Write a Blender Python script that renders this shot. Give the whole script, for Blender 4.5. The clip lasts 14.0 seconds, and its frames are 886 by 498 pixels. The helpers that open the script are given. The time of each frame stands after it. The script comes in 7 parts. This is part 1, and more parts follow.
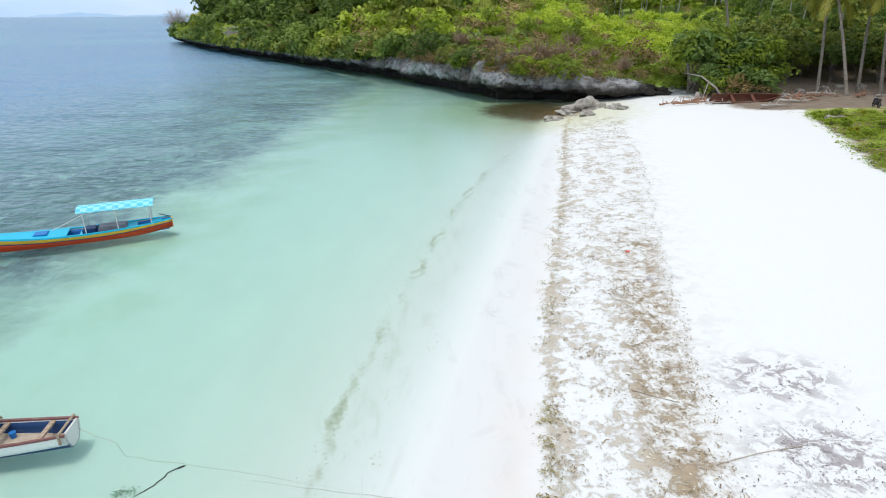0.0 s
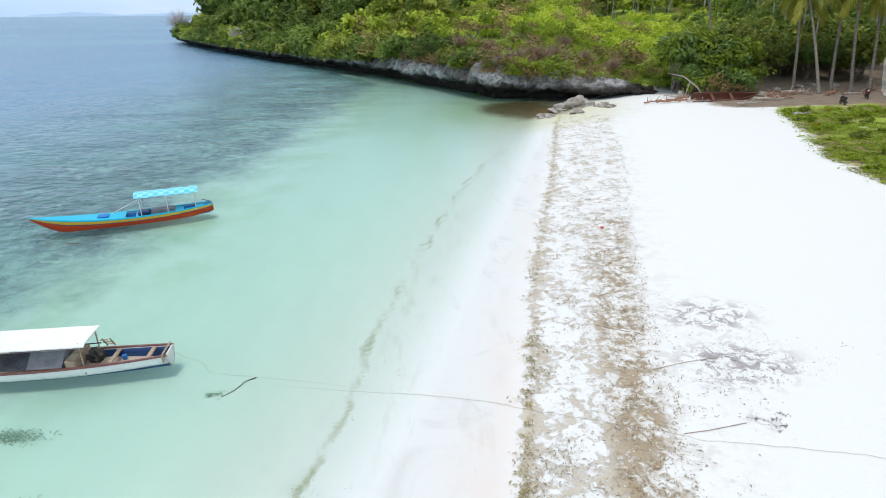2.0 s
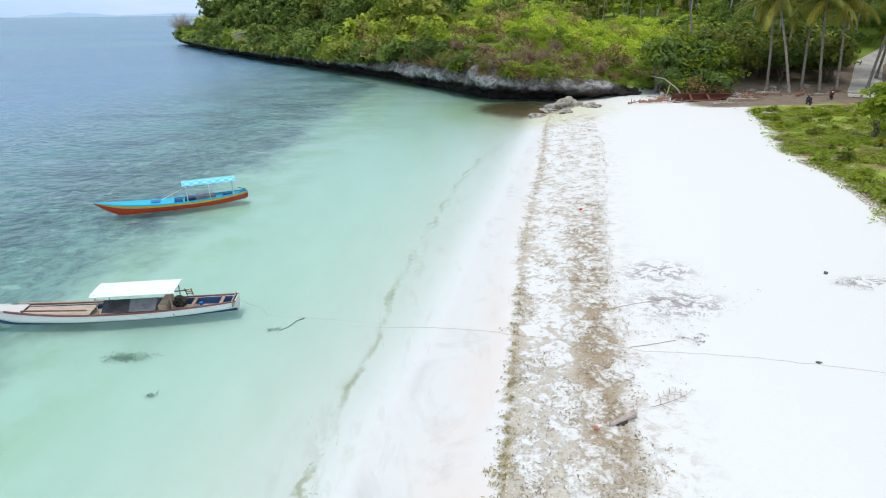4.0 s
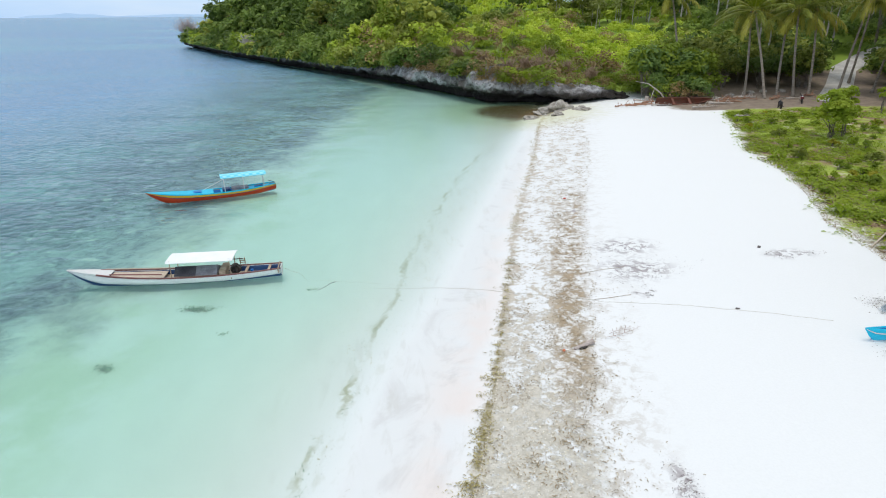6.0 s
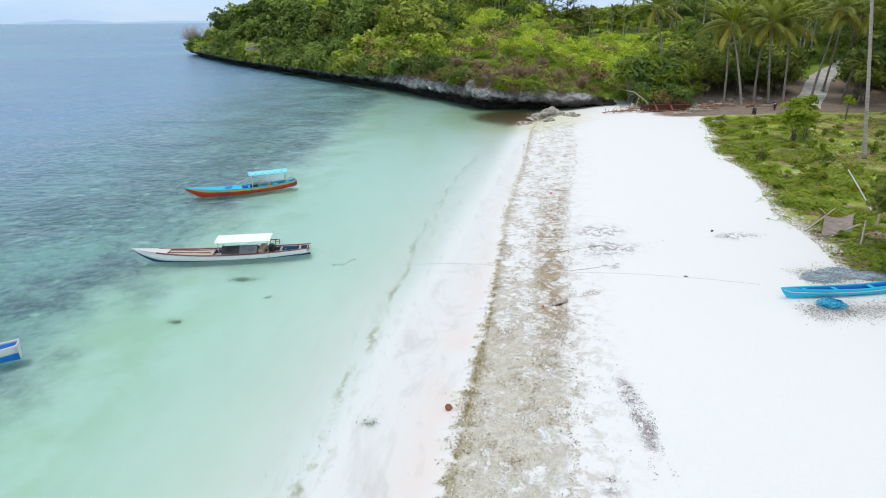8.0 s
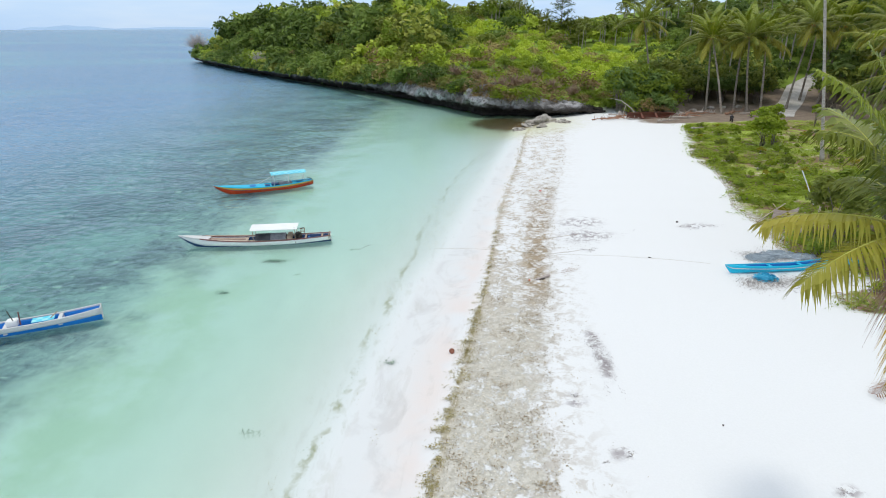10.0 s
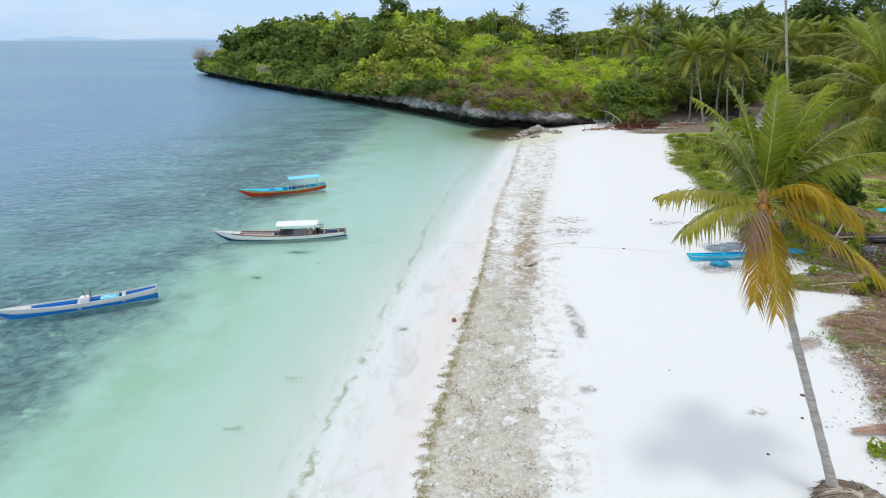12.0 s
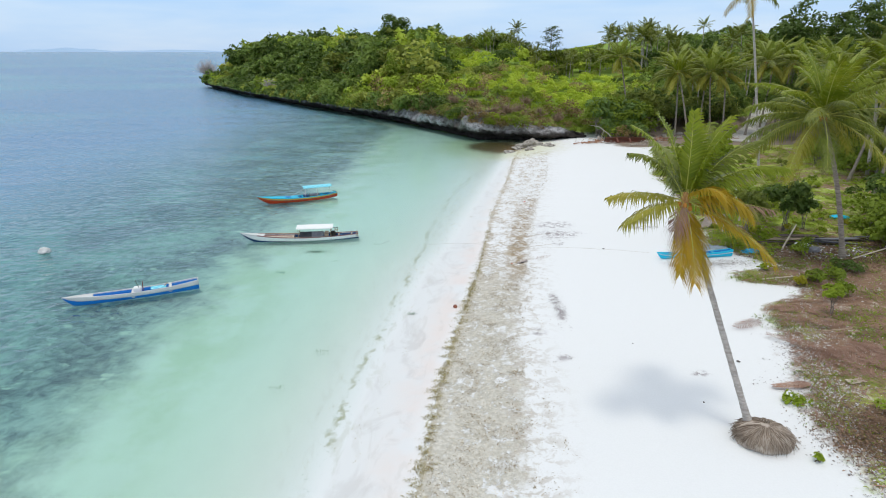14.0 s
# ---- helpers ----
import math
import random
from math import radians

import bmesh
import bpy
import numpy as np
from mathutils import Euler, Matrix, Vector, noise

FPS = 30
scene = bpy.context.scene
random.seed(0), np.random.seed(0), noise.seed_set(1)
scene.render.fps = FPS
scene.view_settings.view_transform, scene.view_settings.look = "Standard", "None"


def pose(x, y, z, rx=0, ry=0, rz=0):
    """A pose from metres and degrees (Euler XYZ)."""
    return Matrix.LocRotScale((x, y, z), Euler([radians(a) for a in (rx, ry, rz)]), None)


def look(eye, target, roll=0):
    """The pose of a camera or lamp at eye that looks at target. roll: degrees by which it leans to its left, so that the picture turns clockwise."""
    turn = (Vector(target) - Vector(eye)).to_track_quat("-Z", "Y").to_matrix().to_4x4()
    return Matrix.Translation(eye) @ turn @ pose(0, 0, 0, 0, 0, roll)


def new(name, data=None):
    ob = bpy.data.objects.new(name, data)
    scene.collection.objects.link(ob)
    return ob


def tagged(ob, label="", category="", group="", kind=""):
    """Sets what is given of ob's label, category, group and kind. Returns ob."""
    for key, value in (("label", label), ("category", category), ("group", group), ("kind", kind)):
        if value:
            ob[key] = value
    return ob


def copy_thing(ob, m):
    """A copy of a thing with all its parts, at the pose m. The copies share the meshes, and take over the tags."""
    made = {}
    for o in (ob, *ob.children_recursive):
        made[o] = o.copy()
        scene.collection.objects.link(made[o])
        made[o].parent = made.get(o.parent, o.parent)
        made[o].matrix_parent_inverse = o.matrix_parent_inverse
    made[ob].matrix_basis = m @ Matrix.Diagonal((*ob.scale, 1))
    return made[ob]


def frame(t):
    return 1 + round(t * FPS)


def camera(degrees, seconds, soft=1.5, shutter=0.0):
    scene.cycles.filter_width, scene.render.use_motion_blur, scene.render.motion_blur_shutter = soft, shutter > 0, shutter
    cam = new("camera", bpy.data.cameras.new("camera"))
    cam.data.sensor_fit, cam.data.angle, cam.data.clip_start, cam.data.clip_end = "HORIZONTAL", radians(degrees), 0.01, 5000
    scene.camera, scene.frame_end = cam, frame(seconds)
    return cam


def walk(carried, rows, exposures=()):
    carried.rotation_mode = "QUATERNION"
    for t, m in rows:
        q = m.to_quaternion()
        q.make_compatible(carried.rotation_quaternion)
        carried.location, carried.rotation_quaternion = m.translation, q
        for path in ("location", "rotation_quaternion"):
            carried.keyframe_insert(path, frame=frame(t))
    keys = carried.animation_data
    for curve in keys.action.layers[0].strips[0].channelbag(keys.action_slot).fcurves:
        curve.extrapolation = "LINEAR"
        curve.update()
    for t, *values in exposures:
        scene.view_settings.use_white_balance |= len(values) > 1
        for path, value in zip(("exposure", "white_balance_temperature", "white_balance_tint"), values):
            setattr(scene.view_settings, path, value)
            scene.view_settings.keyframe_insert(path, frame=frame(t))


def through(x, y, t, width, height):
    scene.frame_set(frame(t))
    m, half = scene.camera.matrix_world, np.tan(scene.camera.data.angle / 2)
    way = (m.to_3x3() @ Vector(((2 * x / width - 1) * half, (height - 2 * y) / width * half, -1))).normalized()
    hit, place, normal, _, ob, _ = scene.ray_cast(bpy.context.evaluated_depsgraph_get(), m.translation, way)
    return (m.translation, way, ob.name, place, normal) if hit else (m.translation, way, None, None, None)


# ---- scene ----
cam = camera(75.0, 14.0, soft=1.0)
PATH = [
    (0, (0.864, 0.117, 9.036), (0.794, 1.967, 8.279), -0.4),
    (0.5, (0.862, -0.825, 9.164), (0.792, 1.025, 8.407), -0.4),
    (1, (0.818, -1.901, 9.331), (0.75, -0.051, 8.573), -0.4),
    (1.5, (0.768, -3.034, 9.528), (0.702, -1.185, 8.768), -0.6),
    (2, (0.746, -4.181, 9.722), (0.682, -2.333, 8.96), -0.6),
    (2.5, (0.673, -5.372, 9.903), (0.613, -3.525, 9.14), -0.6),
    (3, (0.607, -6.614, 10.075), (0.551, -4.766, 9.313), -0.6),
    (5.5, (0.382, -13.131, 11.238), (0.334, -11.283, 10.477), -0.6),
    (6, (0.322, -14.458, 11.454), (0.276, -12.607, 10.696), -0.5),
    (6.5, (0.245, -15.795, 11.664), (0.201, -13.942, 10.911), -0.5),
    (7, (0.227, -17.095, 11.861), (0.185, -15.24, 11.113), -0.4),
    (7.5, (0.174, -18.424, 12.052), (0.135, -16.568, 11.308), -0.3),
    (8, (0.166, -19.784, 12.243), (0.127, -17.926, 11.504), -0.4),
    (10.5, (-0.072, -26.418, 13.26), (-0.101, -24.55, 12.548), -0.2),
    (11, (-0.111, -27.713, 13.416), (-0.138, -25.84, 12.713), -0.2),
    (11.5, (-0.17, -29.053, 13.598), (-0.196, -27.177, 12.904), -0.1),
    (12, (-0.255, -30.38, 13.833), (-0.278, -28.502, 13.146), -0.1),
    (12.5, (-0.318, -31.661, 14.039), (-0.338, -29.78, 13.362), -0.1),
    (13, (-0.377, -32.971, 14.326), (-0.397, -31.087, 13.656), -0.1),
    (13.5, (-0.454, -34.326, 14.61), (-0.472, -32.438, 13.951), -0.0),
    (14, (-0.488, -35.614, 14.834), (-0.504, -33.722, 14.183), 0.1),
]
# the film's own exposure sinks a little along the way
EXPOSURES = [(0, 0.28), (3, 0.26), (7, 0.20), (11, 0.16), (14, 0.12)]
walk(cam, [(t, look(eye, target, roll)) for t, eye, target, roll in PATH], EXPOSURES)

# ---- world and sun ----
world = bpy.data.worlds.new("world")
scene.world = world
world.use_nodes = True
wt_ = world.node_tree
wn = wt_.nodes
sky = wn.new("ShaderNodeTexSky")
sky.sky_type, sky.sun_disc = "NISHITA", False
sky.sun_elevation, sky.sun_rotation = radians(79), radians(198)
sky.air_density, sky.dust_density, sky.ozone_density = 1.0, 1.0, 2.0
coords = wn.new("ShaderNodeTexCoord")
stretch = wn.new("ShaderNodeMapping")
stretch.inputs["Scale"].default_value = (1.6, 1.6, 9.0)
cloud = wn.new("ShaderNodeTexNoise")
cloud.inputs["Scale"].default_value, cloud.inputs["Detail"].default_value = 2.2, 6
cloud_ramp = wn.new("ShaderNodeValToRGB")
cloud_ramp.color_ramp.elements[0].position, cloud_ramp.color_ramp.elements[1].position = 0.36, 0.66
veil = wn.new("ShaderNodeMix")
veil.data_type = "RGBA"
veil.inputs["A"].default_value = (2.15, 3.3, 4.95, 1)
veil.inputs["B"].default_value = (3.1, 3.9, 4.95, 1)
cloud_mix = wn.new("ShaderNodeMix")
cloud_mix.data_type = "RGBA"
cloud_mix.inputs["Factor"].default_value = 0.86
back = wn["Background"]
back.inputs["Strength"].default_value = 0.182
wt_.links.new(coords.outputs["Generated"], stretch.inputs["Vector"])
wt_.links.new(stretch.outputs["Vector"], cloud.inputs["Vector"])
wt_.links.new(cloud.outputs["Fac"], cloud_ramp.inputs["Fac"])
wt_.links.new(cloud_ramp.outputs["Color"], veil.inputs["Factor"])
wt_.links.new(sky.outputs["Color"], cloud_mix.inputs["A"])
# the thin cloud is whiter overhead than towards the horizon
height = wn.new("ShaderNodeSeparateXYZ")
rise = wn.new("ShaderNodeMapRange")
rise.inputs["From Min"].default_value, rise.inputs["From Max"].default_value = 0.08, 0.6
overhead = wn.new("ShaderNodeMix")
overhead.data_type = "RGBA"
overhead.inputs["B"].default_value = (4.7, 4.95, 5.25, 1)
wt_.links.new(coords.outputs["Generated"], height.inputs[0])
wt_.links.new(height.outputs["Z"], rise.inputs["Value"])
wt_.links.new(rise.outputs["Result"], overhead.inputs["Factor"])
wt_.links.new(veil.outputs["Result"], overhead.inputs["A"])
wt_.links.new(overhead.outputs["Result"], cloud_mix.inputs["B"])
wt_.links.new(cloud_mix.outputs["Result"], back.inputs["Color"])

sun_data = bpy.data.lights.new("sun", "SUN")
sun_data.energy, sun_data.angle, sun_data.color = 0.85, radians(8), (1.0, 0.94, 0.82)
sun = new("sun", sun_data)
sun.matrix_world = look((-6, -18, 100), (0, 0, 0))

# ---- material nodes ----


class Nodes:
    """A short way to write node materials."""

    def __init__(self, name, rough=0.7, metal=0.0, spec=0.3):
        self.mat = bpy.data.materials.new(name)
        self.mat.use_nodes = True
        self.t = self.mat.node_tree
        self.bsdf = self.t.nodes["Principled BSDF"]
        self.out = self.t.nodes["Material Output"]
        self.bsdf.inputs["Roughness"].default_value = rough
        self.bsdf.inputs["Metallic"].default_value = metal
        self.bsdf.inputs["Specular IOR Level"].default_value = spec

    def put(self, socket, value):
        if isinstance(value, bpy.types.NodeSocket):
            self.t.links.new(value, socket)
        elif isinstance(value, (tuple, list)):
            socket.default_value = (*value, 1)[:4] if len(value) == 3 and socket.type == "RGBA" else value
        else:
            socket.default_value = value

    def where(self):
        return self.t.nodes.new("ShaderNodeNewGeometry").outputs["Position"]

    def local(self):
        return self.t.nodes.new("ShaderNodeTexCoord").outputs["Object"]

    def scaled(self, vec, sx, sy, sz):
        n = self.t.nodes.new("ShaderNodeMapping")
        n.inputs["Scale"].default_value = (sx, sy, sz)
        self.put(n.inputs["Vector"], vec)
        return n.outputs["Vector"]

    def noise(self, scale, detail=4, vec=None, rough=0.55, warp=0.0):
        n = self.t.nodes.new("ShaderNodeTexNoise")
        n.inputs["Scale"].default_value, n.inputs["Detail"].default_value = scale, detail
        n.inputs["Roughness"].default_value, n.inputs["Distortion"].default_value = rough, warp
        self.put(n.inputs["Vector"], vec if vec is not None else self.where())
        return n.outputs["Fac"]

    def cells(self, scale, vec=None):
        n = self.t.nodes.new("ShaderNodeTexVoronoi")
        n.inputs["Scale"].default_value = scale
        self.put(n.inputs["Vector"], vec if vec is not None else self.where())
        return n.outputs["Distance"]

    def m(self, op, a, b=0.0, clamp=False):
        n = self.t.nodes.new("ShaderNodeMath")
        n.operation, n.use_clamp = op, clamp
        self.put(n.inputs[0], a)
        self.put(n.inputs[1], b)
        return n.outputs[0]

    def ease(self, x, lo, hi, a=0.0, b=1.0):
        n = self.t.nodes.new("ShaderNodeMapRange")
        n.interpolation_type = "SMOOTHSTEP"
        self.put(n.inputs["Value"], x)
        n.inputs["From Min"].default_value, n.inputs["From Max"].default_value = lo, hi
        n.inputs["To Min"].default_value, n.inputs["To Max"].default_value = a, b
        return n.outputs["Result"]

    def mix(self, f, a, b):
        n = self.t.nodes.new("ShaderNodeMix")
        n.data_type = "RGBA"
        self.put(n.inputs["Factor"], f)
        self.put(n.inputs["A"], a)
        self.put(n.inputs["B"], b)
        return n.outputs["Result"]

    def attr(self, name):
        n = self.t.nodes.new("ShaderNodeAttribute")
        n.attribute_name = name
        return n.outputs["Fac"]

    def chance(self):
        return self.t.nodes.new("ShaderNodeObjectInfo").outputs["Random"]

    def island(self):
        return self.t.nodes.new("ShaderNodeNewGeometry").outputs["Random Per Island"]

    def bump(self, height, strength=0.4, dist=0.05):
        n = self.t.nodes.new("ShaderNodeBump")
        n.inputs["Strength"].default_value, n.inputs["Distance"].default_value = strength, dist
        self.put(n.inputs["Height"], height)
        self.put(self.bsdf.inputs["Normal"], n.outputs["Normal"])
        return n.outputs["Normal"]

    def color(self, c):
        self.put(self.bsdf.inputs["Base Color"], c)
        return self.mat


def plain(name, a, b, scale=4.0, rough=0.6, metal=0.0, bump=0.15, grain=(1, 1, 1), spec=0.3):
    """Two shades of one surface, mottled at two scales, with fine relief."""
    n = Nodes(name, rough, metal, spec)
    vec = n.scaled(n.local(), *grain)
    f = n.m("MULTIPLY", n.noise(scale, 5, vec), 0.65)
    f = n.m("ADD", f, n.m("MULTIPLY", n.noise(scale * 9, 3, vec), 0.35))
    n.bump(n.noise(scale * 6, 4, vec), bump, 0.02)
    return n.color(n.mix(n.ease(f, 0.35, 0.65), a, b))


def worn(name, paint, under, scale=2.5, amount=0.62, rough=0.45):
    """Paint with rubbed and stained places."""
    n = Nodes(name, rough)
    vec = n.scaled(n.local(), 1, 2, 3)
    big, fine = n.noise(scale, 6, vec, 0.65), n.noise(scale * 10, 4, vec)
    shade = n.mix(n.ease(fine, 0.3, 0.7), [c * 0.82 for c in paint], paint)
    n.bump(fine, 0.2, 0.01)
    return n.color(n.mix(n.ease(big, amount, amount + 0.1), shade, under))


def foliage(name, a, b, c, through=0.38, rough=0.55, pale=None):
    """Leaves: hue shifts from leaf to leaf and from plant to plant, some light passes through."""
    n = Nodes(name, rough, 0.0, 0.25)
    col = n.mix(n.island(), a, b)
    col = n.mix(n.m("MULTIPLY", n.chance(), 0.6), col, c)
    col = n.mix(n.ease(n.noise(0.22, 3), 0.42, 0.62, 0.0, 0.5), col, c)
    col = n.mix(n.ease(n.noise(0.55, 2), 0.52, 0.70, 0.0, 0.6), col, [b[0] * 1.25, b[1] * 1.12, b[2]])
    col = n.mix(n.ease(n.noise(0.45, 2, n.scaled(n.where(), 1, 1.3, 0.8)), 0.48, 0.34, 0.0, 0.4), col, [k * 0.6 for k in a])
    # every plant of a wood has a tone of its own
    tone = n.attr("tone")
    col = n.mix(n.ease(tone, 0.6, 0.2, 0.0, 0.6), col, [k * 0.6 for k in a])
    col = n.mix(n.ease(tone, 0.6, 0.95, 0.0, 0.65), col, [b[0] * 1.1, b[1] * 1.05, b[2]])
    if pale:
        col = n.mix(n.ease(n.chance(), 0.5, 1.0, 0.0, 0.28), col, pale)
        n.bsdf.inputs["Specular IOR Level"].default_value = 0.18
    n.color(col)
    trans = n.t.nodes.new("ShaderNodeBsdfTranslucent")
    n.put(trans.inputs["Color"], col)
    both = n.t.nodes.new("ShaderNodeMixShader")
    both.inputs[0].default_value = through
    n.t.links.new(n.bsdf.outputs[0], both.inputs[1])
    n.t.links.new(trans.outputs[0], both.inputs[2])
    n.t.links.new(both.outputs[0], n.out.inputs["Surface"])
    return n.mat


def ground_material():
    n = Nodes("ground_mixed", 0.9, 0.0, 0.15)
    p = n.where()
    sl, sr, vg, wt, dp = (n.attr(a) for a in ("a_sl", "a_sr", "a_vg", "a_wt", "a_dp"))
    land, near = n.attr("a_land"), n.attr("a_near")
    rag = n.m("SUBTRACT", n.noise(1.3, 5, p, 0.65), 0.5)
    ragged = lambda x, k: n.m("ADD", x, n.m("MULTIPLY", rag, k))
    # dry and wet sand
    fine = n.noise(14, 4, p)
    broad = n.noise(0.35, 4, p)
    sand = n.mix(fine, (0.742, 0.75, 0.74), (0.807, 0.813, 0.806))
    pink = n.m("MULTIPLY", n.ease(sl, -3.4, -0.9), n.ease(broad, 0.68, 0.40))
    wet = n.mix(pink, (0.72, 0.725, 0.72), (0.745, 0.675, 0.635))
    smudge = n.m("MULTIPLY", n.ease(n.noise(0.42, 6, n.scaled(p, 1.2, 0.8, 1), 0.62, 0.8), 0.48, 0.64), n.ease(sl, -0.3, -1.6))
    wet = n.mix(n.m("MULTIPLY", smudge, 0.5), wet, (0.50, 0.465, 0.44))
    bed = n.mix(n.noise(0.5, 5, n.scaled(p, 1.5, 0.6, 1), 0.6), (0.68, 0.685, 0.66), (0.80, 0.795, 0.77))
    wet = n.mix(n.ease(ragged(wt, 1.6), 3.0, 0.0), wet, n.mix(n.m("MULTIPLY", smudge, 0.5), (0.70, 0.715, 0.705), (0.56, 0.555, 0.54)))
    bed = n.mix(n.ease(wt, -4.0, -0.3), bed, (0.72, 0.735, 0.725))
    wet = n.mix(n.ease(wt, 0.25, -0.25), wet, bed)
    dry_side = n.ease(ragged(sl, 0.9), -0.9, 0.5)
    col = n.mix(dry_side, wet, sand)
    # pale film of water marks on the wet band
    marks = n.m("MULTIPLY", n.ease(n.noise(0.9, 6, n.scaled(p, 1.6, 0.45, 1), 0.6, 0.6), 0.56, 0.66), n.ease(wt, -5.5, -0.5))
    marks = n.m("MULTIPLY", marks, n.ease(sl, 0.2, -0.6))
    col = n.mix(n.m("MULTIPLY", marks, 0.2), col, (0.50, 0.48, 0.43))
    # wrack band: rubble and dried sea grass
    band = n.m("MULTIPLY", n.ease(n.m("ADD", ragged(sl, 0.7), n.m("MULTIPLY", n.m("SUBTRACT", n.noise(2.2, 5, p, 0.6), 0.5), 1.3)), -0.04, 0.10), n.ease(ragged(sr, 2.4), -0.3, 0.5))
    clump = n.m("ADD", n.m("MULTIPLY", n.noise(1.25, 6, n.scaled(p, 1, 0.8, 1), 0.68, 0.5), 0.5), n.m("MULTIPLY", n.noise(3.6, 6, p, 0.72, 0.4), 0.5))
    clump = n.m("ADD", clump, n.m("MULTIPLY", near, 0.085))
    edge_more = n.m("MULTIPLY", n.ease(sl, 0.7, 0.1), 0.05)
    clump = n.m("ADD", clump, edge_more)
    weed_amount = n.m("MULTIPLY", n.ease(clump, 0.50, 0.575), band)
    weed = n.mix(n.noise(2.2, 4, p), (0.42, 0.34, 0.245), (0.62, 0.54, 0.43))
    weed = n.mix(n.m("MULTIPLY", near, 0.75), weed, n.mix(n.ease(n.noise(4.5, 6, p, 0.75), 0.36, 0.64), (0.33, 0.31, 0.225), (0.64, 0.62, 0.535)))
    weed = n.mix(n.ease(n.noise(16, 3, p), 0.6, 0.72, 0.0, 0.42), weed, (0.18, 0.14, 0.08))
    col = n.mix(n.m("MULTIPLY", weed_amount, 0.76), col, weed)
    # loose wrack thins out over the dry sand
    fringe = n.m("MULTIPLY", n.ease(sr, -2.7, 0.3), n.ease(sr, 1.4, 0.3))
    fringe = n.m("MULTIPLY", n.m("MULTIPLY", fringe, n.ease(near, 0.1, 0.7, 0.35, 1.0)), n.ease(n.noise(1.7, 7, p, 0.72, 0.4), 0.48, 0.60))
    col = n.mix(n.m("MULTIPLY", fringe, 0.8), col, n.mix(n.noise(9, 4, p), (0.40, 0.35, 0.29), (0.60, 0.56, 0.49)))
    run = n.m("MULTIPLY", n.attr("a_run"), n.ease(clump, 0.42, 0.56))
    col = n.mix(n.m("MULTIPLY", run, 0.7), col, n.mix(n.noise(9, 4, p), (0.25, 0.165, 0.08), (0.45, 0.34, 0.20)))
    rim = n.m("MULTIPLY", n.m("MULTIPLY", n.ease(ragged(sl, 0.8), 0.0, 0.15), n.ease(ragged(sl, 0.8), 0.42, 0.18)), n.ease(n.noise(2.6, 4, p), 0.40, 0.55))
    col = n.mix(n.m("MULTIPLY", rim, n.ease(near, 0.0, 1.0, 0.2, 0.5)), col, n.mix(n.noise(8, 4, p), (0.22, 0.17, 0.06), (0.40, 0.33, 0.16)))
    # weed line on the bed and dried weed on the sand
    wob = n.m("MULTIPLY", n.m("SUBTRACT", n.noise(0.95, 7, p, 0.66), 0.5), 1.5)
    off = n.m("ABSOLUTE", n.m("ADD", n.attr("a_line"), wob))
    streak = n.m("MULTIPLY", n.ease(off, 0.20, 0.03), n.ease(n.noise(0.45, 6, p, 0.65), 0.42, 0.60))
    wide = n.m("ABSOLUTE", n.m("ADD", n.m("ADD", n.attr("a_line"), -0.5), n.m("MULTIPLY", wob, 0.7)))
    smear = n.m("MULTIPLY", n.ease(wide, 1.5, 0.2), n.ease(n.noise(0.75, 6, n.scaled(p, 1.9, 0.75, 1), 0.62, 0.5), 0.51, 0.66))
    streak = n.m("ADD", n.m("MULTIPLY", streak, 0.8), n.m("MULTIPLY", smear, 0.22), True)
    col = n.mix(streak, col, n.mix(n.noise(3, 4, p), (0.27, 0.28, 0.16), (0.46, 0.46, 0.32)))
    dried = n.m("MULTIPLY", n.ease(n.attr("a_weed"), 0.08, 0.8), n.ease(n.noise(2.2, 8, p, 0.72, 0.7), 0.475, 0.56))
    col = n.mix(n.m("MULTIPLY", dried, 0.85), col, n.mix(n.noise(12, 3, p), (0.21, 0.18, 0.19), (0.45, 0.41, 0.41)))
    # grass, leaf litter and soil behind the beach
    green = n.mix(n.noise(1.7, 5, p), (0.22, 0.30, 0.04), (0.43, 0.51, 0.10))
    soil = n.mix(n.noise(2.4, 6, p, 0.7), (0.135, 0.08, 0.05), (0.38, 0.25, 0.165))
    soil = n.mix(n.ease(n.noise(11, 3, p), 0.62, 0.7), soil, (0.55, 0.50, 0.43))
    bare = n.m("ADD", n.noise(0.36, 7, p, 0.7), n.attr("a_bare"))
    green_part = n.ease(bare, 0.64, 0.48)
    growth = n.mix(green_part, soil, green)
    growth = n.mix(n.ease(n.noise(0.8, 6, p, 0.68), 0.55, 0.66, 0.0, 0.75), growth, (0.60, 0.55, 0.46))
    veg_mask = n.ease(ragged(vg, 3.4), -0.2, 0.9)
    col = n.mix(veg_mask, col, growth)
    hill = n.mix(n.noise(0.35, 5, p), (0.12, 0.19, 0.025), (0.29, 0.40, 0.065))
    col = n.mix(n.ease(land, 0.0, 1.0), col, hill)
    dirt = n.mix(n.noise(1.2, 6, p, 0.65), (0.13, 0.095, 0.07), (0.37, 0.30, 0.235))
    col = n.mix(n.ease(ragged(n.attr("a_dirt"), 0.5), 0.3, 0.7), col, dirt)
    # sea bed: pale sand, then weed and coral patches
    deep = n.ease(n.m("ADD", dp, n.m("MULTIPLY", n.m("SUBTRACT", n.noise(0.28, 6, p, 0.62), 0.5), 9.0)), 1.6, -3.2)
    reef = n.m("ADD", n.m("MULTIPLY", n.noise(0.13, 5, p), 0.45), n.m("MULTIPLY", n.noise(1.3, 8, p, 0.78, 0.5), 0.55))
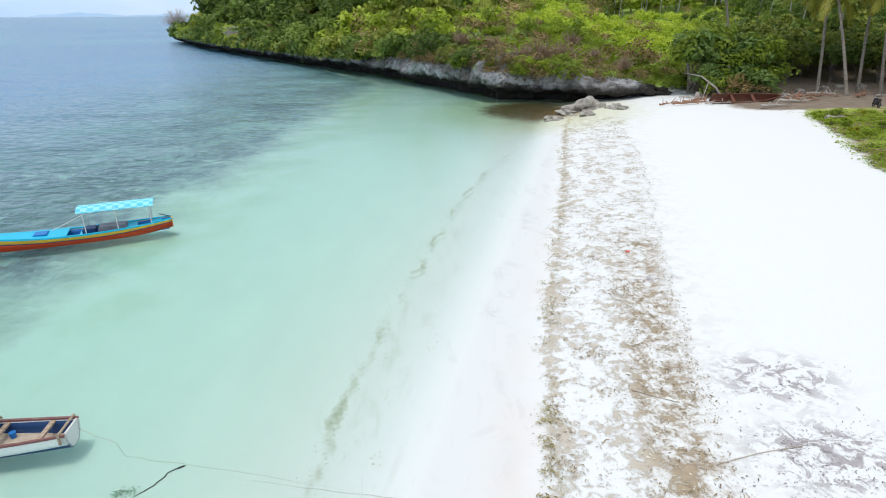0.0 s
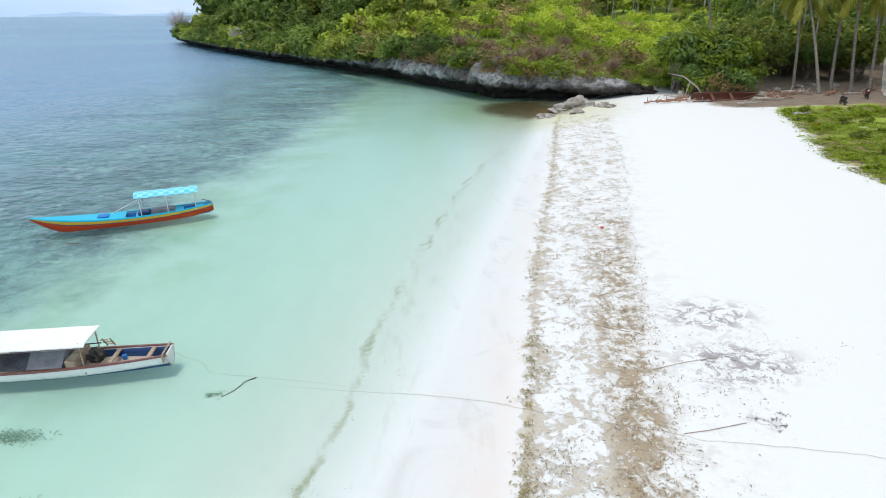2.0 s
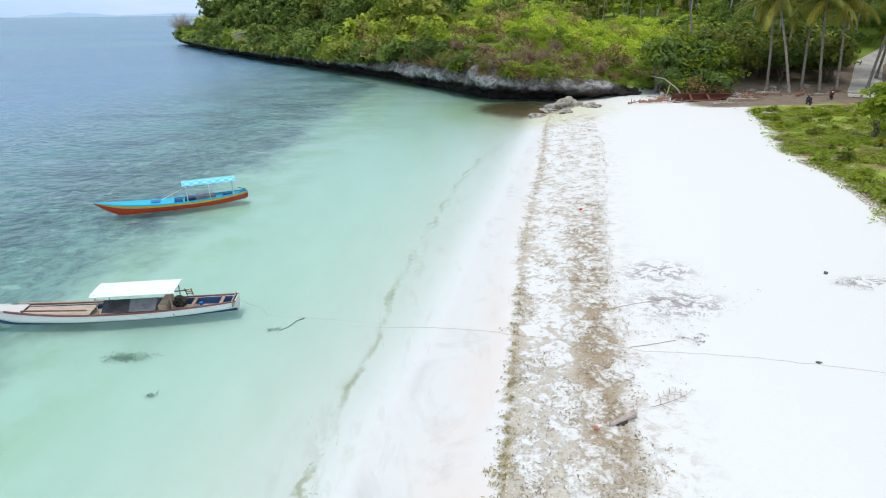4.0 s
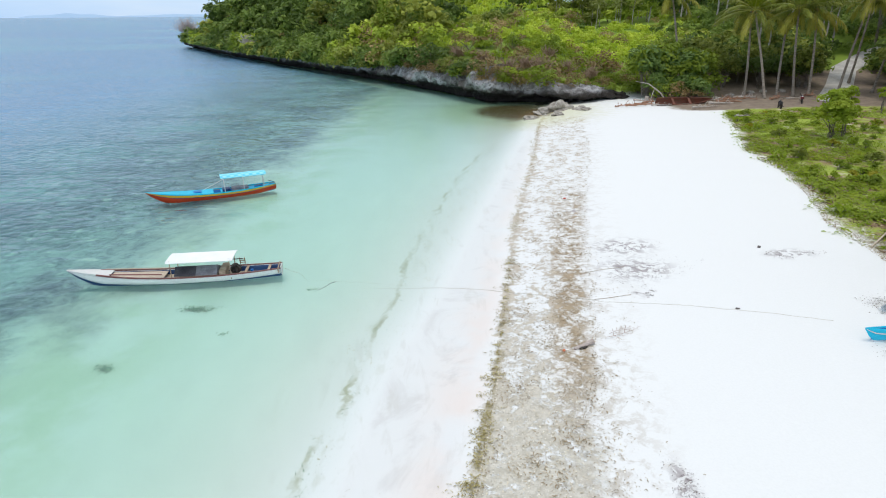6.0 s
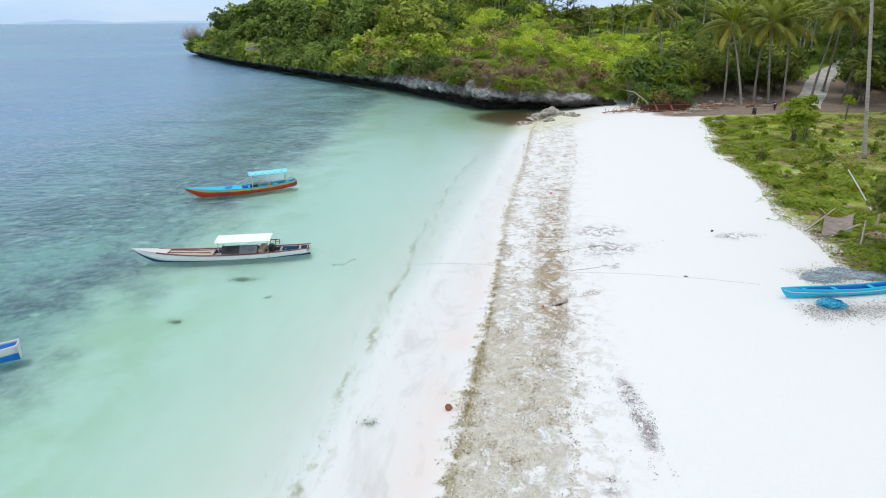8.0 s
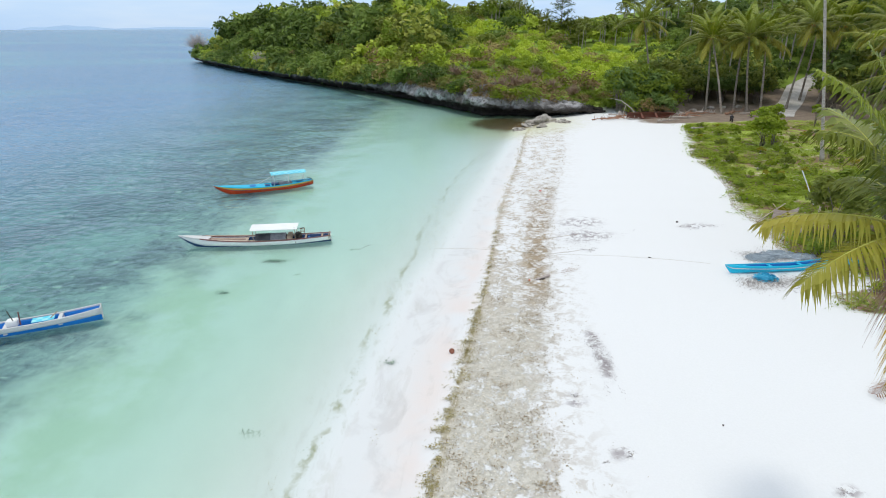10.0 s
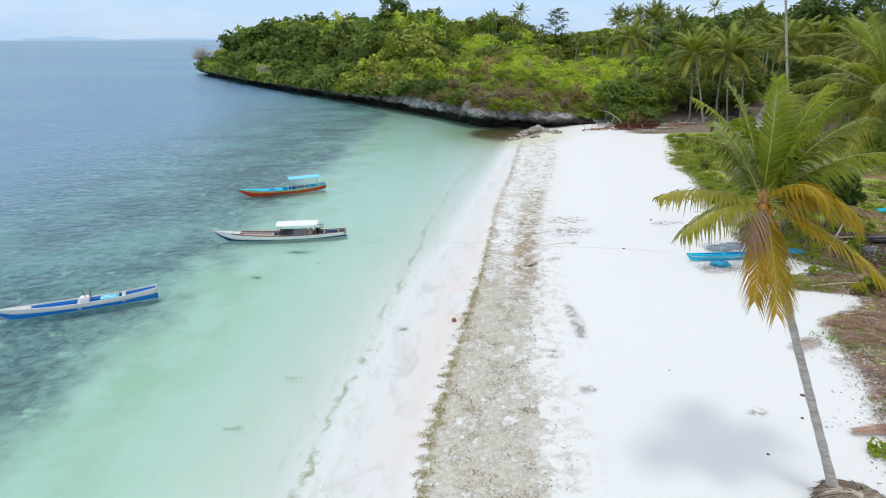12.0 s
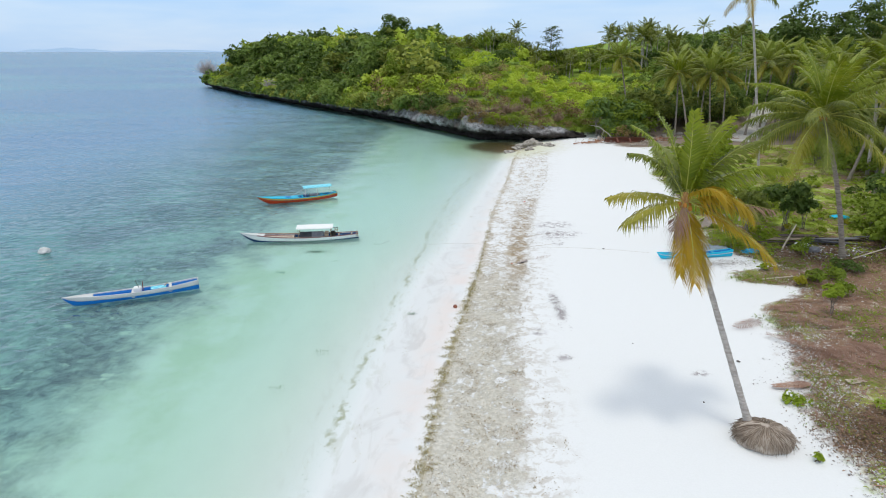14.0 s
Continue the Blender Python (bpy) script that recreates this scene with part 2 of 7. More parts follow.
    reef_col = n.mix(n.ease(reef, 0.40, 0.60), (0.155, 0.165, 0.215), (0.46, 0.50, 0.53))
    reef_col = n.mix(n.ease(n.noise(0.75, 5, n.scaled(p, 0.8, 1.2, 1), 0.6), 0.60, 0.68, 0.0, 0.7), reef_col, (0.70, 0.72, 0.68))
    film = n.m("MULTIPLY", n.ease(n.m("ABSOLUTE", n.m("ADD", dp, -1.5)), 5.0, 0.5), n.ease(n.noise(0.3, 5, p, 0.6), 0.38, 0.62))
    col = n.mix(n.m("MULTIPLY", film, 0.36), col, (0.42, 0.53, 0.31))
    col = n.mix(deep, col, reef_col)
    pool = n.ease(ragged(n.attr("a_pool"), 0.6), 0.35, 0.75)
    col = n.mix(n.ease(ragged(n.attr("a_pool"), 1.2), -0.7, 0.3, 0.0, 0.5), col, (0.50, 0.49, 0.22))
    col = n.mix(pool, col, (0.16, 0.10, 0.04))
    relief = n.m("ADD", n.m("MULTIPLY", fine, 0.25), n.m("MULTIPLY", n.m("MULTIPLY", clump, weed_amount), 2.0))
    n.bump(relief, 0.5, 0.05)
    n.put(n.bsdf.inputs["Roughness"], n.mix(n.ease(sl, 0.4, -1.2), (0.95, 0.95, 0.95), (0.55, 0.55, 0.55)))
    return n.color(col)


def water_material():
    """Clear water: a rippled mirror by Fresnel over a body that swallows red and scatters blue-green with depth."""
    n = Nodes("sea_water")
    p = n.where()
    d = n.attr("depth")
    t = n.t
    gone = n.m("POWER", 2.718, n.m("MULTIPLY", d, -0.85))
    tint = t.nodes.new("ShaderNodeCombineColor")
    for i, k in enumerate((-0.45, -0.08, -0.135)):
        t.links.new(n.m("POWER", 2.718, n.m("MULTIPLY", d, k)), tint.inputs[i])
    clear = t.nodes.new("ShaderNodeBsdfRefraction")
    clear.inputs["IOR"].default_value, clear.inputs["Roughness"].default_value = 1.33, 0.0
    t.links.new(tint.outputs[0], clear.inputs["Color"])
    body = t.nodes.new("ShaderNodeBsdfDiffuse")
    far = n.ease(d, 0.9, 4.0)
    tone = n.mix(far, (0.19, 0.375, 0.465), (0.125, 0.265, 0.435))
    n.put(body.inputs["Color"], n.mix(n.ease(n.noise(0.012, 3, n.scaled(p, 0.45, 1.0, 1)), 0.44, 0.60, 0.0, 0.7), tone, (0.15, 0.36, 0.44)))
    film = t.nodes.new("ShaderNodeBsdfTransparent")
    t.links.new(tint.outputs[0], film.inputs["Color"])
    thin = t.nodes.new("ShaderNodeMixShader")
    t.links.new(n.ease(d, 0.0, 0.7), thin.inputs[0])
    t.links.new(film.outputs[0], thin.inputs[1])
    t.links.new(clear.outputs[0], thin.inputs[2])
    inner = t.nodes.new("ShaderNodeMixShader")
    t.links.new(n.ease(d, 0.8, 3.4, 0.0, 0.93), inner.inputs[0])
    t.links.new(thin.outputs[0], inner.inputs[1])
    t.links.new(body.outputs[0], inner.inputs[2])
    bump = t.nodes.new("ShaderNodeBump")
    swell = n.m("MULTIPLY", n.noise(0.36, 0, n.scaled(p, 0.7, 1.1, 1), 0.5, 0.3), 0.9)
    chop = n.m("MULTIPLY", n.noise(1.35, 1, n.scaled(p, 0.8, 1.1, 1), 0.4, 0.6), 1.05)
    ripple = n.m("MULTIPLY", n.noise(2.4, 0, n.scaled(p, 0.7, 1.2, 1)), 0.12)
    roll = n.m("MULTIPLY", n.noise(0.13, 0, n.scaled(p, 0.5, 1.2, 1), 0.6, 0.4), 2.6)
    waves = n.m("ADD", n.m("ADD", n.m("ADD", swell, chop), ripple), roll)
    calm = n.ease(d, 0.85, 1.5, 0.02, 1.0)
    t.links.new(n.m("MULTIPLY", waves, calm), bump.inputs["Height"])
    bump.inputs["Strength"].default_value, bump.inputs["Distance"].default_value = 1.0, 0.34
    gloss = t.nodes.new("ShaderNodeBsdfGlossy")
    n.put(gloss.inputs["Roughness"], n.ease(d, 1.1, 2.6, 0.2, 0.22))
    t.links.new(bump.outputs[0], gloss.inputs["Normal"])
    bend = t.nodes.new("ShaderNodeBump")
    bend.inputs["Strength"].default_value, bend.inputs["Distance"].default_value = 1.0, 0.07
    t.links.new(bump.inputs["Height"].links[0].from_socket, bend.inputs["Height"])
    t.links.new(bend.outputs[0], clear.inputs["Normal"])
    t.links.new(bump.outputs[0], body.inputs["Normal"])
    fres = t.nodes.new("ShaderNodeFresnel")
    fres.inputs["IOR"].default_value = 1.33
    t.links.new(bump.outputs[0], fres.inputs["Normal"])
    final = t.nodes.new("ShaderNodeMixShader")
    # chop keeps the far mirror from closing
    t.links.new(n.m("MULTIPLY", n.m("MINIMUM", fres.outputs[0], 0.62), n.ease(d, 0.0, 0.35)), final.inputs[0])
    t.links.new(inner.outputs[0], final.inputs[1])
    t.links.new(gloss.outputs[0], final.inputs[2])
    t.links.new(final.outputs[0], n.out.inputs["Surface"])
    return n.mat


def rock_material():
    n = Nodes("limestone", 0.9)
    p = n.where()
    big, fine = n.noise(0.55, 6, p, 0.65), n.noise(3.2, 6, p, 0.7)
    col = n.mix(n.ease(big, 0.35, 0.62), (0.17, 0.165, 0.16), (0.47, 0.465, 0.47))
    col = n.mix(n.ease(fine, 0.5, 0.68), col, (0.12, 0.11, 0.10))
    col = n.mix(n.ease(n.noise(0.3, 4, p), 0.6, 0.7), col, (0.30, 0.19, 0.11))
    col = n.mix(n.ease(n.noise(0.07, 3, p), 0.50, 0.58, 0.0, 0.6), col, (0.10, 0.085, 0.07))
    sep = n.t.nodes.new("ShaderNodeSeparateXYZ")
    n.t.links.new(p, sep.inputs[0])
    # tidal stain, carried darker and higher to hold the notch's shade in the colour
    tide_and_shade = n.ease(n.m("ADD", sep.outputs[2], n.m("MULTIPLY", n.m("SUBTRACT", big, 0.5), 1.5)), 2.1, 1.3)
    col = n.mix(tide_and_shade, col, n.mix(fine, (0.022, 0.019, 0.018), (0.06, 0.05, 0.042)))
    n.bump(n.m("ADD", fine, big), 0.9, 0.35)
    return n.color(col)


M = {
    "ground": ground_material(),
    "water": water_material(),
    "rock": rock_material(),
    "leaf_bright": foliage("leaf_bright", (0.21, 0.31, 0.03), (0.54, 0.65, 0.09), (0.375, 0.475, 0.05), 0.42),
    "leaf_olive": foliage("leaf_olive", (0.205, 0.26, 0.042), (0.455, 0.495, 0.10), (0.33, 0.37, 0.06)),
    "leaf_dark": foliage("leaf_dark", (0.095, 0.16, 0.03), (0.255, 0.355, 0.07), (0.155, 0.235, 0.042)),
    "leaf_grey": foliage("leaf_grey", (0.18, 0.30, 0.07), (0.40, 0.54, 0.18), (0.28, 0.41, 0.11)),
    "leaf_dry": foliage("leaf_dry", (0.28, 0.19, 0.075), (0.50, 0.37, 0.17), (0.38, 0.29, 0.11), 0.2),
    "leaf_lime": foliage("leaf_lime", (0.32, 0.45, 0.03), (0.60, 0.70, 0.09), (0.45, 0.57, 0.05), 0.46),
    "frond": foliage("frond", (0.13, 0.17, 0.02), (0.41, 0.44, 0.07), (0.25, 0.285, 0.035), 0.18, 0.36, (0.50, 0.54, 0.20)),
    "frond_fresh": foliage("frond_fresh", (0.19, 0.26, 0.014), (0.50, 0.56, 0.05), (0.33, 0.39, 0.028), 0.24, 0.36, (0.52, 0.58, 0.18)),
    "frond_yellow": foliage("frond_yellow", (0.50, 0.33, 0.02), (0.88, 0.56, 0.04), (0.58, 0.46, 0.04), 0.35, 0.45),
    "frond_pale": foliage("frond_pale", (0.36, 0.36, 0.04), (0.66, 0.58, 0.12), (0.48, 0.45, 0.07), 0.3, 0.45),
    "frond_dead": foliage("frond_dead", (0.33, 0.18, 0.125), (0.72, 0.52, 0.40), (0.52, 0.33, 0.235), 0.1, 0.7),
    "frond_rib": plain("frond_rib", (0.34, 0.36, 0.06), (0.52, 0.50, 0.12), 3, 0.45),
    "bark": plain("bark", (0.15, 0.12, 0.10), (0.30, 0.26, 0.22), 3, 0.9, bump=0.6),
    "palm_bark": plain("palm_bark", (0.33, 0.29, 0.26), (0.56, 0.51, 0.46), 2.5, 0.9, bump=0.7, grain=(1, 1, 4)),
    "palm_bark_dark": plain("dark_palm_bark", (0.19, 0.155, 0.125), (0.37, 0.32, 0.265), 2.5, 0.9, bump=0.7, grain=(1, 1, 4)),
}

# ---- building helpers ----


def mesh_of(name, verts, faces, mats, index=None, smooth=False):
    me = bpy.data.meshes.new(name)
    me.from_pydata([tuple(v) for v in verts], [], [tuple(f) for f in faces])
    for m in mats if isinstance(mats, (list, tuple)) else [mats]:
        me.materials.append(m)
    if index is not None:
        me.polygons.foreach_set("material_index", np.asarray(index, dtype=np.int32))
    if smooth:
        me.polygons.foreach_set("use_smooth", np.ones(len(me.polygons), dtype=bool))
    me.update()
    return me


def thing(name, m, label, category, group="", kind=""):
    ob = new(name)
    ob.empty_display_size = 0.2
    ob.matrix_world = m
    return tagged(ob, label, category, group, kind)


def part(name, bm, material, parent, label="", smooth=False):
    """Links a bmesh, a (vertices, faces) pair or a mesh as ONE mesh object under a thing or a part."""
    if isinstance(bm, bpy.types.Mesh):
        me = bm
    elif isinstance(bm, tuple):
        me = mesh_of(name, bm[0], bm[1], material, smooth=smooth)
    else:
        me = bpy.data.meshes.new(name)
        bmesh.ops.recalc_face_normals(bm, faces=bm.faces)
        bm.to_mesh(me)
        bm.free()
        me.materials.append(material)
        if smooth:
            me.polygons.foreach_set("use_smooth", np.ones(len(me.polygons), dtype=bool))
    ob = new(name, me)
    ob.parent = parent
    if label:
        ob["label"] = label
    return ob


def single(name, geo, material, m, label, category, group="", kind="", smooth=False):
    """A thing that is one mesh."""
    ob = part(name, geo, material, None, "", smooth)
    ob.matrix_world = m
    return tagged(ob, label, category, group, kind)


def join(*pairs):
    verts, faces, base = [], [], 0
    for v, f in pairs:
        verts.extend(tuple(p) for p in v)
        faces.extend(tuple(i + base for i in q) for q in f)
        base += len(v)
    return verts, faces


def moved(pair, m):
    return [tuple(m @ Vector(v)) for v in pair[0]], pair[1]


def box(sx, sy, sz, x=0, y=0, z=0, bevel=0.0):
    bm = bmesh.new()
    bmesh.ops.create_cube(bm, size=1, matrix=Matrix.LocRotScale((x, y, z), None, (sx, sy, sz)))
    if bevel:
        bmesh.ops.bevel(bm, geom=bm.edges[:], offset=bevel, segments=2, affect="EDGES")
    return bm


def tube(points, radii, sides=8, cap=True):
    """A tapered tube along a line of points."""
    pts = [Vector(p) for p in points]
    if not isinstance(radii, (list, tuple)):
        radii = [radii] * len(pts)
    verts, faces = [], []
    for i, p in enumerate(pts):
        way = (pts[min(i + 1, len(pts) - 1)] - pts[max(i - 1, 0)]).normalized()
        side = way.cross(Vector((0, 0, 1)) if abs(way.z) < 0.95 else Vector((1, 0, 0))).normalized()
        up = side.cross(way)
        for k in range(sides):
            a = 2 * math.pi * k / sides
            verts.append(tuple(p + (side * math.cos(a) + up * math.sin(a)) * radii[i]))
    for i in range(len(pts) - 1):
        for k in range(sides):
            a, b = i * sides + k, i * sides + (k + 1) % sides
            faces.append((a, b, b + sides, a + sides))
    if cap:
        faces.append(tuple(range(sides - 1, -1, -1)))
        faces.append(tuple(range(len(verts) - sides, len(verts))))
    return verts, faces


def blob(rng, rx, ry, rz, lump=0.2, sub=2, seed=0.0, freq=1.5):
    """A lumpy rounded body."""
    bm = bmesh.new()
    bmesh.ops.create_icosphere(bm, subdivisions=sub, radius=1)
    for v in bm.verts:
        k = 1 + lump * noise.noise(v.co * freq + Vector((seed, seed * 0.7, 0)))
        v.co = Vector((v.co.x * rx, v.co.y * ry, v.co.z * rz)) * k
    verts, faces = [tuple(v.co) for v in bm.verts], [tuple(v.index for v in f.verts) for f in bm.faces]
    bm.free()
    return verts, faces


# ---- lie of the land ----
# a line of weed on the shallow bed, and patches of dried weed on the sand: x, y, half widths
SQUIG = [(-9, -40), (-5.3, -17.1), (-4.9, -10.7), (-4.25, -7.6), (-3.95, -4.5), (-3.85, -1.7), (-3.2, 0.6), (-3.2, 3.6), (-3.0, 5.2), (-2.55, 7.0), (-2.3, 9.2), (-2.15, 12.7), (-1.6, 17.3), (-0.6, 22.0), (0.3, 28.0), (2.1, 34.5), (4.0, 40)]
WEED_SPOTS = [(8.05, 7.3, 0.42, 0.3), (8.5, 9.8, 1.7, 1.2), (8.7, 12.6, 1.5, 1.1), (7.6, 18.8, 0.9, 0.3), (16.1, 11.1, 1.1, 0.5), (6.0, -3.4, 0.32, 0.9), (6.02, -5.4, 0.3, 1.0), (5.35, -10.5, 0.35, 0.3), (4.4, -7.6, 0.4, 0.4), (20.4, 6.2, 1.0, 0.7), (11.2, -12.2, 0.4, 0.15)]
WATER_Y = (-60, -18.5, -8.8, 2.7, 9, 19.7, 43.8, 56, 62, 70)
WATER_X = (-9.0, -4.7, -3.6, -1.8, 0.0, 2.2, 7.4, 9.8, 13, 16)
LEFT_Y = (-60, -19.2, -13.2, -10.2, -5, 0.2, 10.1, 14.3, 20, 29, 49, 60)
LEFT_X = (-5.5, -1.6, -1.0, -0.5, 0.3, 1.3, 2.7, 3.1, 4.1, 5.8, 9.2, 11.5)
RIGHT_Y = (-60, -19, -15, -12, -8.4, -2.5, 4.9, 9.5, 12.3, 15.7, 20.6, 31, 49.5, 60)
RIGHT_X = (-1.5, 2.3, 2.9, 3.1, 3.1, 4.2, 5.4, 6.3, 6.7, 7.4, 8.3, 10.8, 14.4, 17)
GROWTH_Y = (-60, -30, -19.3, -15.8, -12.3, -9, -4.9, -3.4, -2.2, -1.2, 0.4, 1.6, 4, 6.7, 9.6, 12.6, 15.1, 20, 26.3, 32.4, 40.3, 52.8, 58)
GROWTH_X = (13.5, 13.5, 13.8, 14.0, 15.2, 16.5, 17.4, 20.5, 21.0, 17.8, 18.2, 22.0, 20.0, 19.4, 20.1, 20.4, 20.5, 22.3, 23.8, 23.8, 26.6, 30.4, 34)
DEEP_Y = (-60, -19, -10, 1.4, 9, 20, 30, 46, 61, 75, 120)
DEEP_X = (-17.5, -16.6, -16.2, -15.4, -15.3, -14.3, -14.0, -12.5, -12, -11, -8)
COAST_X = (-103, -101, -67, -44, -28, -14.6, -4, 4, 12, 21, 26, 36, 60, 100, 400)
COAST_Y = (219, 214, 162.5, 132, 112, 94, 78, 66.5, 64.5, 67, 66, 66, 66, 64, 60)


def smooth01(x, lo, hi):
    k = np.clip((x - lo) / (hi - lo), 0, 1)
    return k * k * (3 - 2 * k)


def hills(x, y):
    """A sum of waves for gentle unevenness."""
    return (np.sin(x * 0.11 + 1.3) * np.cos(y * 0.09) + 0.6 * np.sin(x * 0.23 - y * 0.17 + 2.1) + 0.4 * np.sin(x * 0.05 + y * 0.31)) / 2


def inland(x, y):
    """Metres behind the rocky coast; negative at sea."""
    yc = np.interp(x, COAST_X, COAST_Y)
    lean = np.interp(x, (-101, -4, 4, 12, 21), (0.60, 0.58, 0.72, 0.97, 1.0))
    tip = (x + 103.5 - 0.35 * (y - 216)) * 0.85
    return np.minimum((y - yc) * lean, tip)


def ground_z(x, y):
    x, y = np.asarray(x, float), np.asarray(y, float)
    wt = x - np.interp(y, WATER_Y, WATER_X)
    dp = shallow(x, y)
    vg = x - np.interp(y, GROWTH_Y, GROWTH_X)
    sea = -0.95 * (1 - np.exp(-(np.maximum(-wt, 0) / 4.9) ** 1.25)) + np.clip(dp, -400, 0) * 0.055
    sea = np.maximum(sea, -9.0)
    beach = 1.1 * (1 - np.exp(-np.maximum(wt, 0) / 13.0)) + 0.025 * hills(x * 6, y * 6) * smooth01(wt, 3, 8)
    beach = beach + smooth01(vg, 0, 6) * (0.2 + 0.12 * hills(x * 4, y * 4)) + smooth01(vg, 12, 60) * 0.6
    z = np.where(wt < 0, sea, beach)
    d = inland(x, y)
    lip = 4.0 * np.interp(x, (-26, -12, 2, 10, 20, 24), (0.66, 0.82, 0.85, 0.66, 0.45, 0.3))
    head = lip + 14.0 * (1 - np.exp(-np.maximum(d - 2, 0) / np.interp(x, (-90, -30, 10), (24.0, 30.0, 42.0)))) + hills(x, y) * 0.8
    back_rise = 1.35 + np.interp(x, (30, 60, 110), (12.0, 15.0, 23.0)) * (1 - np.exp(-np.maximum(d - 7, 0) / 75.0)) + hills(x, y) * 0.4 * smooth01(d, 5, 40)
    land = head + (back_rise - head) * smooth01(x, 15, 30)
    edge = smooth01(d, np.interp(x, (8, 24), (3.4, 0.5)), np.interp(x, (8, 24), (5.2, 3.0)))
    return z + (land - z) * edge


def shallow(x, y):
    """Metres shoreward of the edge where pale sand gives way to weed and coral; negative beyond it."""
    dp = x - np.interp(y, DEEP_Y, DEEP_X)
    d = -inland(x, y)
    reach = np.interp(x, (-60, -25, -5), (-3.0, 1.0, 6.0))
    near_rock = np.where((x < 12) & (x > -106), reach - d - 8.0 * np.maximum(d - reach, 0), -1e9)
    return np.maximum(dp, near_rock)


def gz(x, y):
    return float(ground_z(x, y))


def steps(*spans):
    out = []
    for a, b, n in spans:
        out.extend(np.linspace(a, b, n, endpoint=False))
    return np.array(out)


def graded(a, b, n):
    """Growing steps from a out to b, both of one sign of direction."""
    return a + (b - a) * (np.linspace(0, 1, n) ** 3.2)


def sheet(xs, ys):
    gx, gy = np.meshgrid(xs, ys)
    nx, ny = len(xs), len(ys)
    i = np.arange((nx - 1) * (ny - 1))
    r, c = i // (nx - 1), i % (nx - 1)
    a = r * nx + c
    faces = np.stack([a, a + 1, a + nx + 1, a + nx], 1)
    return gx.ravel(), gy.ravel(), faces


def quick_mesh(name, verts, faces, mat, smooth=True):
    me = bpy.data.meshes.new(name)
    me.vertices.add(len(verts))
    me.vertices.foreach_set("co", np.asarray(verts, dtype=np.float32).ravel())
    k = faces.shape[1]
    me.loops.add(faces.size)
    me.loops.foreach_set("vertex_index", faces.astype(np.int32).ravel())
    me.polygons.add(len(faces))
    me.polygons.foreach_set("loop_start", np.arange(0, faces.size, k, dtype=np.int32))
    if smooth:
        me.polygons.foreach_set("use_smooth", np.ones(len(faces), dtype=bool))
    for m in mat if isinstance(mat, (list, tuple)) else [mat]:
        me.materials.append(m)
    me.update(calc_edges=True)
    return me


def give(me, name, values):
    me.attributes.new(name, "FLOAT", "POINT").data.foreach_set("value", np.asarray(values, dtype=np.float32))


xs = np.concatenate([graded(-130, -4600, 34)[::-1], steps((-128, -30, 66), (-30, 42, 180), (42, 110, 46)), graded(110, 4600, 30)])
ys = np.concatenate([graded(-60, -4600, 26)[::-1], steps((-58, -40, 18), (-40, 72, 250), (72, 240, 112)), graded(240, 4600, 32)])
gx, gy, gf = sheet(xs, ys)
ground_heights = ground_z(gx, gy)
me = quick_mesh("ground", np.stack([gx, gy, ground_heights], 1), gf, M["ground"])
left_x, right_x = np.interp(gy, LEFT_Y, LEFT_X), np.interp(gy, RIGHT_Y, RIGHT_X)
far_in = inland(gx, gy)
give(me, "a_sl", gx - left_x)
give(me, "a_sr", right_x - gx - smooth01(gy, 52, 57) * 9)
give(me, "a_vg", gx - np.interp(gy, GROWTH_Y, GROWTH_X))
give(me, "a_wt", gx - np.interp(gy, WATER_Y, WATER_X))
give(me, "a_dp", shallow(gx, gy))
give(me, "a_land", smooth01(far_in, 0.5, 3.0))
give(me, "a_near", smooth01(-gy, -14, 7))
bare = 0.05 + 0.15 * smooth01(-gy, -12, 0) * smooth01(gx, 17, 22) + 0.07 * smooth01(-gy, 6, 10)
give(me, "a_bare", bare)
yard = smooth01(gy, 51.5, 55) * (1 - smooth01(gy, 76, 84)) * smooth01(gx, 22, 30)
give(me, "a_dirt", yard)
line_at = np.interp(gy, [q[1] for q in SQUIG], [q[0] for q in SQUIG])
give(me, "a_line", np.where((gy > -40) & (gy < 40), gx - line_at, 50))
spots = np.zeros_like(gx)
for cx, cy, rx, ry in WEED_SPOTS:
    spots = np.maximum(spots, np.exp(-((gx - cx) / rx) ** 2 - ((gy - cy) / ry) ** 2))
give(me, "a_weed", spots)
across = (gx - left_x) / np.maximum(right_x - left_x, 0.5)
give(me, "a_run", smooth01(across, 0.5, 0.68) * (1 - smooth01(across, 0.9, 1.05)) * smooth01(gy, -2, 3) * (1 - smooth01(gy, 21, 26)))
give(me, "a_pool", 1.3 - np.hypot((gx - 7.6) / 6.6, (gy - 59.4) / 7.5))
ground = tagged(new("ground", me), "white coral sand beach running into shallow sea bed and green land", "beach", kind="structure")

wx = np.concatenate([graded(-130, -4600, 34)[::-1], steps((-128, -30, 50), (-30, 20, 60)), graded(20, 4600, 20)])
wy = np.concatenate([graded(-60, -4600, 20)[::-1], steps((-58, 72, 130), (72, 240, 84)), graded(240, 4600, 30)])
sx, sy, sf = sheet(wx, wy)
me = quick_mesh("water", np.stack([sx, sy, np.zeros_like(sx)], 1), sf, M["water"])
give(me, "depth", np.maximum(-ground_z(sx, sy), 0))
water = tagged(new("water", me), "clear turquoise sea, shallow over sand and bluer over coral", "sea", kind="structure")
water.visible_shadow = False

# far hills across the water, with the pale haze put into their colour
haze = Nodes("far_hills", 1.0)
haze.bsdf.inputs["Specular IOR Level"].default_value = 0
haze_mat = haze.color(haze.mix(haze.noise(0.004, 3), (0.36, 0.50, 0.66), (0.38, 0.52, 0.68)))


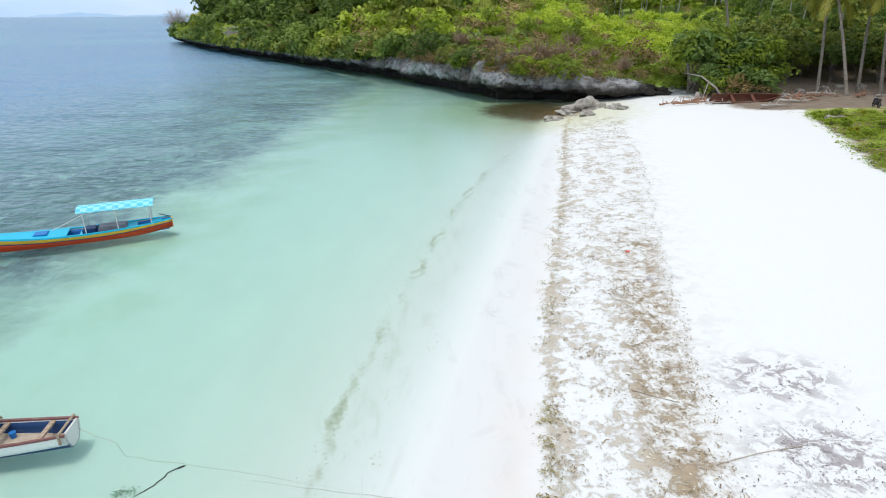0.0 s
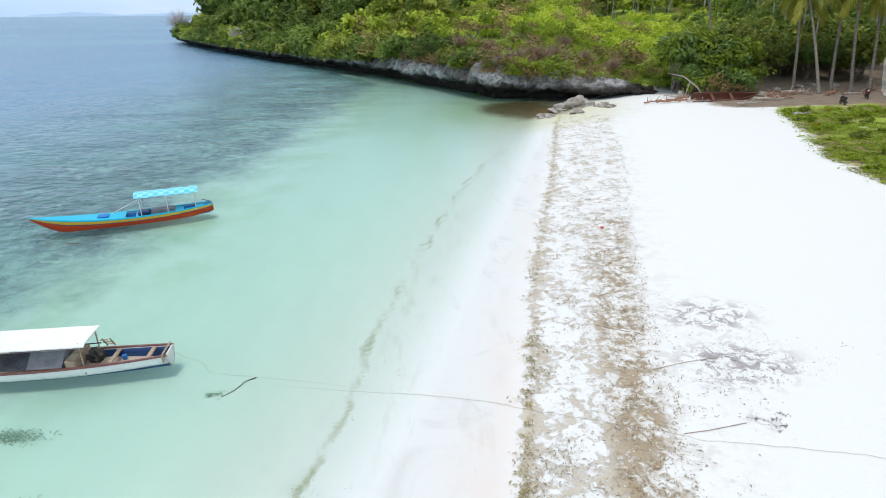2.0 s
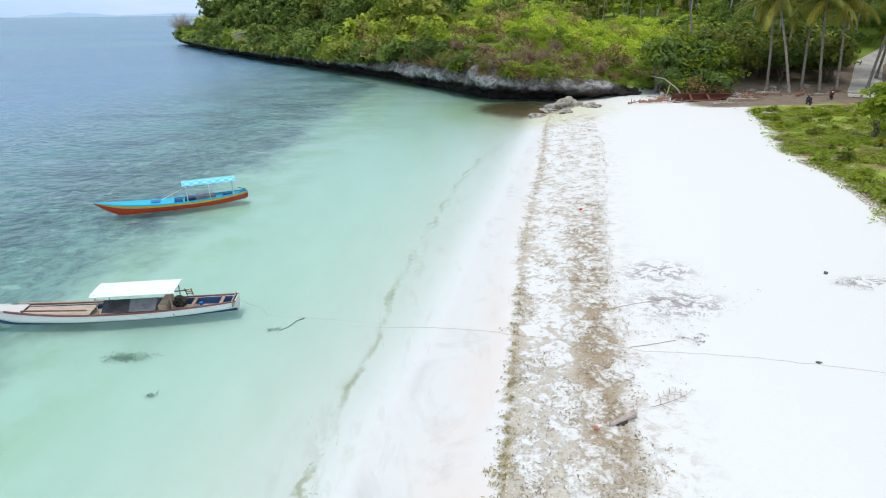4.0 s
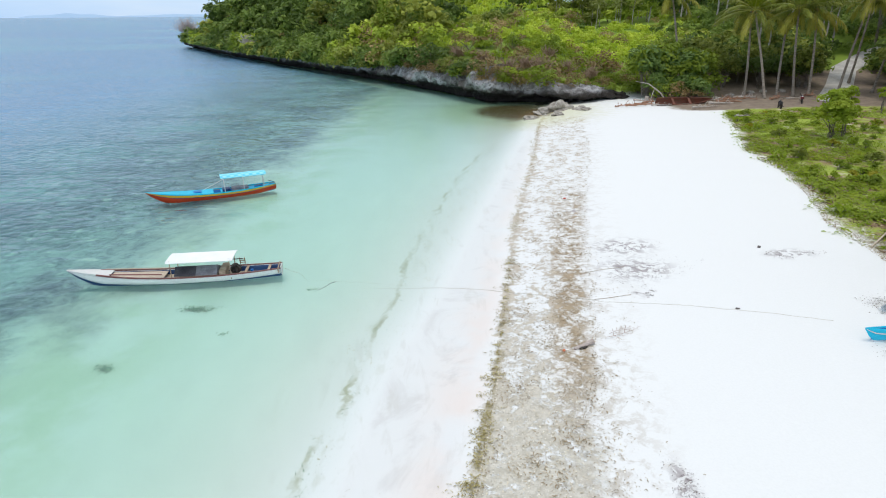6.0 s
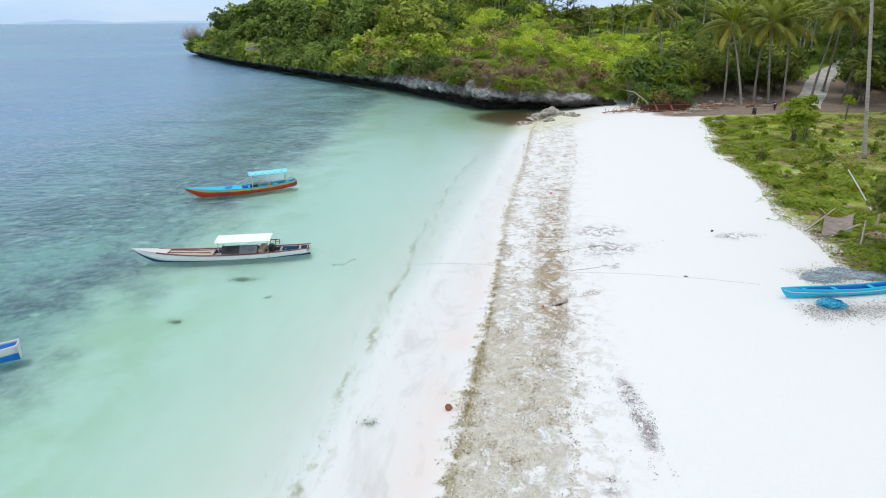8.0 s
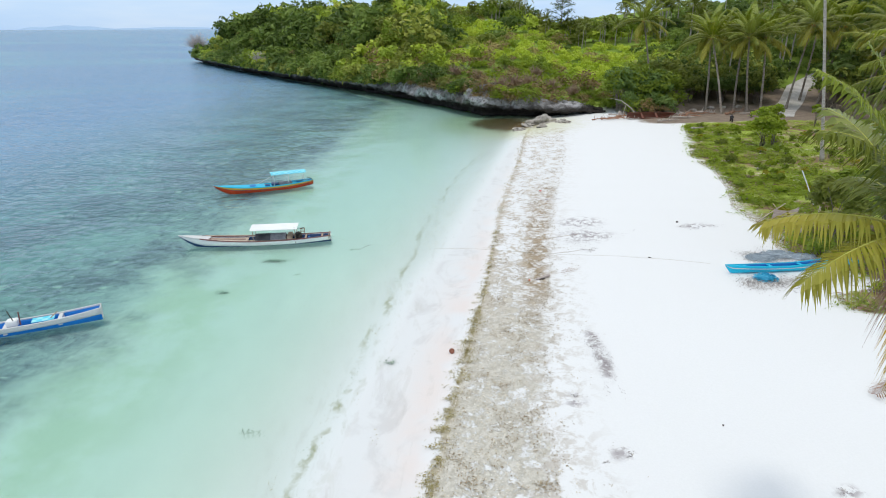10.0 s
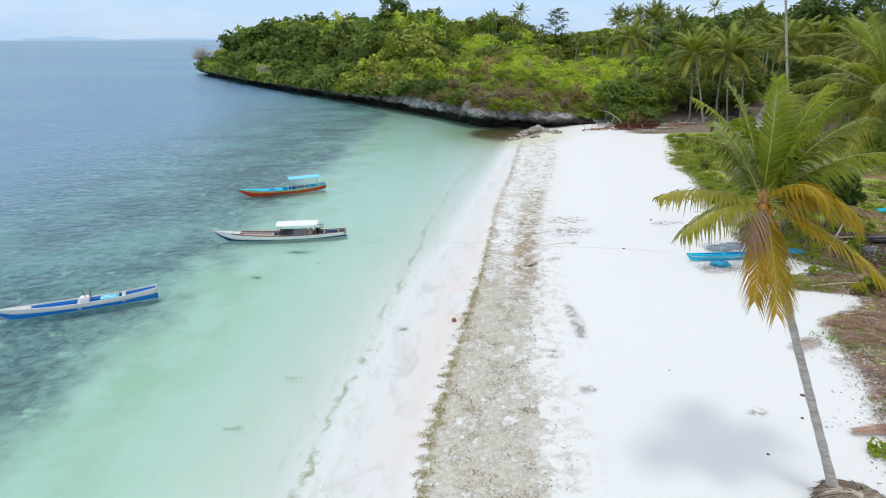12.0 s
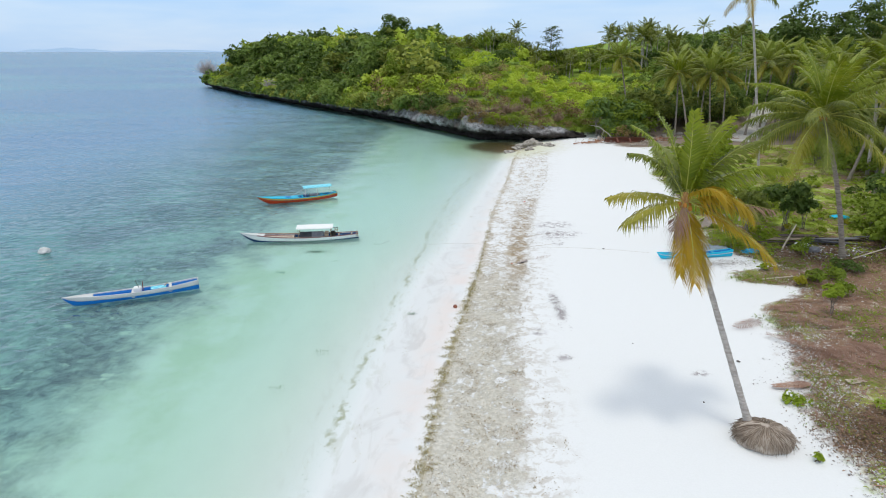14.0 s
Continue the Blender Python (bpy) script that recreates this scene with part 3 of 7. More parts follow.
def far_island(x0, x1, y, top, seed):
    xs_ = np.linspace(x0, x1, 40)
    verts, faces = [], []
    for i, x in enumerate(xs_):
        k = math.sin(math.pi * i / 39) ** 0.7
        h = top * k * (0.75 + 0.35 * noise.noise(Vector((i * 0.13, seed, 0))))
        for dy, hz in ((-60, -3), (-30, h * 0.5), (0, h), (60, h * 0.6), (120, -3)):
            verts.append((x, y + dy, hz))
    for i in range(39):
        for j in range(4):
            a = i * 5 + j
            faces.append((a, a + 5, a + 6, a + 1))
    return verts, faces


single("distant_island", far_island(-2950, -2250, 4100, 32, 1.0), haze_mat, Matrix(), "low hazy blue island on the sea horizon", "island", kind="structure", smooth=True)
single("distant_island", far_island(-2450, -1500, 4300, 20, 4.0), haze_mat, Matrix(), "low hazy blue island on the sea horizon", "island", kind="structure", smooth=True)

# ---- undercut cliff of the headland ----


def cliff():
    line = [(x, y) for x, y in zip(COAST_X, COAST_Y) if x <= 12] + [(16, 64.0), (20, 64.5), (24, 66.5)]
    line = [(-95, 240), (-101, 228)] + line
    pts = []
    for (ax, ay), (bx, by) in zip(line, line[1:]):
        n = max(1, int(math.hypot(bx - ax, by - ay) / 0.42))
        pts += [(ax + (bx - ax) * i / n, ay + (by - ay) * i / n) for i in range(n)]
    rows = len(pts)
    prof = [(-2.2, -1.5), (-2.4, -0.2), (-2.6, 0.45), (-2.1, 1.05), (-0.9, 1.45), (0.2, 1.75), (0.75, 2.2), (0.85, 2.8), (0.6, 3.4), (0.1, 3.95), (-0.9, 4.35), (-2.6, 4.5), (-5.0, 4.7), (-8.5, 4.2)]
    verts, faces = [], []
    for i, (x, y) in enumerate(pts):
        ax, ay = pts[max(i - 3, 0)]
        bx, by = pts[min(i + 3, rows - 1)]
        way = Vector((bx - ax, by - ay, 0)).normalized()
        out = Vector((way.y, -way.x, 0)) * -1
        out = -out if out.y > 0 and x > -100 else out
        if x <= -100:
            out = Vector((-1, -0.3, 0)).normalized()
        tall = float(np.interp(x, (-103, -26, -12, 2, 10, 20, 24), (0.62, 0.60, 0.80, 0.85, 0.66, 0.45, 0.2)))
        bay = 1.5 * noise.noise(Vector((x * 0.12, y * 0.12, 3)))
        for j, (o, z) in enumerate(prof):
            q = Vector((x * 0.5, y * 0.5, z * 0.8))
            rough = 0.6 * noise.noise(q) + 0.42 * noise.noise(q * 2.6) + 0.3 * noise.noise(q * 6.1) - 0.35 * abs(noise.noise(Vector((x * 0.9, y * 0.9, z * 0.25))))
            amount = 0.4 if j in (0, len(prof) - 1) else 1.0
            zz = z * (tall if z > 1.0 else 1.0) * (1 + (0.30 * noise.noise(Vector((x * 0.2, y * 0.2, 9))) + 0.22 * noise.noise(Vector((x * 0.6, y * 0.6, 4)))) * (z > 1.2))
            pos = Vector((x, y, zz)) + out * (o + bay + rough * amount)
            pos.z += 0.45 * amount * noise.noise(q * 3.3 + Vector((7, 0, 0))) * (z > 1.2)
            verts.append(tuple(pos))
    n = len(prof)
    for i in range(rows - 1):
        for j in range(n - 1):
            a = i * n + j
            faces.append((a, a + n, a + n + 1, a + 1))
    return verts, faces


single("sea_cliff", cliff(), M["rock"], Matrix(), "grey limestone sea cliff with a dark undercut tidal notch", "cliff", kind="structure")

# ---- shrubs and trees ----


def shrub(seed, wide, tall, clumps, leaves, size, trunk=0.0, spread=1.0):
    """A crown of leaf clumps on thin stems: leaf quads round several centres, with gaps between."""
    rng = np.random.default_rng(seed)
    centres, rad = [], []
    for i in range(clumps):
        a, r = rng.uniform(0, 2 * math.pi), wide * 0.72 * math.sqrt(rng.uniform(0, 1))
        top = trunk + (tall - trunk) * (1 - 0.62 * (r / wide) ** 1.6)
        h = trunk + (top - trunk) * rng.uniform(0.32, 0.92)
        centres.append((r * math.cos(a), r * math.sin(a), h))
        rad.append(wide * rng.uniform(0.26, 0.46))
    centres, rad = np.array(centres), np.array(rad)
    k = rng.integers(0, clumps, leaves)
    way = rng.normal(size=(leaves, 3))
    way[:, 2] = np.where(way[:, 2] < -0.35, -way[:, 2], way[:, 2])
    way /= np.linalg.norm(way, axis=1)[:, None]
    place = centres[k] + way * (rad[k] * rng.uniform(0.72, 1.08, leaves))[:, None] * np.array([1, 1, 0.8])
    place[:, 2] = np.maximum(place[:, 2], 0.05)
    normal = way + rng.normal(size=(leaves, 3)) * 0.5 + np.array([0, 0, 0.6])
    normal /= np.linalg.norm(normal, axis=1)[:, None]
    u = np.cross(normal, rng.normal(size=(leaves, 3)))
    u /= np.linalg.norm(u, axis=1)[:, None]
    v = np.cross(normal, u)
    s = size * rng.uniform(0.6, 1.35, leaves)[:, None]
    verts = np.stack([place - u * s, place - v * s * 0.5, place + u * s - normal * s * 0.25, place + v * s * 0.5], 1).reshape(-1, 3)
    faces = np.arange(leaves * 4).reshape(-1, 4)
    stems = []
    for i in range(0, clumps, 2):
        c = centres[i]
        fork = trunk * 0.75
        stems.append(tube([(0, 0, -0.3), (0.03 * i - 0.1, 0.06 * math.sin(i), fork * 0.6), (c[0] * 0.35, c[1] * 0.35, fork + (c[2] - fork) * 0.45), tuple(c)], [0.035 + 0.01 * tall / 4, 0.03, 0.022, 0.012], 4, False))
    sv, sf_ = join(*stems)
    return verts, faces, np.array(sv), np.array(sf_)


def shrub_mesh(name, data, leaf, bark):
    lv, lf, sv, sf_ = data
    verts = np.concatenate([lv, sv])
    faces = np.concatenate([lf, sf_ + len(lv)])
    me_ = quick_mesh(name, verts, faces, [leaf, bark], smooth=False)
    me_.polygons.foreach_set("material_index", np.concatenate([np.zeros(len(lf)), np.ones(len(sf_))]).astype(np.int32))
    return me_


SHRUBS = [shrub(10 + i, 2.1, 3.2, 15, 640, 0.2) for i in range(4)]
LOW = [shrub(30 + i, 1.9, 1.5, 13, 640, 0.16) for i in range(4)]
TREES = [shrub(50 + i, 2.9, 6.2, 18, 760, 0.265, trunk=1.6) for i in range(4)]
TWIGGY = [shrub(70 + i, 1.8, 2.6, 12, 260, 0.15) for i in range(2)]
MIDDLE = {"shrub": [shrub(110 + i, 2.1, 3.2, 15, 260, 0.30) for i in range(4)], "low": [shrub(130 + i, 1.9, 1.5, 12, 230, 0.265) for i in range(3)], "tree": [shrub(150 + i, 2.9, 6.2, 18, 290, 0.39, trunk=1.2) for i in range(4)]}
FAR = {"shrub": [shrub(170 + i, 2.1, 3.2, 13, 150, 0.40) for i in range(4)], "low": [shrub(180 + i, 1.9, 1.5, 11, 110, 0.37) for i in range(3)], "tree": [shrub(190 + i, 2.9, 6.2, 16, 170, 0.52, trunk=1.2) for i in range(4)]}
KINDS = {}
for leaf in ("leaf_bright", "leaf_olive", "leaf_dark", "leaf_grey", "leaf_lime"):
    KINDS["shrub", leaf] = [shrub_mesh("shrub", d, M[leaf], M["bark"]) for d in SHRUBS]
    KINDS["tree", leaf] = [shrub_mesh("tree", d, M[leaf], M["bark"]) for d in TREES]
    KINDS["low", leaf] = [shrub_mesh("bush", d, M[leaf], M["bark"]) for d in LOW]
KINDS["shrub", "leaf_dry"] = [shrub_mesh("dry_shrub", d, M["leaf_dry"], M["bark"]) for d in TWIGGY]
KINDS["low", "leaf_dry"] = KINDS["tree", "leaf_dry"] = KINDS["shrub", "leaf_dry"]
LABELS = {
    "leaf_bright": "bright green leafy shrub on the headland slope",
    "leaf_olive": "olive green shrub on the headland slope",
    "leaf_dark": "dark green dense shrub on the headland slope",
    "leaf_grey": "grey-green shrub on the headland edge",
    "leaf_lime": "fresh yellow-green low shrub on the open slope",
    "leaf_dry": "brown half-dry twiggy shrub above the cliff",
}


def choose(x, y, d, rng):
    """Which plant grows at a place: trees along the far crest, dry scrub near the rock, bright low growth on the open slope."""
    patch = noise.noise(Vector((x * 0.06, y * 0.06, 0)))
    patch2 = noise.noise(Vector((x * 0.11, y * 0.11, 5)))
    open_slope = smooth01(x, -9, 2) * (1 - smooth01(x - 0.25 * (y - 70), 29, 38)) * (1 - smooth01(y, 124, 134))
    r = rng.random()
    if d < 13 and patch2 > -0.25 and -50 < x < 22 and r < ((0.5 if d < 5 else 0.24) if x > -18 else 0.14):
        return "shrub", "leaf_dry"
    if x > 40 + 0.25 * (y - 70):
        return ("tree" if r < 0.7 else "shrub"), ("leaf_dark" if r < 0.75 else "leaf_olive")
    if r < open_slope * 0.88:
        if patch2 > 0.25 and r < 0.16:
            return "low", "leaf_dry" if d < 25 else "leaf_olive"
        return "low", ("leaf_lime" if patch > -0.2 else "leaf_bright" if patch > -0.45 else "leaf_olive")
    leaf = "leaf_dark" if patch < (0.14 if x < -16 else -0.1) else "leaf_olive" if patch < (0.24 if x < -16 else 0.08) else "leaf_bright"
    if r > 0.93:
        leaf = "leaf_dry"
    tall_here = d > 8 and x < -5 and rng.random() < 0.4
    return ("tree" if tall_here else "shrub"), leaf


rng = random.Random(5)
planted = []


def road_x(y):
    return float(np.interp(y, (50, 61, 70, 80.5, 88.5, 97, 120), (41.4, 47.8, 53.8, 60.5, 69.5, 82.0, 125.0)))


def plant(x, y, kind_=None, leaf=None, size=None, gap=1.5):
    d = float(inland(x, y))
    if abs(x - road_x(y)) < 4.5 and y < 130:
        return
    a, b = choose(x, y, d, rng)
    low = (kind_ or a) == "low"
    if low and size is None:
        size = rng.uniform(0.6, 1.0)
    elif size is None and x > 40:
        size = rng.uniform(0.6, 0.95)
    planted.append((x, y, d, math.hypot(x, y + 20), kind_ or a, leaf or b, size or rng.choice((0.55, 0.7, 0.85, 1.0, 1.15, 1.4, 1.7)) * rng.uniform(0.9, 1.1), rng.uniform(0, 360)))


row = -106.0
while row < 112:
    y = 58.0
    while y < 300:
        d0 = float(inland(row, y))
        wide = 2.2 if d0 < 20 else 3.0 if d0 < 45 else 5.0
        x_, y_ = row + rng.uniform(-0.9, 0.9), y + rng.uniform(-0.9, 0.9)
        d = float(inland(x_, y_))
        keep = rng.random() < ((1.0 if d < 45 else 0.6) if x_ < 40 else 0.8 if d < 60 else 0.6)
        if -0.9 < d < (58 if x_ < -30 else 75 if x_ < -8 else 135) and keep and not (x_ > 30 and d < 9):
            plant(x_, y_)
        y += wide
    row += 2.2
# thick edge that hangs over the lip of the cliff
for i in range(460):
    x = rng.uniform(-102, -12) if i < 380 else rng.uniform(-12, 9)
    y = float(np.interp(x, COAST_X, COAST_Y)) + (rng.uniform(-2.2, 2.4) if x < -14 else rng.uniform(-1.4, 3.2))
    plant(x, y, "shrub", rng.choice(("leaf_olive", "leaf_dark", "leaf_dark", "leaf_olive", "leaf_grey")) if x < -12 else None, rng.uniform(0.6, 1.0))
# the tall shade wood behind the yard
for i in range(150):
    x, y = rng.uniform(34, 95), rng.uniform(69, 84)
    plant(x, y, "tree", "leaf_dark" if rng.random() < 0.6 else "leaf_olive", rng.uniform(0.75, 1.05))
for i in range(26):
    x, y = rng.uniform(25, 35), rng.uniform(62.5, 69)
    plant(x, y, "tree" if y > 65 else "shrub", rng.choice(("leaf_grey", "leaf_bright", "leaf_grey")), rng.uniform(0.85, 1.15))
for i in range(90):
    x, y = rng.uniform(50, 95), rng.uniform(8, 64)
    if x > 52 + max(0, (30 - y) * 0.05):
        plant(x, y, "tree", "leaf_dark" if rng.random() < 0.45 else "leaf_olive", rng.uniform(0.9, 1.5))
planted.sort(key=lambda q: q[3])
wood_v, wood_f, wood_m, wood_t, wood_base = [], [], [], [], 0
WOOD_MATS = ["leaf_bright", "leaf_olive", "leaf_dark", "leaf_grey", "leaf_dry", "leaf_lime", "bark"]
for i, (x, y, d, dist, kind_, leaf, s, turn) in enumerate(planted):
    z = gz(x, y) if d > 5.2 or d < -2 else max(gz(x, y), float(np.interp(x, (-26, -12, 2, 10, 20, 24), (2.1, 2.7, 2.9, 2.2, 1.6, 1.3))))
    if d < 0.4 and x < -14:
        z -= 0.55
    if i < 300:
        me_ = KINDS[kind_, leaf][i % len(KINDS[kind_, leaf])]
        ob = new("tree" if kind_ == "tree" else "shrub", me_)
        ob.matrix_world = pose(x, y, z - 0.15, 0, 0, turn) @ Matrix.Scale(s, 4)
        tagged(ob, LABELS[leaf] if kind_ != "tree" else "green broadleaf tree on the headland", "tree" if kind_ == "tree" else "shrub", "headland growth")
    else:
        src = TWIGGY if leaf == "leaf_dry" else MIDDLE[kind_] if dist < 150 else FAR[kind_]
        lv, lf, sv, sf_ = src[i % len(src)]
        c, n_ = math.cos(radians(turn)) * s, math.sin(radians(turn)) * s
        for v, f, mi in ((lv, lf, WOOD_MATS.index(leaf)),):
            wood_v.append(np.stack([v[:, 0] * c - v[:, 1] * n_ + x, v[:, 0] * n_ + v[:, 1] * c + y, v[:, 2] * s + z - 0.15], 1))
            wood_f.append(f + wood_base)
            wood_m.append(np.full(len(f), mi))
            wood_t.append(np.full(len(v), rng.random() * 0.45 + 0.5 if kind_ == "low" else rng.random()))
            wood_base += len(v)
me = quick_mesh("headland_woods", np.concatenate(wood_v), np.concatenate(wood_f), [M[k] for k in WOOD_MATS], smooth=False)
me.polygons.foreach_set("material_index", np.concatenate(wood_m).astype(np.int32))
give(me, "tone", np.concatenate(wood_t))
tagged(new("headland_woods", me), "mixed green scrub and trees covering the headland", "woodland", kind="stuff")

# ---- coconut palms ----


def frond(rng, length, lift, droop, pairs, leaf, sweep=0.0, hang=0.35, width=0.045, blow=None):
    """One palm leaf along +x: a bowed midrib and two rows of narrow leaflets. Returns vertices and faces."""
    verts, faces = [], []
    n = 12
    line, p, a = [], Vector((0, 0, 0)), lift
    for i in range(n + 1):
        line.append(p.copy())
        b = sweep * (i / n)
        p = p + Vector((math.cos(a) * math.cos(b), math.cos(a) * math.sin(b), math.sin(a))) * (length / n)
        a -= droop / n * (0.5 + i / n)
    rib = tube(line, [0.0075 * length * (1 - 0.85 * i / n) for i in range(n + 1)], 4, False)
    for i in range(pairs):
        t = 0.12 + 0.88 * (i + 0.5) / pairs
        f = t * n
        k = min(int(f), n - 1)
        base = line[k].lerp(line[k + 1], f - k)
        ahead = (line[k + 1] - line[k]).normalized()
        flat = ahead.cross(Vector((0, 0, 1))).normalized()
        up = flat.cross(ahead)
        long_ = leaf * (0.35 + 0.65 * math.sin(math.pi * min(t * 0.86 + 0.12, 1.0))) * rng.uniform(0.85, 1.12)
        for s in (-1, 1):
            out = (flat * s + ahead * (0.7 + 0.5 * t) + up * rng.uniform(0.05, 0.3)).normalized()
            sag = Vector((0, 0, -1)) * long_ * hang * rng.uniform(0.6, 1.4)
            if blow:
                sag = sag + blow * long_ * rng.uniform(0.6, 1.4)
            tip = base + out * long_ + sag
            mid = base + out * long_ * 0.52 + sag * 0.22
            w = ahead * width * (0.7 + 0.5 * rng.random())
            b0 = len(verts)
            verts += [tuple(base - w * 0.5), tuple(base + w * 0.5), tuple(mid - w), tuple(mid + w), tuple(tip)]
            faces += [(b0, b0 + 1, b0 + 3, b0 + 2), (b0 + 2, b0 + 3, b0 + 4)]
    return rib, (verts, faces)


def trunk(base, top, bow, r0, r1, rings=26, flare=1.5):
    a, b = Vector(base), Vector(top)
    mid = a.lerp(b, 0.5) + Vector(bow)
    pts, rad = [], []
    for i in range(rings + 1):
        t = i / rings
        pts.append((1 - t) ** 2 * a + 2 * t * (1 - t) * mid + t * t * b)
        swell = 1 + (flare - 1) * max(0, 1 - t * 9)
        rad.append((r0 + (r1 - r0) * t) * swell * (1.05 if i % 2 else 0.97))
    return tube(pts, rad, 10)


def palm(name, base, top, bow, label, seed, fronds=20, length=3.6, pairs=34, leaf=0.75, mats=("frond", "frond_fresh", "frond_yellow"), yellow=0.12, r0=0.17, wind=0.0, group="coconut palms", fine=False, width=0.05, plan=(), bark="palm_bark_dark"):
    rng_ = random.Random(seed)
    ob = thing(name, pose(*base), label, "palm tree", group)
    off = Vector(top) - Vector(base)
    part("trunk", trunk((0, 0, -0.15), off, bow, r0, r0 * 0.6), M[bark], ob, "ringed palm trunk", True)
    crowns = {}
    fronds = len(plan) or fronds
    for i in range(fronds):
        t = (i + 0.5) / fronds
        lift = math.radians(86 - 112 * t ** 0.95 + rng_.uniform(-8, 8))
        turn = i * 137.5 + rng_.uniform(-14, 14)
        droop = rng_.uniform(0.55, 1.05) + 0.2 * t
        ln = length * rng_.uniform(0.85, 1.08) * (0.8 if t < 0.12 else 1.0)
        if plan:
            turn, lift, droop, ln, look_ = plan[i]
            lift = math.radians(lift)
        stalk, f = frond(rng_, ln, lift, droop, int(pairs * 0.3) if plan and look_ == "frond_dead" else pairs, leaf, rng_.uniform(-0.25, 0.25) + wind, rng_.uniform(0.3, 0.7) + 0.45 * t, width, Matrix.Rotation(-math.radians(turn), 3, "Z") @ Vector((0.22, 0.04, 0)) if fine else None)
        at = Matrix.Translation(off) @ pose(0, 0, 0, 0, 0, turn) @ Matrix.Translation((0.06, 0, 0))
        mat = look_ if plan else mats[2] if t > 1 - yellow else mats[1] if t < 0.4 else mats[0]
        if fine:
            o = part("frond", moved(f, at), M[mat], ob)
            part("midrib", moved(stalk, at), M["frond_rib"], o)
        else:
            crowns.setdefault(mat, []).append(moved(f, at))
            crowns.setdefault("frond_rib", []).append(moved(stalk, at))
    for mat, fs in crowns.items():
        part("midrib" if mat == "frond_rib" else "crown", join(*fs), M[mat], ob)
    nuts = [moved(blob(rng_, 0.09, 0.09, 0.12, 0.1, 1), Matrix.Translation(off + Vector((0.2 * math.cos(a), 0.2 * math.sin(a), -0.14 - 0.12 * (k % 2))))) for k, a in enumerate((0.3, 1.5, 2.4, 3.6, 4.4, 5.6))]
    if fine:
        part("heart", moved(blob(rng_, 0.13, 0.13, 0.26, 0.4, 3, seed, 2.5), Matrix.Translation(off + Vector((0, 0, 0.05)))), M["sheath"], ob, "fibrous orange-brown crown heart", True)
    part("coconuts", join(*nuts), M["nut"], ob, "bunch of orange-green coconuts", True)
    return ob


M["sheath"] = plain("palm_sheath", (0.30, 0.15, 0.05), (0.50, 0.30, 0.12), 5, 0.8, bump=0.6, grain=(3, 3, 1))
M["nut"] = plain("coconut_husk", (0.46, 0.17, 0.03), (0.60, 0.28, 0.05), 5, 0.5)

# turn, lift, bow, length and look of each frond, from the youngest to the oldest
LEAN_FRONDS = [
    (75, 85, 0.35, 3.1, "frond_fresh"), (25, 76, 0.6, 3.2, "frond_fresh"), (140, 78, 0.55, 3.2, "frond_fresh"), (-35, 80, 0.6, 2.9, "frond_fresh"), (165, 72, 0.95, 3.3, "frond_fresh"), (48, 68, 0.7, 3.2, "frond"),
    (5, 62, 0.95, 3.2, "frond"), (188, 66, 1.3, 2.8, "frond"), (110, 56, 0.9, 2.9, "frond"), (-4, 44, 1.1, 3.5, "frond_fresh"), (62, 44, 1.1, 3.1, "frond"), (24, 34, 1.1, 3.3, "frond"), (80, 24, 1.0, 2.8, "frond"),
    (184, 18, 0.7, 2.7, "frond_pale"), (204, 2, 0.75, 2.6, "frond_pale"), (8, 10, 1.0, 2.9, "frond_pale"), (-10, 2, 0.35, 3.0, "frond_dead"),
    (-62, 58, 2.4, 1.9, "frond_yellow"), (-30, 30, 1.9, 2.4, "frond_yellow"), (-24, -20, 0.5, 3.5, "frond_yellow"), (20, -14, 0.7, 2.7, "frond_yellow"), (-80, -58, 0.3, 2.9, "frond_yellow"), (-52, -62, 0.25, 2.9, "frond_yellow"), (-100, -66, 0.2, 2.6, "frond_yellow"),
    (228, -40, 0.8, 1.1, "frond_dead"), (250, -76, 0.1, 1.4, "frond_dead"),
]
lean_palm = palm("coconut_palm", (11.35, -16.6, 0.95), (7.85, -15.8, 9.85), (-0.05, 0.35, 0.35), "leaning coconut palm with yellowing fronds on the beach", 3, pairs=66, leaf=0.74, r0=0.135, fine=True, width=0.032, plan=LEAN_FRONDS, bark="palm_bark")
palm("coconut_palm", (26.9, 2.3, 1.3), (23.7, 2.6, 10.9), (0.5, 0, 0.3), "tall coconut palm with full green crown above the litter", 8, fronds=34, length=5.5, pairs=52, leaf=1.0, mats=("frond", "frond_fresh", "frond_pale"), yellow=0.16, r0=0.18, fine=True, width=0.045)
palm("coconut_palm", (34.3, 28.3, 1.2), (30.2, 28.5, 20.6), (0.2, 0, 0), "very tall thin coconut palm with a pale straight trunk", 11, fronds=16, length=3.6, pairs=30, leaf=0.8, r0=0.15, bark="palm_bark")
BACK = [((38.9, 60.4), (37.4, 64.0, 11.4)), ((43.5, 62.4), (42.0, 62.5, 11.6)), ((45.3, 62.3), (45.0, 64, 11.6)), ((49.9, 63.9), (51.5, 64, 13.2)), ((38.2, 64.4), (38.6, 67.7, 12.0)), ((42.3, 64.2), (43.8, 68, 12.5)),
        ((57.2, 73.5), (57.5, 73, 14)), ((54.2, 63.7), (55.5, 63, 13)), ((33, 74), (31, 76, 13.8)), ((60, 62), (61, 61, 13.5)), ((52, 52), (53.5, 51, 13.0)), ((47, 42), (48.6, 41, 12.5)), ((44, 28), (45.5, 27, 13)), ((38, 16), (39.5, 15, 12.5)), ((36, 4), (37.5, 3, 12))]
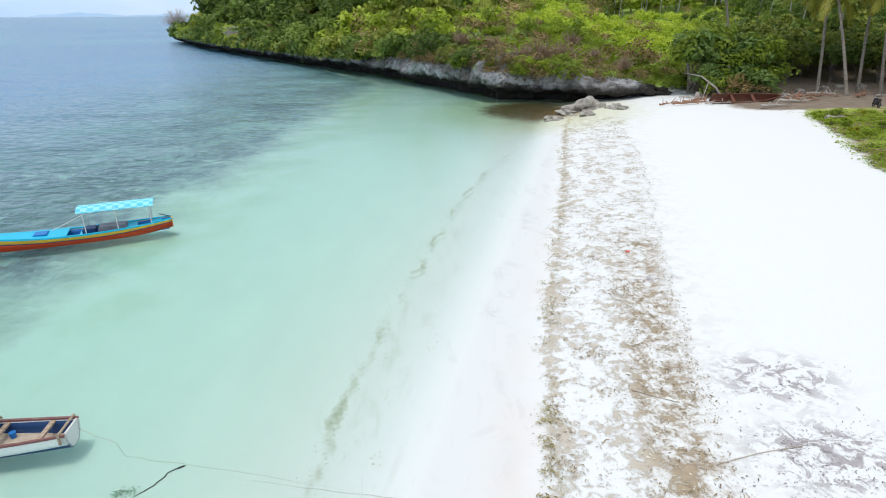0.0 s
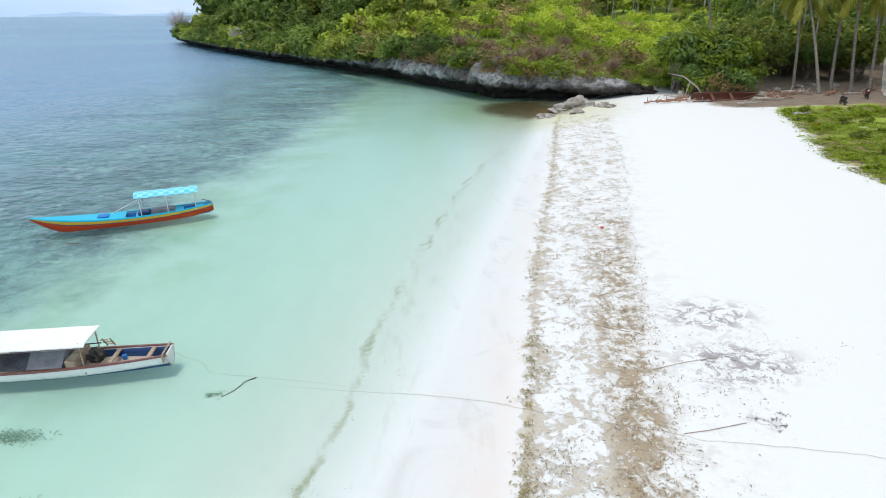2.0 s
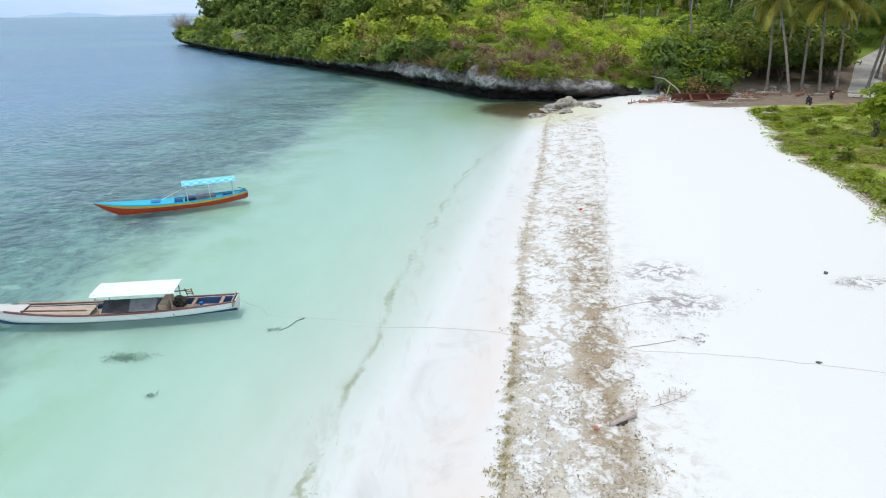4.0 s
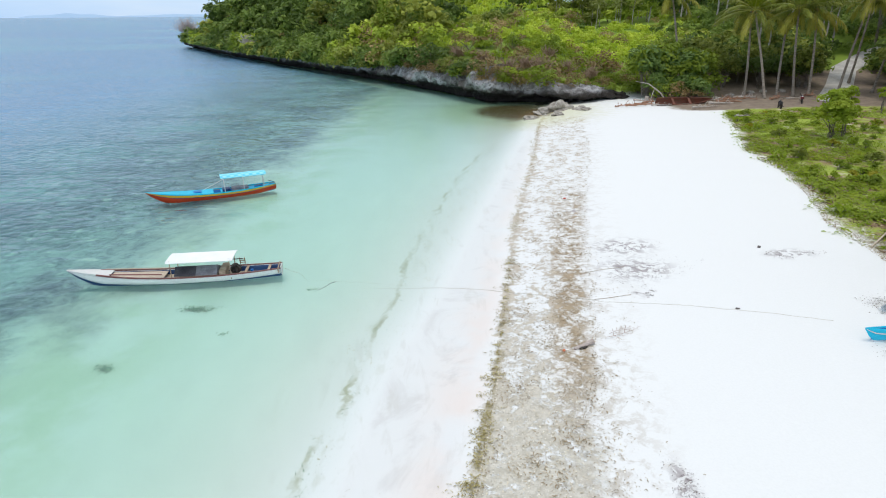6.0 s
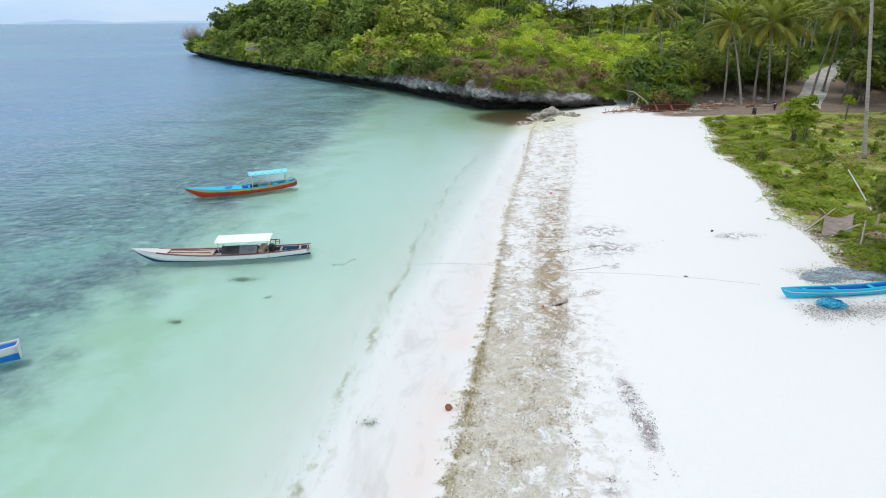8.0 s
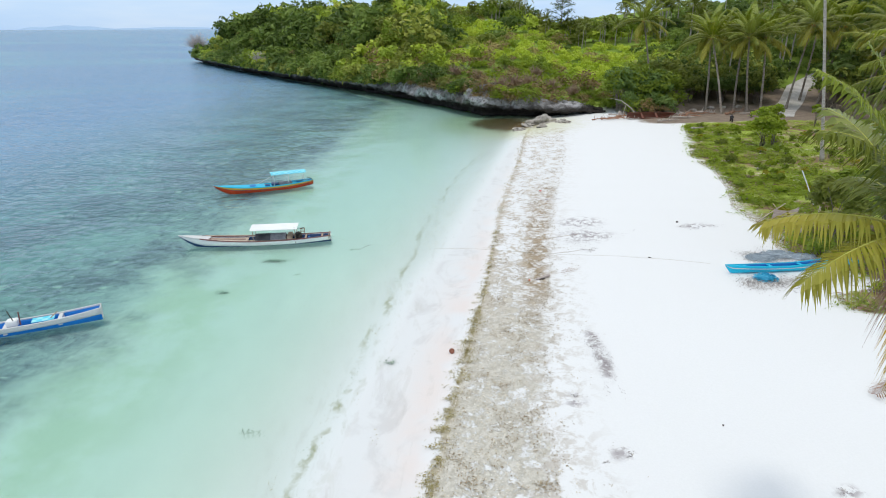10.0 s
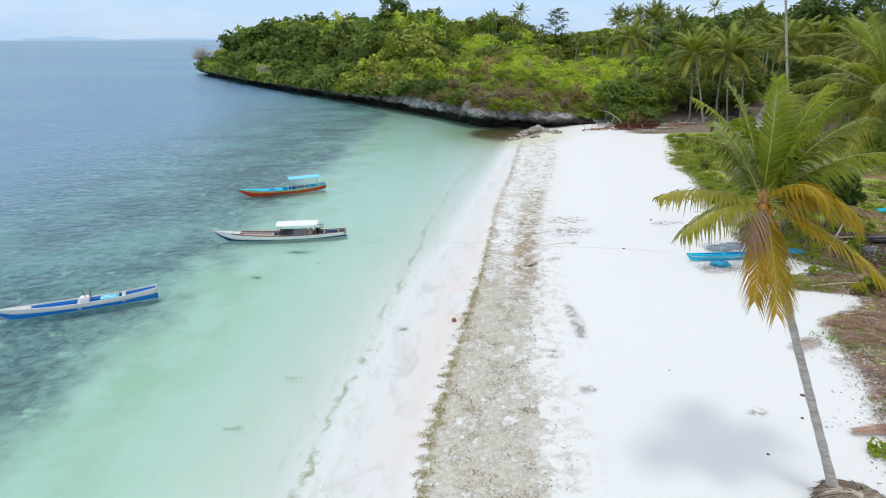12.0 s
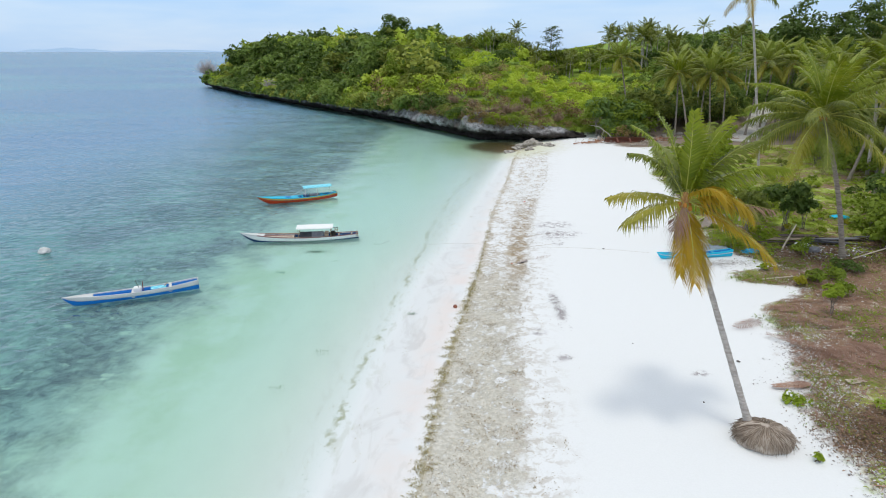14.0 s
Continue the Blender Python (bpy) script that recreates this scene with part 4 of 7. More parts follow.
for i, ((bx, by), top) in enumerate(BACK):
    palm("coconut_palm", (bx, by, gz(bx, by) - 0.1), top, (0.3 * (-1) ** i, 0, 0.2), "coconut palm with a slender trunk behind the beach", 20 + i, fronds=22, length=4.9, pairs=34, leaf=0.95, width=0.07, yellow=0.2, mats=("frond", "frond_fresh", "frond_pale"))

# ---- boats ----
M.update({
    "cyan": worn("cyan_paint", (0.012, 0.54, 0.78), (0.14, 0.45, 0.56), amount=0.66),
    "blue": worn("blue_paint", (0.015, 0.19, 0.56), (0.10, 0.22, 0.40), amount=0.66),
    "bright_blue": worn("bright_blue_paint", (0.008, 0.20, 0.64), (0.06, 0.22, 0.46), amount=0.68),
    "navy": worn("navy_paint", (0.02, 0.06, 0.17), (0.07, 0.09, 0.14), amount=0.62),
    "yellow": worn("yellow_paint", (0.78, 0.47, 0.04), (0.45, 0.30, 0.10), amount=0.68),
    "red": worn("red_paint", (0.56, 0.055, 0.012), (0.38, 0.11, 0.04), amount=0.66),
    "white": worn("white_paint", (0.70, 0.70, 0.68), (0.42, 0.33, 0.24), amount=0.67),
    "stained_white": worn("stained_white_paint", (0.86, 0.86, 0.84), (0.46, 0.33, 0.21), 3.2, 0.63),
    "maroon": worn("maroon_paint", (0.24, 0.10, 0.09), (0.34, 0.26, 0.22), amount=0.58),
    "timber": plain("weathered_timber", (0.30, 0.21, 0.14), (0.50, 0.40, 0.30), 3, 0.8, grain=(1, 6, 6), bump=0.4),
    "pale_timber": plain("pale_boards", (0.46, 0.37, 0.28), (0.62, 0.54, 0.44), 3, 0.8, grain=(1, 6, 6), bump=0.3),
    "dark_sheet": plain("dark_sheet", (0.035, 0.035, 0.042), (0.09, 0.09, 0.10), 2, 0.6),
    "grey_sheet": plain("grey_sheet", (0.16, 0.16, 0.18), (0.27, 0.27, 0.29), 2, 0.6),
    "canvas": plain("white_canvas", (0.78, 0.79, 0.78), (0.86, 0.86, 0.85), 1.2, 0.7, bump=0.1),
    "iron": plain("dark_iron", (0.03, 0.03, 0.03), (0.10, 0.085, 0.07), 6, 0.5, 0.6),
    "rubber": plain("black_rubber", (0.015, 0.015, 0.016), (0.035, 0.035, 0.035), 8, 0.7),
    "rope": plain("pale_rope", (0.42, 0.38, 0.30), (0.58, 0.53, 0.44), 20, 0.9),
    "dark_stone": plain("dark_stone", (0.10, 0.085, 0.08), (0.22, 0.19, 0.18), 6, 0.9, bump=0.5),
    "rust": plain("rust_stain", (0.42, 0.20, 0.05), (0.55, 0.32, 0.08), 6, 0.8),
})
check = Nodes("cyan_checked_cloth", 0.7)
cv = check.scaled(check.local(), 1, 1, 1)
ck = check.t.nodes.new("ShaderNodeTexChecker")
ck.inputs["Scale"].default_value = 4.2
check.put(ck.inputs["Vector"], cv)
check.put(ck.inputs["Color1"], (0.07, 0.58, 0.74))
check.put(ck.inputs["Color2"], (0.30, 0.74, 0.84))
M["check"] = check.color(check.mix(check.m("MULTIPLY", check.noise(5, 4, cv), 0.25), ck.outputs["Color"], (0.55, 0.80, 0.86)))


def hull_shape(length, beam, free, bow, stern, draft=0.28, rake=0.22, tail=0.34, rocker=0.0):
    """Functions of the station s, 0 at the stern and 1 at the bow: x, half width, gunwale height, keel height."""
    def at(s):
        x = (s - 0.5) * length
        w = beam / 2 * (1 - tail * ((0.42 - s) / 0.42) ** 2 if s < 0.42 else 1 - ((s - 0.42) / 0.58) ** 2.3 * 0.97)
        top = free + (bow * ((s - 0.42) / 0.58) ** 2.2 if s > 0.42 else stern * ((0.42 - s) / 0.42) ** 2)
        foot = 1 - rake
        keel = -draft if s < foot else -draft + (top - 0.05 + draft) * ((s - foot) / rake) ** 1.5
        keel += rocker * max(0.0, 1 - s / 0.3) ** 1.5
        return x, w, top, keel
    return at


def side_point(at, s, v, inset=0.0):
    x, w, top, keel = at(s)
    y = max(0.0, w - inset) * max(0.0, 1 - max(v, 0.0) ** 2.6) ** 0.62
    return x, y, top + (keel + inset * 0.6 - top) * v


def planking(at, v0, v1, thick=0.035, inset=0.0, n=30, rows=3, s0=0.0, s1=1.0):
    """A strake of the hull on both sides, with thickness."""
    verts, faces = [], []
    for sign in (1, -1):
        base = len(verts)
        ring = 2 * (rows + 1)
        for i in range(n + 1):
            s = s0 + (s1 - s0) * i / n
            for j in range(rows + 1):
                x, y, z = side_point(at, s, v0 + (v1 - v0) * j / rows, inset)
                verts.append((x, sign * y, z))
            for j in range(rows, -1, -1):
                x, y, z = side_point(at, s, v0 + (v1 - v0) * j / rows, inset + thick)
                verts.append((x, sign * y, z))
        for i in range(n):
            for k in range(ring):
                a, b = base + i * ring + k, base + i * ring + (k + 1) % ring
                q = (a, b, b + ring, a + ring)
                faces.append(q if sign > 0 else q[::-1])
        faces.append(tuple(base + k for k in range(ring)))
        faces.append(tuple(base + n * ring + k for k in range(ring)))
    return verts, faces


def decking(at, s0, s1, height, inset=0.03, thick=0.03, n=12, level=None):
    """A board between the sides: at a height below the gunwale, or level at a fixed height."""
    verts, faces = [], []
    for i in range(n + 1):
        s = s0 + (s1 - s0) * i / n
        x, w, top, keel = at(s)
        z = level if level is not None else top - height
        v = min(0.95, max(0.0, (top - z) / max(top - keel, 0.05)))
        y = side_point(at, s, v, inset)[1]
        verts += [(x, -y, z), (x, y, z), (x, y, z - thick), (x, -y, z - thick)]
    for i in range(n):
        for k in range(4):
            a, b = i * 4 + k, i * 4 + (k + 1) % 4
            faces.append((a, b, b + 4, a + 4))
    faces += [(0, 1, 2, 3), tuple(n * 4 + k for k in (3, 2, 1, 0))]
    return verts, faces


def transom(at, mat, ob, thick=0.05):
    verts = []
    for dx in (0, thick):
        for k in range(9):
            v = abs(k - 4) / 4
            x, y, z = side_point(at, 0.0, 1 - v, 0.0)
            verts.append((x + dx, y if k > 4 else -y, z))
    faces = [tuple(range(9)), tuple(range(17, 8, -1))] + [(k, k + 1, k + 10, k + 9) for k in range(8)] + [(8, 0, 9, 17)]
    part("transom", (verts, faces), mat, ob)


def thwart(at, s, drop, wide, mat, ob, name="thwart", thick=0.035):
    part(name, decking(at, s - wide / 2, s + wide / 2, drop, 0.02, thick, 2), mat, ob)


def roof_sheet(x0, x1, half, z, camber=0.06, sag=0.03, thick=0.03, lip=0.06):
    """A cambered roof with a hanging edge."""
    n, c = 12, 8
    verts, faces = [], []
    for side in (0, 1):
        for i in range(n + 1):
            for j in range(c + 1):
                u = j / c * 2 - 1
                zz = z + camber * (1 - u * u) - sag * math.sin(math.pi * i / n * 3) ** 2 - (lip if abs(u) > 0.99 else 0) - side * thick
                verts.append((x0 + (x1 - x0) * i / n, u * half, zz))
    m = (n + 1) * (c + 1)
    for i in range(n):
        for j in range(c):
            a = i * (c + 1) + j
            q = (a, a + 1, a + c + 2, a + c + 1)
            faces += [q, tuple(m + k for k in reversed(q))]
    for i in range(n):
        for j in (0, c):
            a, b = i * (c + 1) + j, (i + 1) * (c + 1) + j
            faces.append((a, b, b + m, a + m))
    for j in range(c):
        for i in (0, n):
            a = i * (c + 1) + j
            faces.append((a, a + 1, a + 1 + m, a + m))
    return verts, faces


def boat_pose(bow, stern, z=0.0, roll=0.0, pitch=0.0):
    a = math.degrees(math.atan2(bow[1] - stern[1], bow[0] - stern[0]))
    return pose((bow[0] + stern[0]) / 2, (bow[1] + stern[1]) / 2, z, roll, pitch, a)


def red_boat():
    ob = thing("wooden_boat", boat_pose((-19.75, 21.05), (-12.35, 24.35), 0.08), "long red and yellow wooden boat with cyan checked awning afloat", "boat", "moored boats")
    L = 8.2
    at = hull_shape(L, 1.15, 0.36, 0.40, 0.16, tail=0.62, rocker=0.34)
    part("lower_hull", planking(at, 0.33, 1.0, rows=6), M["red"], ob, "red lower hull", True)
    part("stripe", planking(at, 0.29, 0.34, inset=-0.004, rows=1), M["navy"], ob, "thin dark stripe", True)
    part("upper_hull", planking(at, 0.07, 0.30, rows=3), M["yellow"], ob, "yellow upper hull", True)
    part("gunwale", planking(at, -0.03, 0.08, thick=0.06, inset=-0.02, rows=1), M["cyan"], ob, "cyan gunwale")
    part("lining", planking(at, 0.12, 0.8, inset=0.04, thick=0.015), M["blue"], ob, "blue inner sides", True)
    part("floor", decking(at, 0.02, 0.8, 0, 0.05, level=0.02), M["blue"], ob)
    part("foredeck", decking(at, 0.5, 0.995, -0.012, 0.02, 0.03), M["cyan"], ob, "cyan foredeck")
    part("hatch", box(0.5, 0.5, 0.05, (0.62 - 0.5) * L, 0, at(0.62)[2] + 0.045, 0.01), M["blue"], ob)
    transom(at, M["yellow"], ob)
    for s in (0.08, 0.2, 0.42):
        thwart(at, s, 0.06, 0.05, M["cyan"], ob)
    part("engine_cover", box(1.1, 0.62, 0.28, (0.29 - 0.5) * L, 0, 0.36, 0.03), M["grey_sheet"], ob, "grey engine cover")
    part("engine_hatch", box(0.5, 0.6, 0.24, (0.40 - 0.5) * L, 0, 0.36, 0.03), M["navy"], ob)
    roof = part("awning", roof_sheet((0.075 - 0.5) * L, (0.435 - 0.5) * L, 0.52, 1.36, 0.07, 0.02), M["check"], ob, "cyan checked cloth awning")
    for s, y in ((0.10, 0.36), (0.10, -0.36), (0.41, 0.42), (0.41, -0.42), (0.26, 0.42)):
        x, w, top, _ = at(s)
        part("post", tube([(x, y, top - 0.1), (x, y, 1.38)], 0.025, 6), M["white"], ob, "white post")
    part("brace", tube([((0.41 - 0.5) * L, -0.4, 1.0), ((0.58 - 0.5) * L, -0.38, at(0.58)[2] + 0.02)], 0.018, 5), M["white"], ob)
    part("lantern", moved(blob(random, 0.07, 0.07, 0.10, 0.1, 1), Matrix.Translation(((0.13 - 0.5) * L, -0.3, 1.2))), M["iron"], roof)
    part("lantern", moved(blob(random, 0.07, 0.07, 0.10, 0.1, 1), Matrix.Translation(((0.155 - 0.5) * L, -0.3, 1.17))), M["iron"], roof)
    part("tiller", tube([((0.01 - 0.5) * L, 0, 0.55), ((0.06 - 0.5) * L, 0.1, 0.75)], 0.02, 5), M["iron"], ob)


def white_boat():
    ob = thing("wooden_boat", boat_pose((-17.35, 9.05), (-7.95, 10.36), 0.05), "worn white wooden boat with flat white canvas roof afloat", "boat", "moored boats")
    L = 9.5
    at = hull_shape(L, 1.16, 0.29, 0.44, 0.12, rake=0.17, tail=0.45, rocker=0.16)
    part("lower_hull", planking(at, 0.54, 1.0, rows=6), M["navy"], ob, "dark blue bottom", True)
    part("upper_hull", planking(at, 0.05, 0.56, inset=-0.003, rows=4), M["stained_white"], ob, "rust-stained white sides", True)
    part("gunwale", planking(at, -0.03, 0.06, thick=0.06, inset=-0.025, rows=1, s1=0.86), M["maroon"], ob, "maroon gunwale rail")
    part("bow_rail", planking(at, -0.04, 0.11, thick=0.06, inset=-0.02, rows=1, s0=0.86), M["white"], ob)
    part("lining", planking(at, 0.1, 0.85, inset=0.04, thick=0.015), M["navy"], ob, "dark blue inner sides", True)
    part("floor", decking(at, 0.02, 0.84, 0, 0.05, level=0.05), M["pale_timber"], ob, "bare timber floor boards")
    part("foredeck", decking(at, 0.80, 0.995, -0.012, 0.02, 0.03), M["white"], ob, "white foredeck")
    transom(at, M["white"], ob)
    for s in (0.06, 0.17, 0.82):
        thwart(at, s, 0.03, 0.012, M["timber"], ob, "thwart", 0.05)
    part("fore_boards", decking(at, 0.555, 0.80, 0.07, 0.10, 0.03), M["pale_timber"], ob, "pale worn deck boards")
    part("side_rail", tube([((0.56 - 0.5) * L, 0.33, 0.40), ((0.80 - 0.5) * L, 0.27, 0.50)], 0.03, 6), M["maroon"], ob)
    part("roof", roof_sheet((0.215 - 0.5) * L, (0.525 - 0.5) * L, 0.62, 1.10, 0.012, 0.006), M["canvas"], ob, "flat white canvas roof")
    for s, y in ((0.235, 0.5), (0.235, -0.5), (0.51, 0.5), (0.51, -0.5)):
        x, w, top, _ = at(s)
        part("post", tube([(x, y, top - 0.25), (x, y, 1.09)], 0.022, 6), M["timber"], ob)
    # black cover stands in for the dark inside of the cabin opening
    part("cabin_cover", moved(join(*[((
        [(x0, -0.5, 0.33), (x1, -0.5, 0.33), (x1, 0.1, 0.66), (x0, 0.1, 0.66), (x1, 0.52, 0.33), (x0, 0.52, 0.33)]), [(0, 1, 2, 3), (3, 2, 4, 5), (0, 3, 5), (1, 4, 2), (0, 5, 4, 1)]) for x0, x1 in (((0.40 - 0.5) * L, (0.50 - 0.5) * L),)]), Matrix()), M["dark_sheet"], ob, "black cover in place of the dark cabin opening")
    part("cabin_cover", ([((0.30 - 0.5) * L, -0.5, 0.33), ((0.40 - 0.5) * L, -0.5, 0.33), ((0.40 - 0.5) * L, 0.1, 0.66), ((0.30 - 0.5) * L, 0.1, 0.66), ((0.40 - 0.5) * L, 0.52, 0.33), ((0.30 - 0.5) * L, 0.52, 0.33)], [(0, 1, 2, 3), (3, 2, 4, 5), (0, 3, 5), (1, 4, 2), (0, 5, 4, 1)]), M["grey_sheet"], ob, "grey cabin cover")
    part("cabin_cover", box(0.3, 0.95, 0.3, (0.275 - 0.5) * L, 0, 0.36, 0.02), M["timber"], ob, "bare timber cabin end")
    part("engine", moved(blob(random, 0.24, 0.2, 0.24, 0.45, 3, 3.0, 2.5), Matrix.Translation(((0.22 - 0.5) * L, 0.05, 0.4))), M["iron"], ob, "black iron engine")
    part("ladder", join(*[tube([((0.185 - 0.5) * L + dx, -0.5, 0.4), ((0.175 - 0.5) * L + dx, -0.1, 0.85)], 0.025, 5) for dx in (0, 0.22)] + [tube([((0.182 - 0.5) * L, -0.4 + k * 0.14, 0.5 + k * 0.15), ((0.182 - 0.5) * L + 0.22, -0.4 + k * 0.14, 0.5 + k * 0.15)], 0.02, 5) for k in range(3)]), M["timber"], ob)
    part("bucket", tube([((0.15 - 0.5) * L, -0.2, 0.06), ((0.15 - 0.5) * L, -0.2, 0.2)], [0.06, 0.075], 10), M["blue"], ob, "blue plastic bucket")
    part("stern_frame", join(*[tube([((0.012 - 0.5) * L, y, 0.2), ((0.012 - 0.5) * L, y, 0.46)], 0.03, 5) for y in (-0.36, 0.36)] + [tube([((0.012 - 0.5) * L, -0.38, 0.45), ((0.012 - 0.5) * L, 0.38, 0.45)], 0.03, 5)]), M["timber"], ob)
    part("bamboo_pole", tube([((0.50 - 0.5) * L, -0.45, 0.37), ((0.84 - 0.5) * L, -0.36, 0.52)], 0.025, 6), M["pale_timber"], ob)
    part("roof_pole", tube([((0.30 - 0.5) * L, 0.5, 1.03), ((0.17 - 0.5) * L, 0.47, 1.05)], 0.02, 5), M["iron"], ob)
    for s in (0.18, 0.28, 0.72):
        x, y, z = side_point(at, s, 0.3, -0.012)
        part("rust_patch", box(0.10, 0.012, 0.16, x, -y, z, 0.003), M["rust"], ob, "orange rust stain")


def blue_boat():
    ob = thing("wooden_boat", boat_pose((-23.85, -3.65), (-16.95, -0.5), 0.06), "narrow white and blue open wooden boat afloat", "boat", "moored boats")
    L = 7.7
    at = hull_shape(L, 0.86, 0.33, 0.20, 0.20, rake=0.12)
    part("lower_hull", planking(at, 0.33, 1.0, rows=6), M["bright_blue"], ob, "blue lower hull", True)
    part("upper_hull", planking(at, -0.02, 0.34, thick=0.03, inset=-0.012, rows=3), M["white"], ob, "white upper hull", True)
    part("lining", planking(at, 0.05, 0.85, inset=0.04, thick=0.015), M["bright_blue"], ob, "bright blue inner sides", True)
    part("floor", decking(at, 0.02, 0.86, 0, 0.05, level=-0.02), M["blue"], ob)
    part("foredeck", decking(at, 0.80, 0.995, -0.01, 0.01, 0.03), M["white"], ob, "white foredeck")
    part("rail", planking(at, -0.06, 0.03, thick=0.075, inset=-0.02, rows=1), M["white"], ob, "white gunwale rail")
    transom(at, M["white"], ob)
    for s in (0.22, 0.50, 0.80):
        thwart(at, s, 0.0, 0.022, M["white"], ob, "bulkhead", 0.3)
    part("engine_box", box(0.45, 0.45, 0.30, (0.465 - 0.5) * L, 0, 0.42, 0.04), M["canvas"], ob, "white engine box")
    part("locker_lid", box(0.9, 0.5, 0.03, (0.31 - 0.5) * L, 0, 0.36, 0.006), M["check"], ob, "pale cyan lid")
    part("oar", tube([((0.24 - 0.5) * L, -0.3, 0.5), ((0.26 - 0.5) * L, 0.35, 0.52)], 0.025, 6), M["timber"], ob)
    part("mooring_post", tube([((0.425 - 0.5) * L, 0.1, 0.3), ((0.42 - 0.5) * L, 0.1, 0.95)], 0.03, 6), M["maroon"], ob)
    part("mooring_post", tube([((0.445 - 0.5) * L, 0.14, 0.3), ((0.47 - 0.5) * L, 0.18, 1.1)], 0.02, 6), M["iron"], ob)


def beached_canoe():
    z = gz(17, 3.2)
    ob = thing("canoe", boat_pose((14.35, 3.1), (19.9, 3.7), z + 0.15, 4), "bright blue wooden canoe lying on the upper beach", "canoe")
    L = 5.6
    at = hull_shape(L, 0.58, 0.24, 0.13, 0.18, draft=0.15, rake=0.08)
    part("lower_hull", planking(at, 0.42, 1.0, rows=6), M["cyan"], ob, "", True)
    part("stripe", planking(at, 0.30, 0.40, inset=-0.012, rows=1), M["white"], ob, "thin white stripe", True)
    part("upper_hull", planking(at, -0.02, 0.33, thick=0.05, inset=-0.01, rows=3), M["cyan"], ob, "", True)
    part("lining", planking(at, 0.05, 0.85, inset=0.055, thick=0.015), M["blue"], ob, "darker blue inner sides", True)
    part("floor", decking(at, 0.04, 0.95, 0, 0.06, level=-0.06), M["blue"], ob)
    transom(at, M["cyan"], ob)
    for s in (0.25, 0.55, 0.8):
        thwart(at, s, 0.04, 0.03, M["cyan"], ob)


red_boat()
white_boat()
blue_boat()
beached_canoe()

buoy = single("mooring_buoy", moved(blob(random, 0.42, 0.36, 0.3, 0.5, 3, 2.0, 2.2), Matrix.Translation((0, 0, 0.12))), plain("buoy_foam", (0.55, 0.55, 0.52), (0.74, 0.74, 0.72), 4, 0.8, bump=0.5), pose(-31.6, 6.2, 0), "white foam mooring float in the sea", "buoy", smooth=True)

# ---- rocks at the foot of the headland ----


def boulder(x, y, rx, ry, rz, seed, label):
    return single("boulder", blob(random, rx, ry, rz, 0.75, 4, seed, 1.7), M["reef_rock"], pose(x, y, gz(x, y) + rz * 0.1, 0, 0, seed * 40), label, "rock", "shore rocks")


M["reef_rock"] = plain("reef_limestone", (0.22, 0.195, 0.165), (0.47, 0.435, 0.385), 1.6, 0.9, bump=1.0)
boulder(12.9, 58.6, 2.5, 1.1, 0.85, 1.0, "flat pale limestone boulder at the beach end")
boulder(10.6, 56.6, 1.3, 0.8, 0.4, 2.3, "low brown limestone rock in the shallows")
boulder(15.6, 57.6, 1.0, 0.6, 0.4, 3.1, "low limestone rock half buried in sand")
boulder(9.0, 53.6, 0.9, 0.6, 0.3, 4.7, "low brown limestone rock in the shallows")
boulder(12.2, 54.4, 0.7, 0.5, 0.3, 5.2, "low limestone rock half buried in sand")
for i, (x, y) in enumerate(((-66, 160), (-85, 187), (-48, 135), (-38, 123))):
    boulder(x, y, 1.3, 0.9, 0.9, 6.0 + i, "small dark rock off the cliff foot")

# ---- concrete track up the hill ----


def track():
    verts, faces = [], []
    n = 60
    for i in range(n + 1):
        t = i / n
        y = 57 + 36 * t
        x = road_x(y)
        for k in range(5):
            q = (k - 2) / 2 * 1.7
            xx, yy = x + q * 0.8, y - q * 0.6
            base = gz(xx, yy)
            verts.append((xx, yy, base + 0.07))
        xx, yy = x + 1.36, y - 1.02
    for i in range(n):
        for k in range(4):
            a = i * 5 + k
            faces.append((a, a + 1, a + 6, a + 5))
    m = len(verts)
    verts += [(x, y, z - 0.2) for x, y, z in verts]
    for i in range(n):
        for k in (0, 4):
            a = i * 5 + k
            faces.append((a, a + 5, a + 5 + m, a + m))
    return verts, faces


single("track", track(), plain("worn_concrete", (0.42, 0.40, 0.37), (0.60, 0.58, 0.55), 0.6, 0.9), Matrix(), "pale concrete track climbing between the palms", "road", kind="structure")

# ---- motorbikes ----


def ring(x, z, r, t, wide=1.0):
    verts, faces = [], []
    for i in range(20):
        a = 2 * math.pi * i / 20
        for j in range(6):
            b = 2 * math.pi * j / 6
            q = r + t * math.cos(b)
            verts.append((x + q * math.cos(a), t * wide * math.sin(b), z + q * math.sin(a)))
    for i in range(20):
        for j in range(6):
            a, b = i * 6 + j, i * 6 + (j + 1) % 6
            c, d = ((i + 1) % 20) * 6 + (j + 1) % 6, ((i + 1) % 20) * 6 + j
            faces.append((a, b, c, d))
    return verts, faces


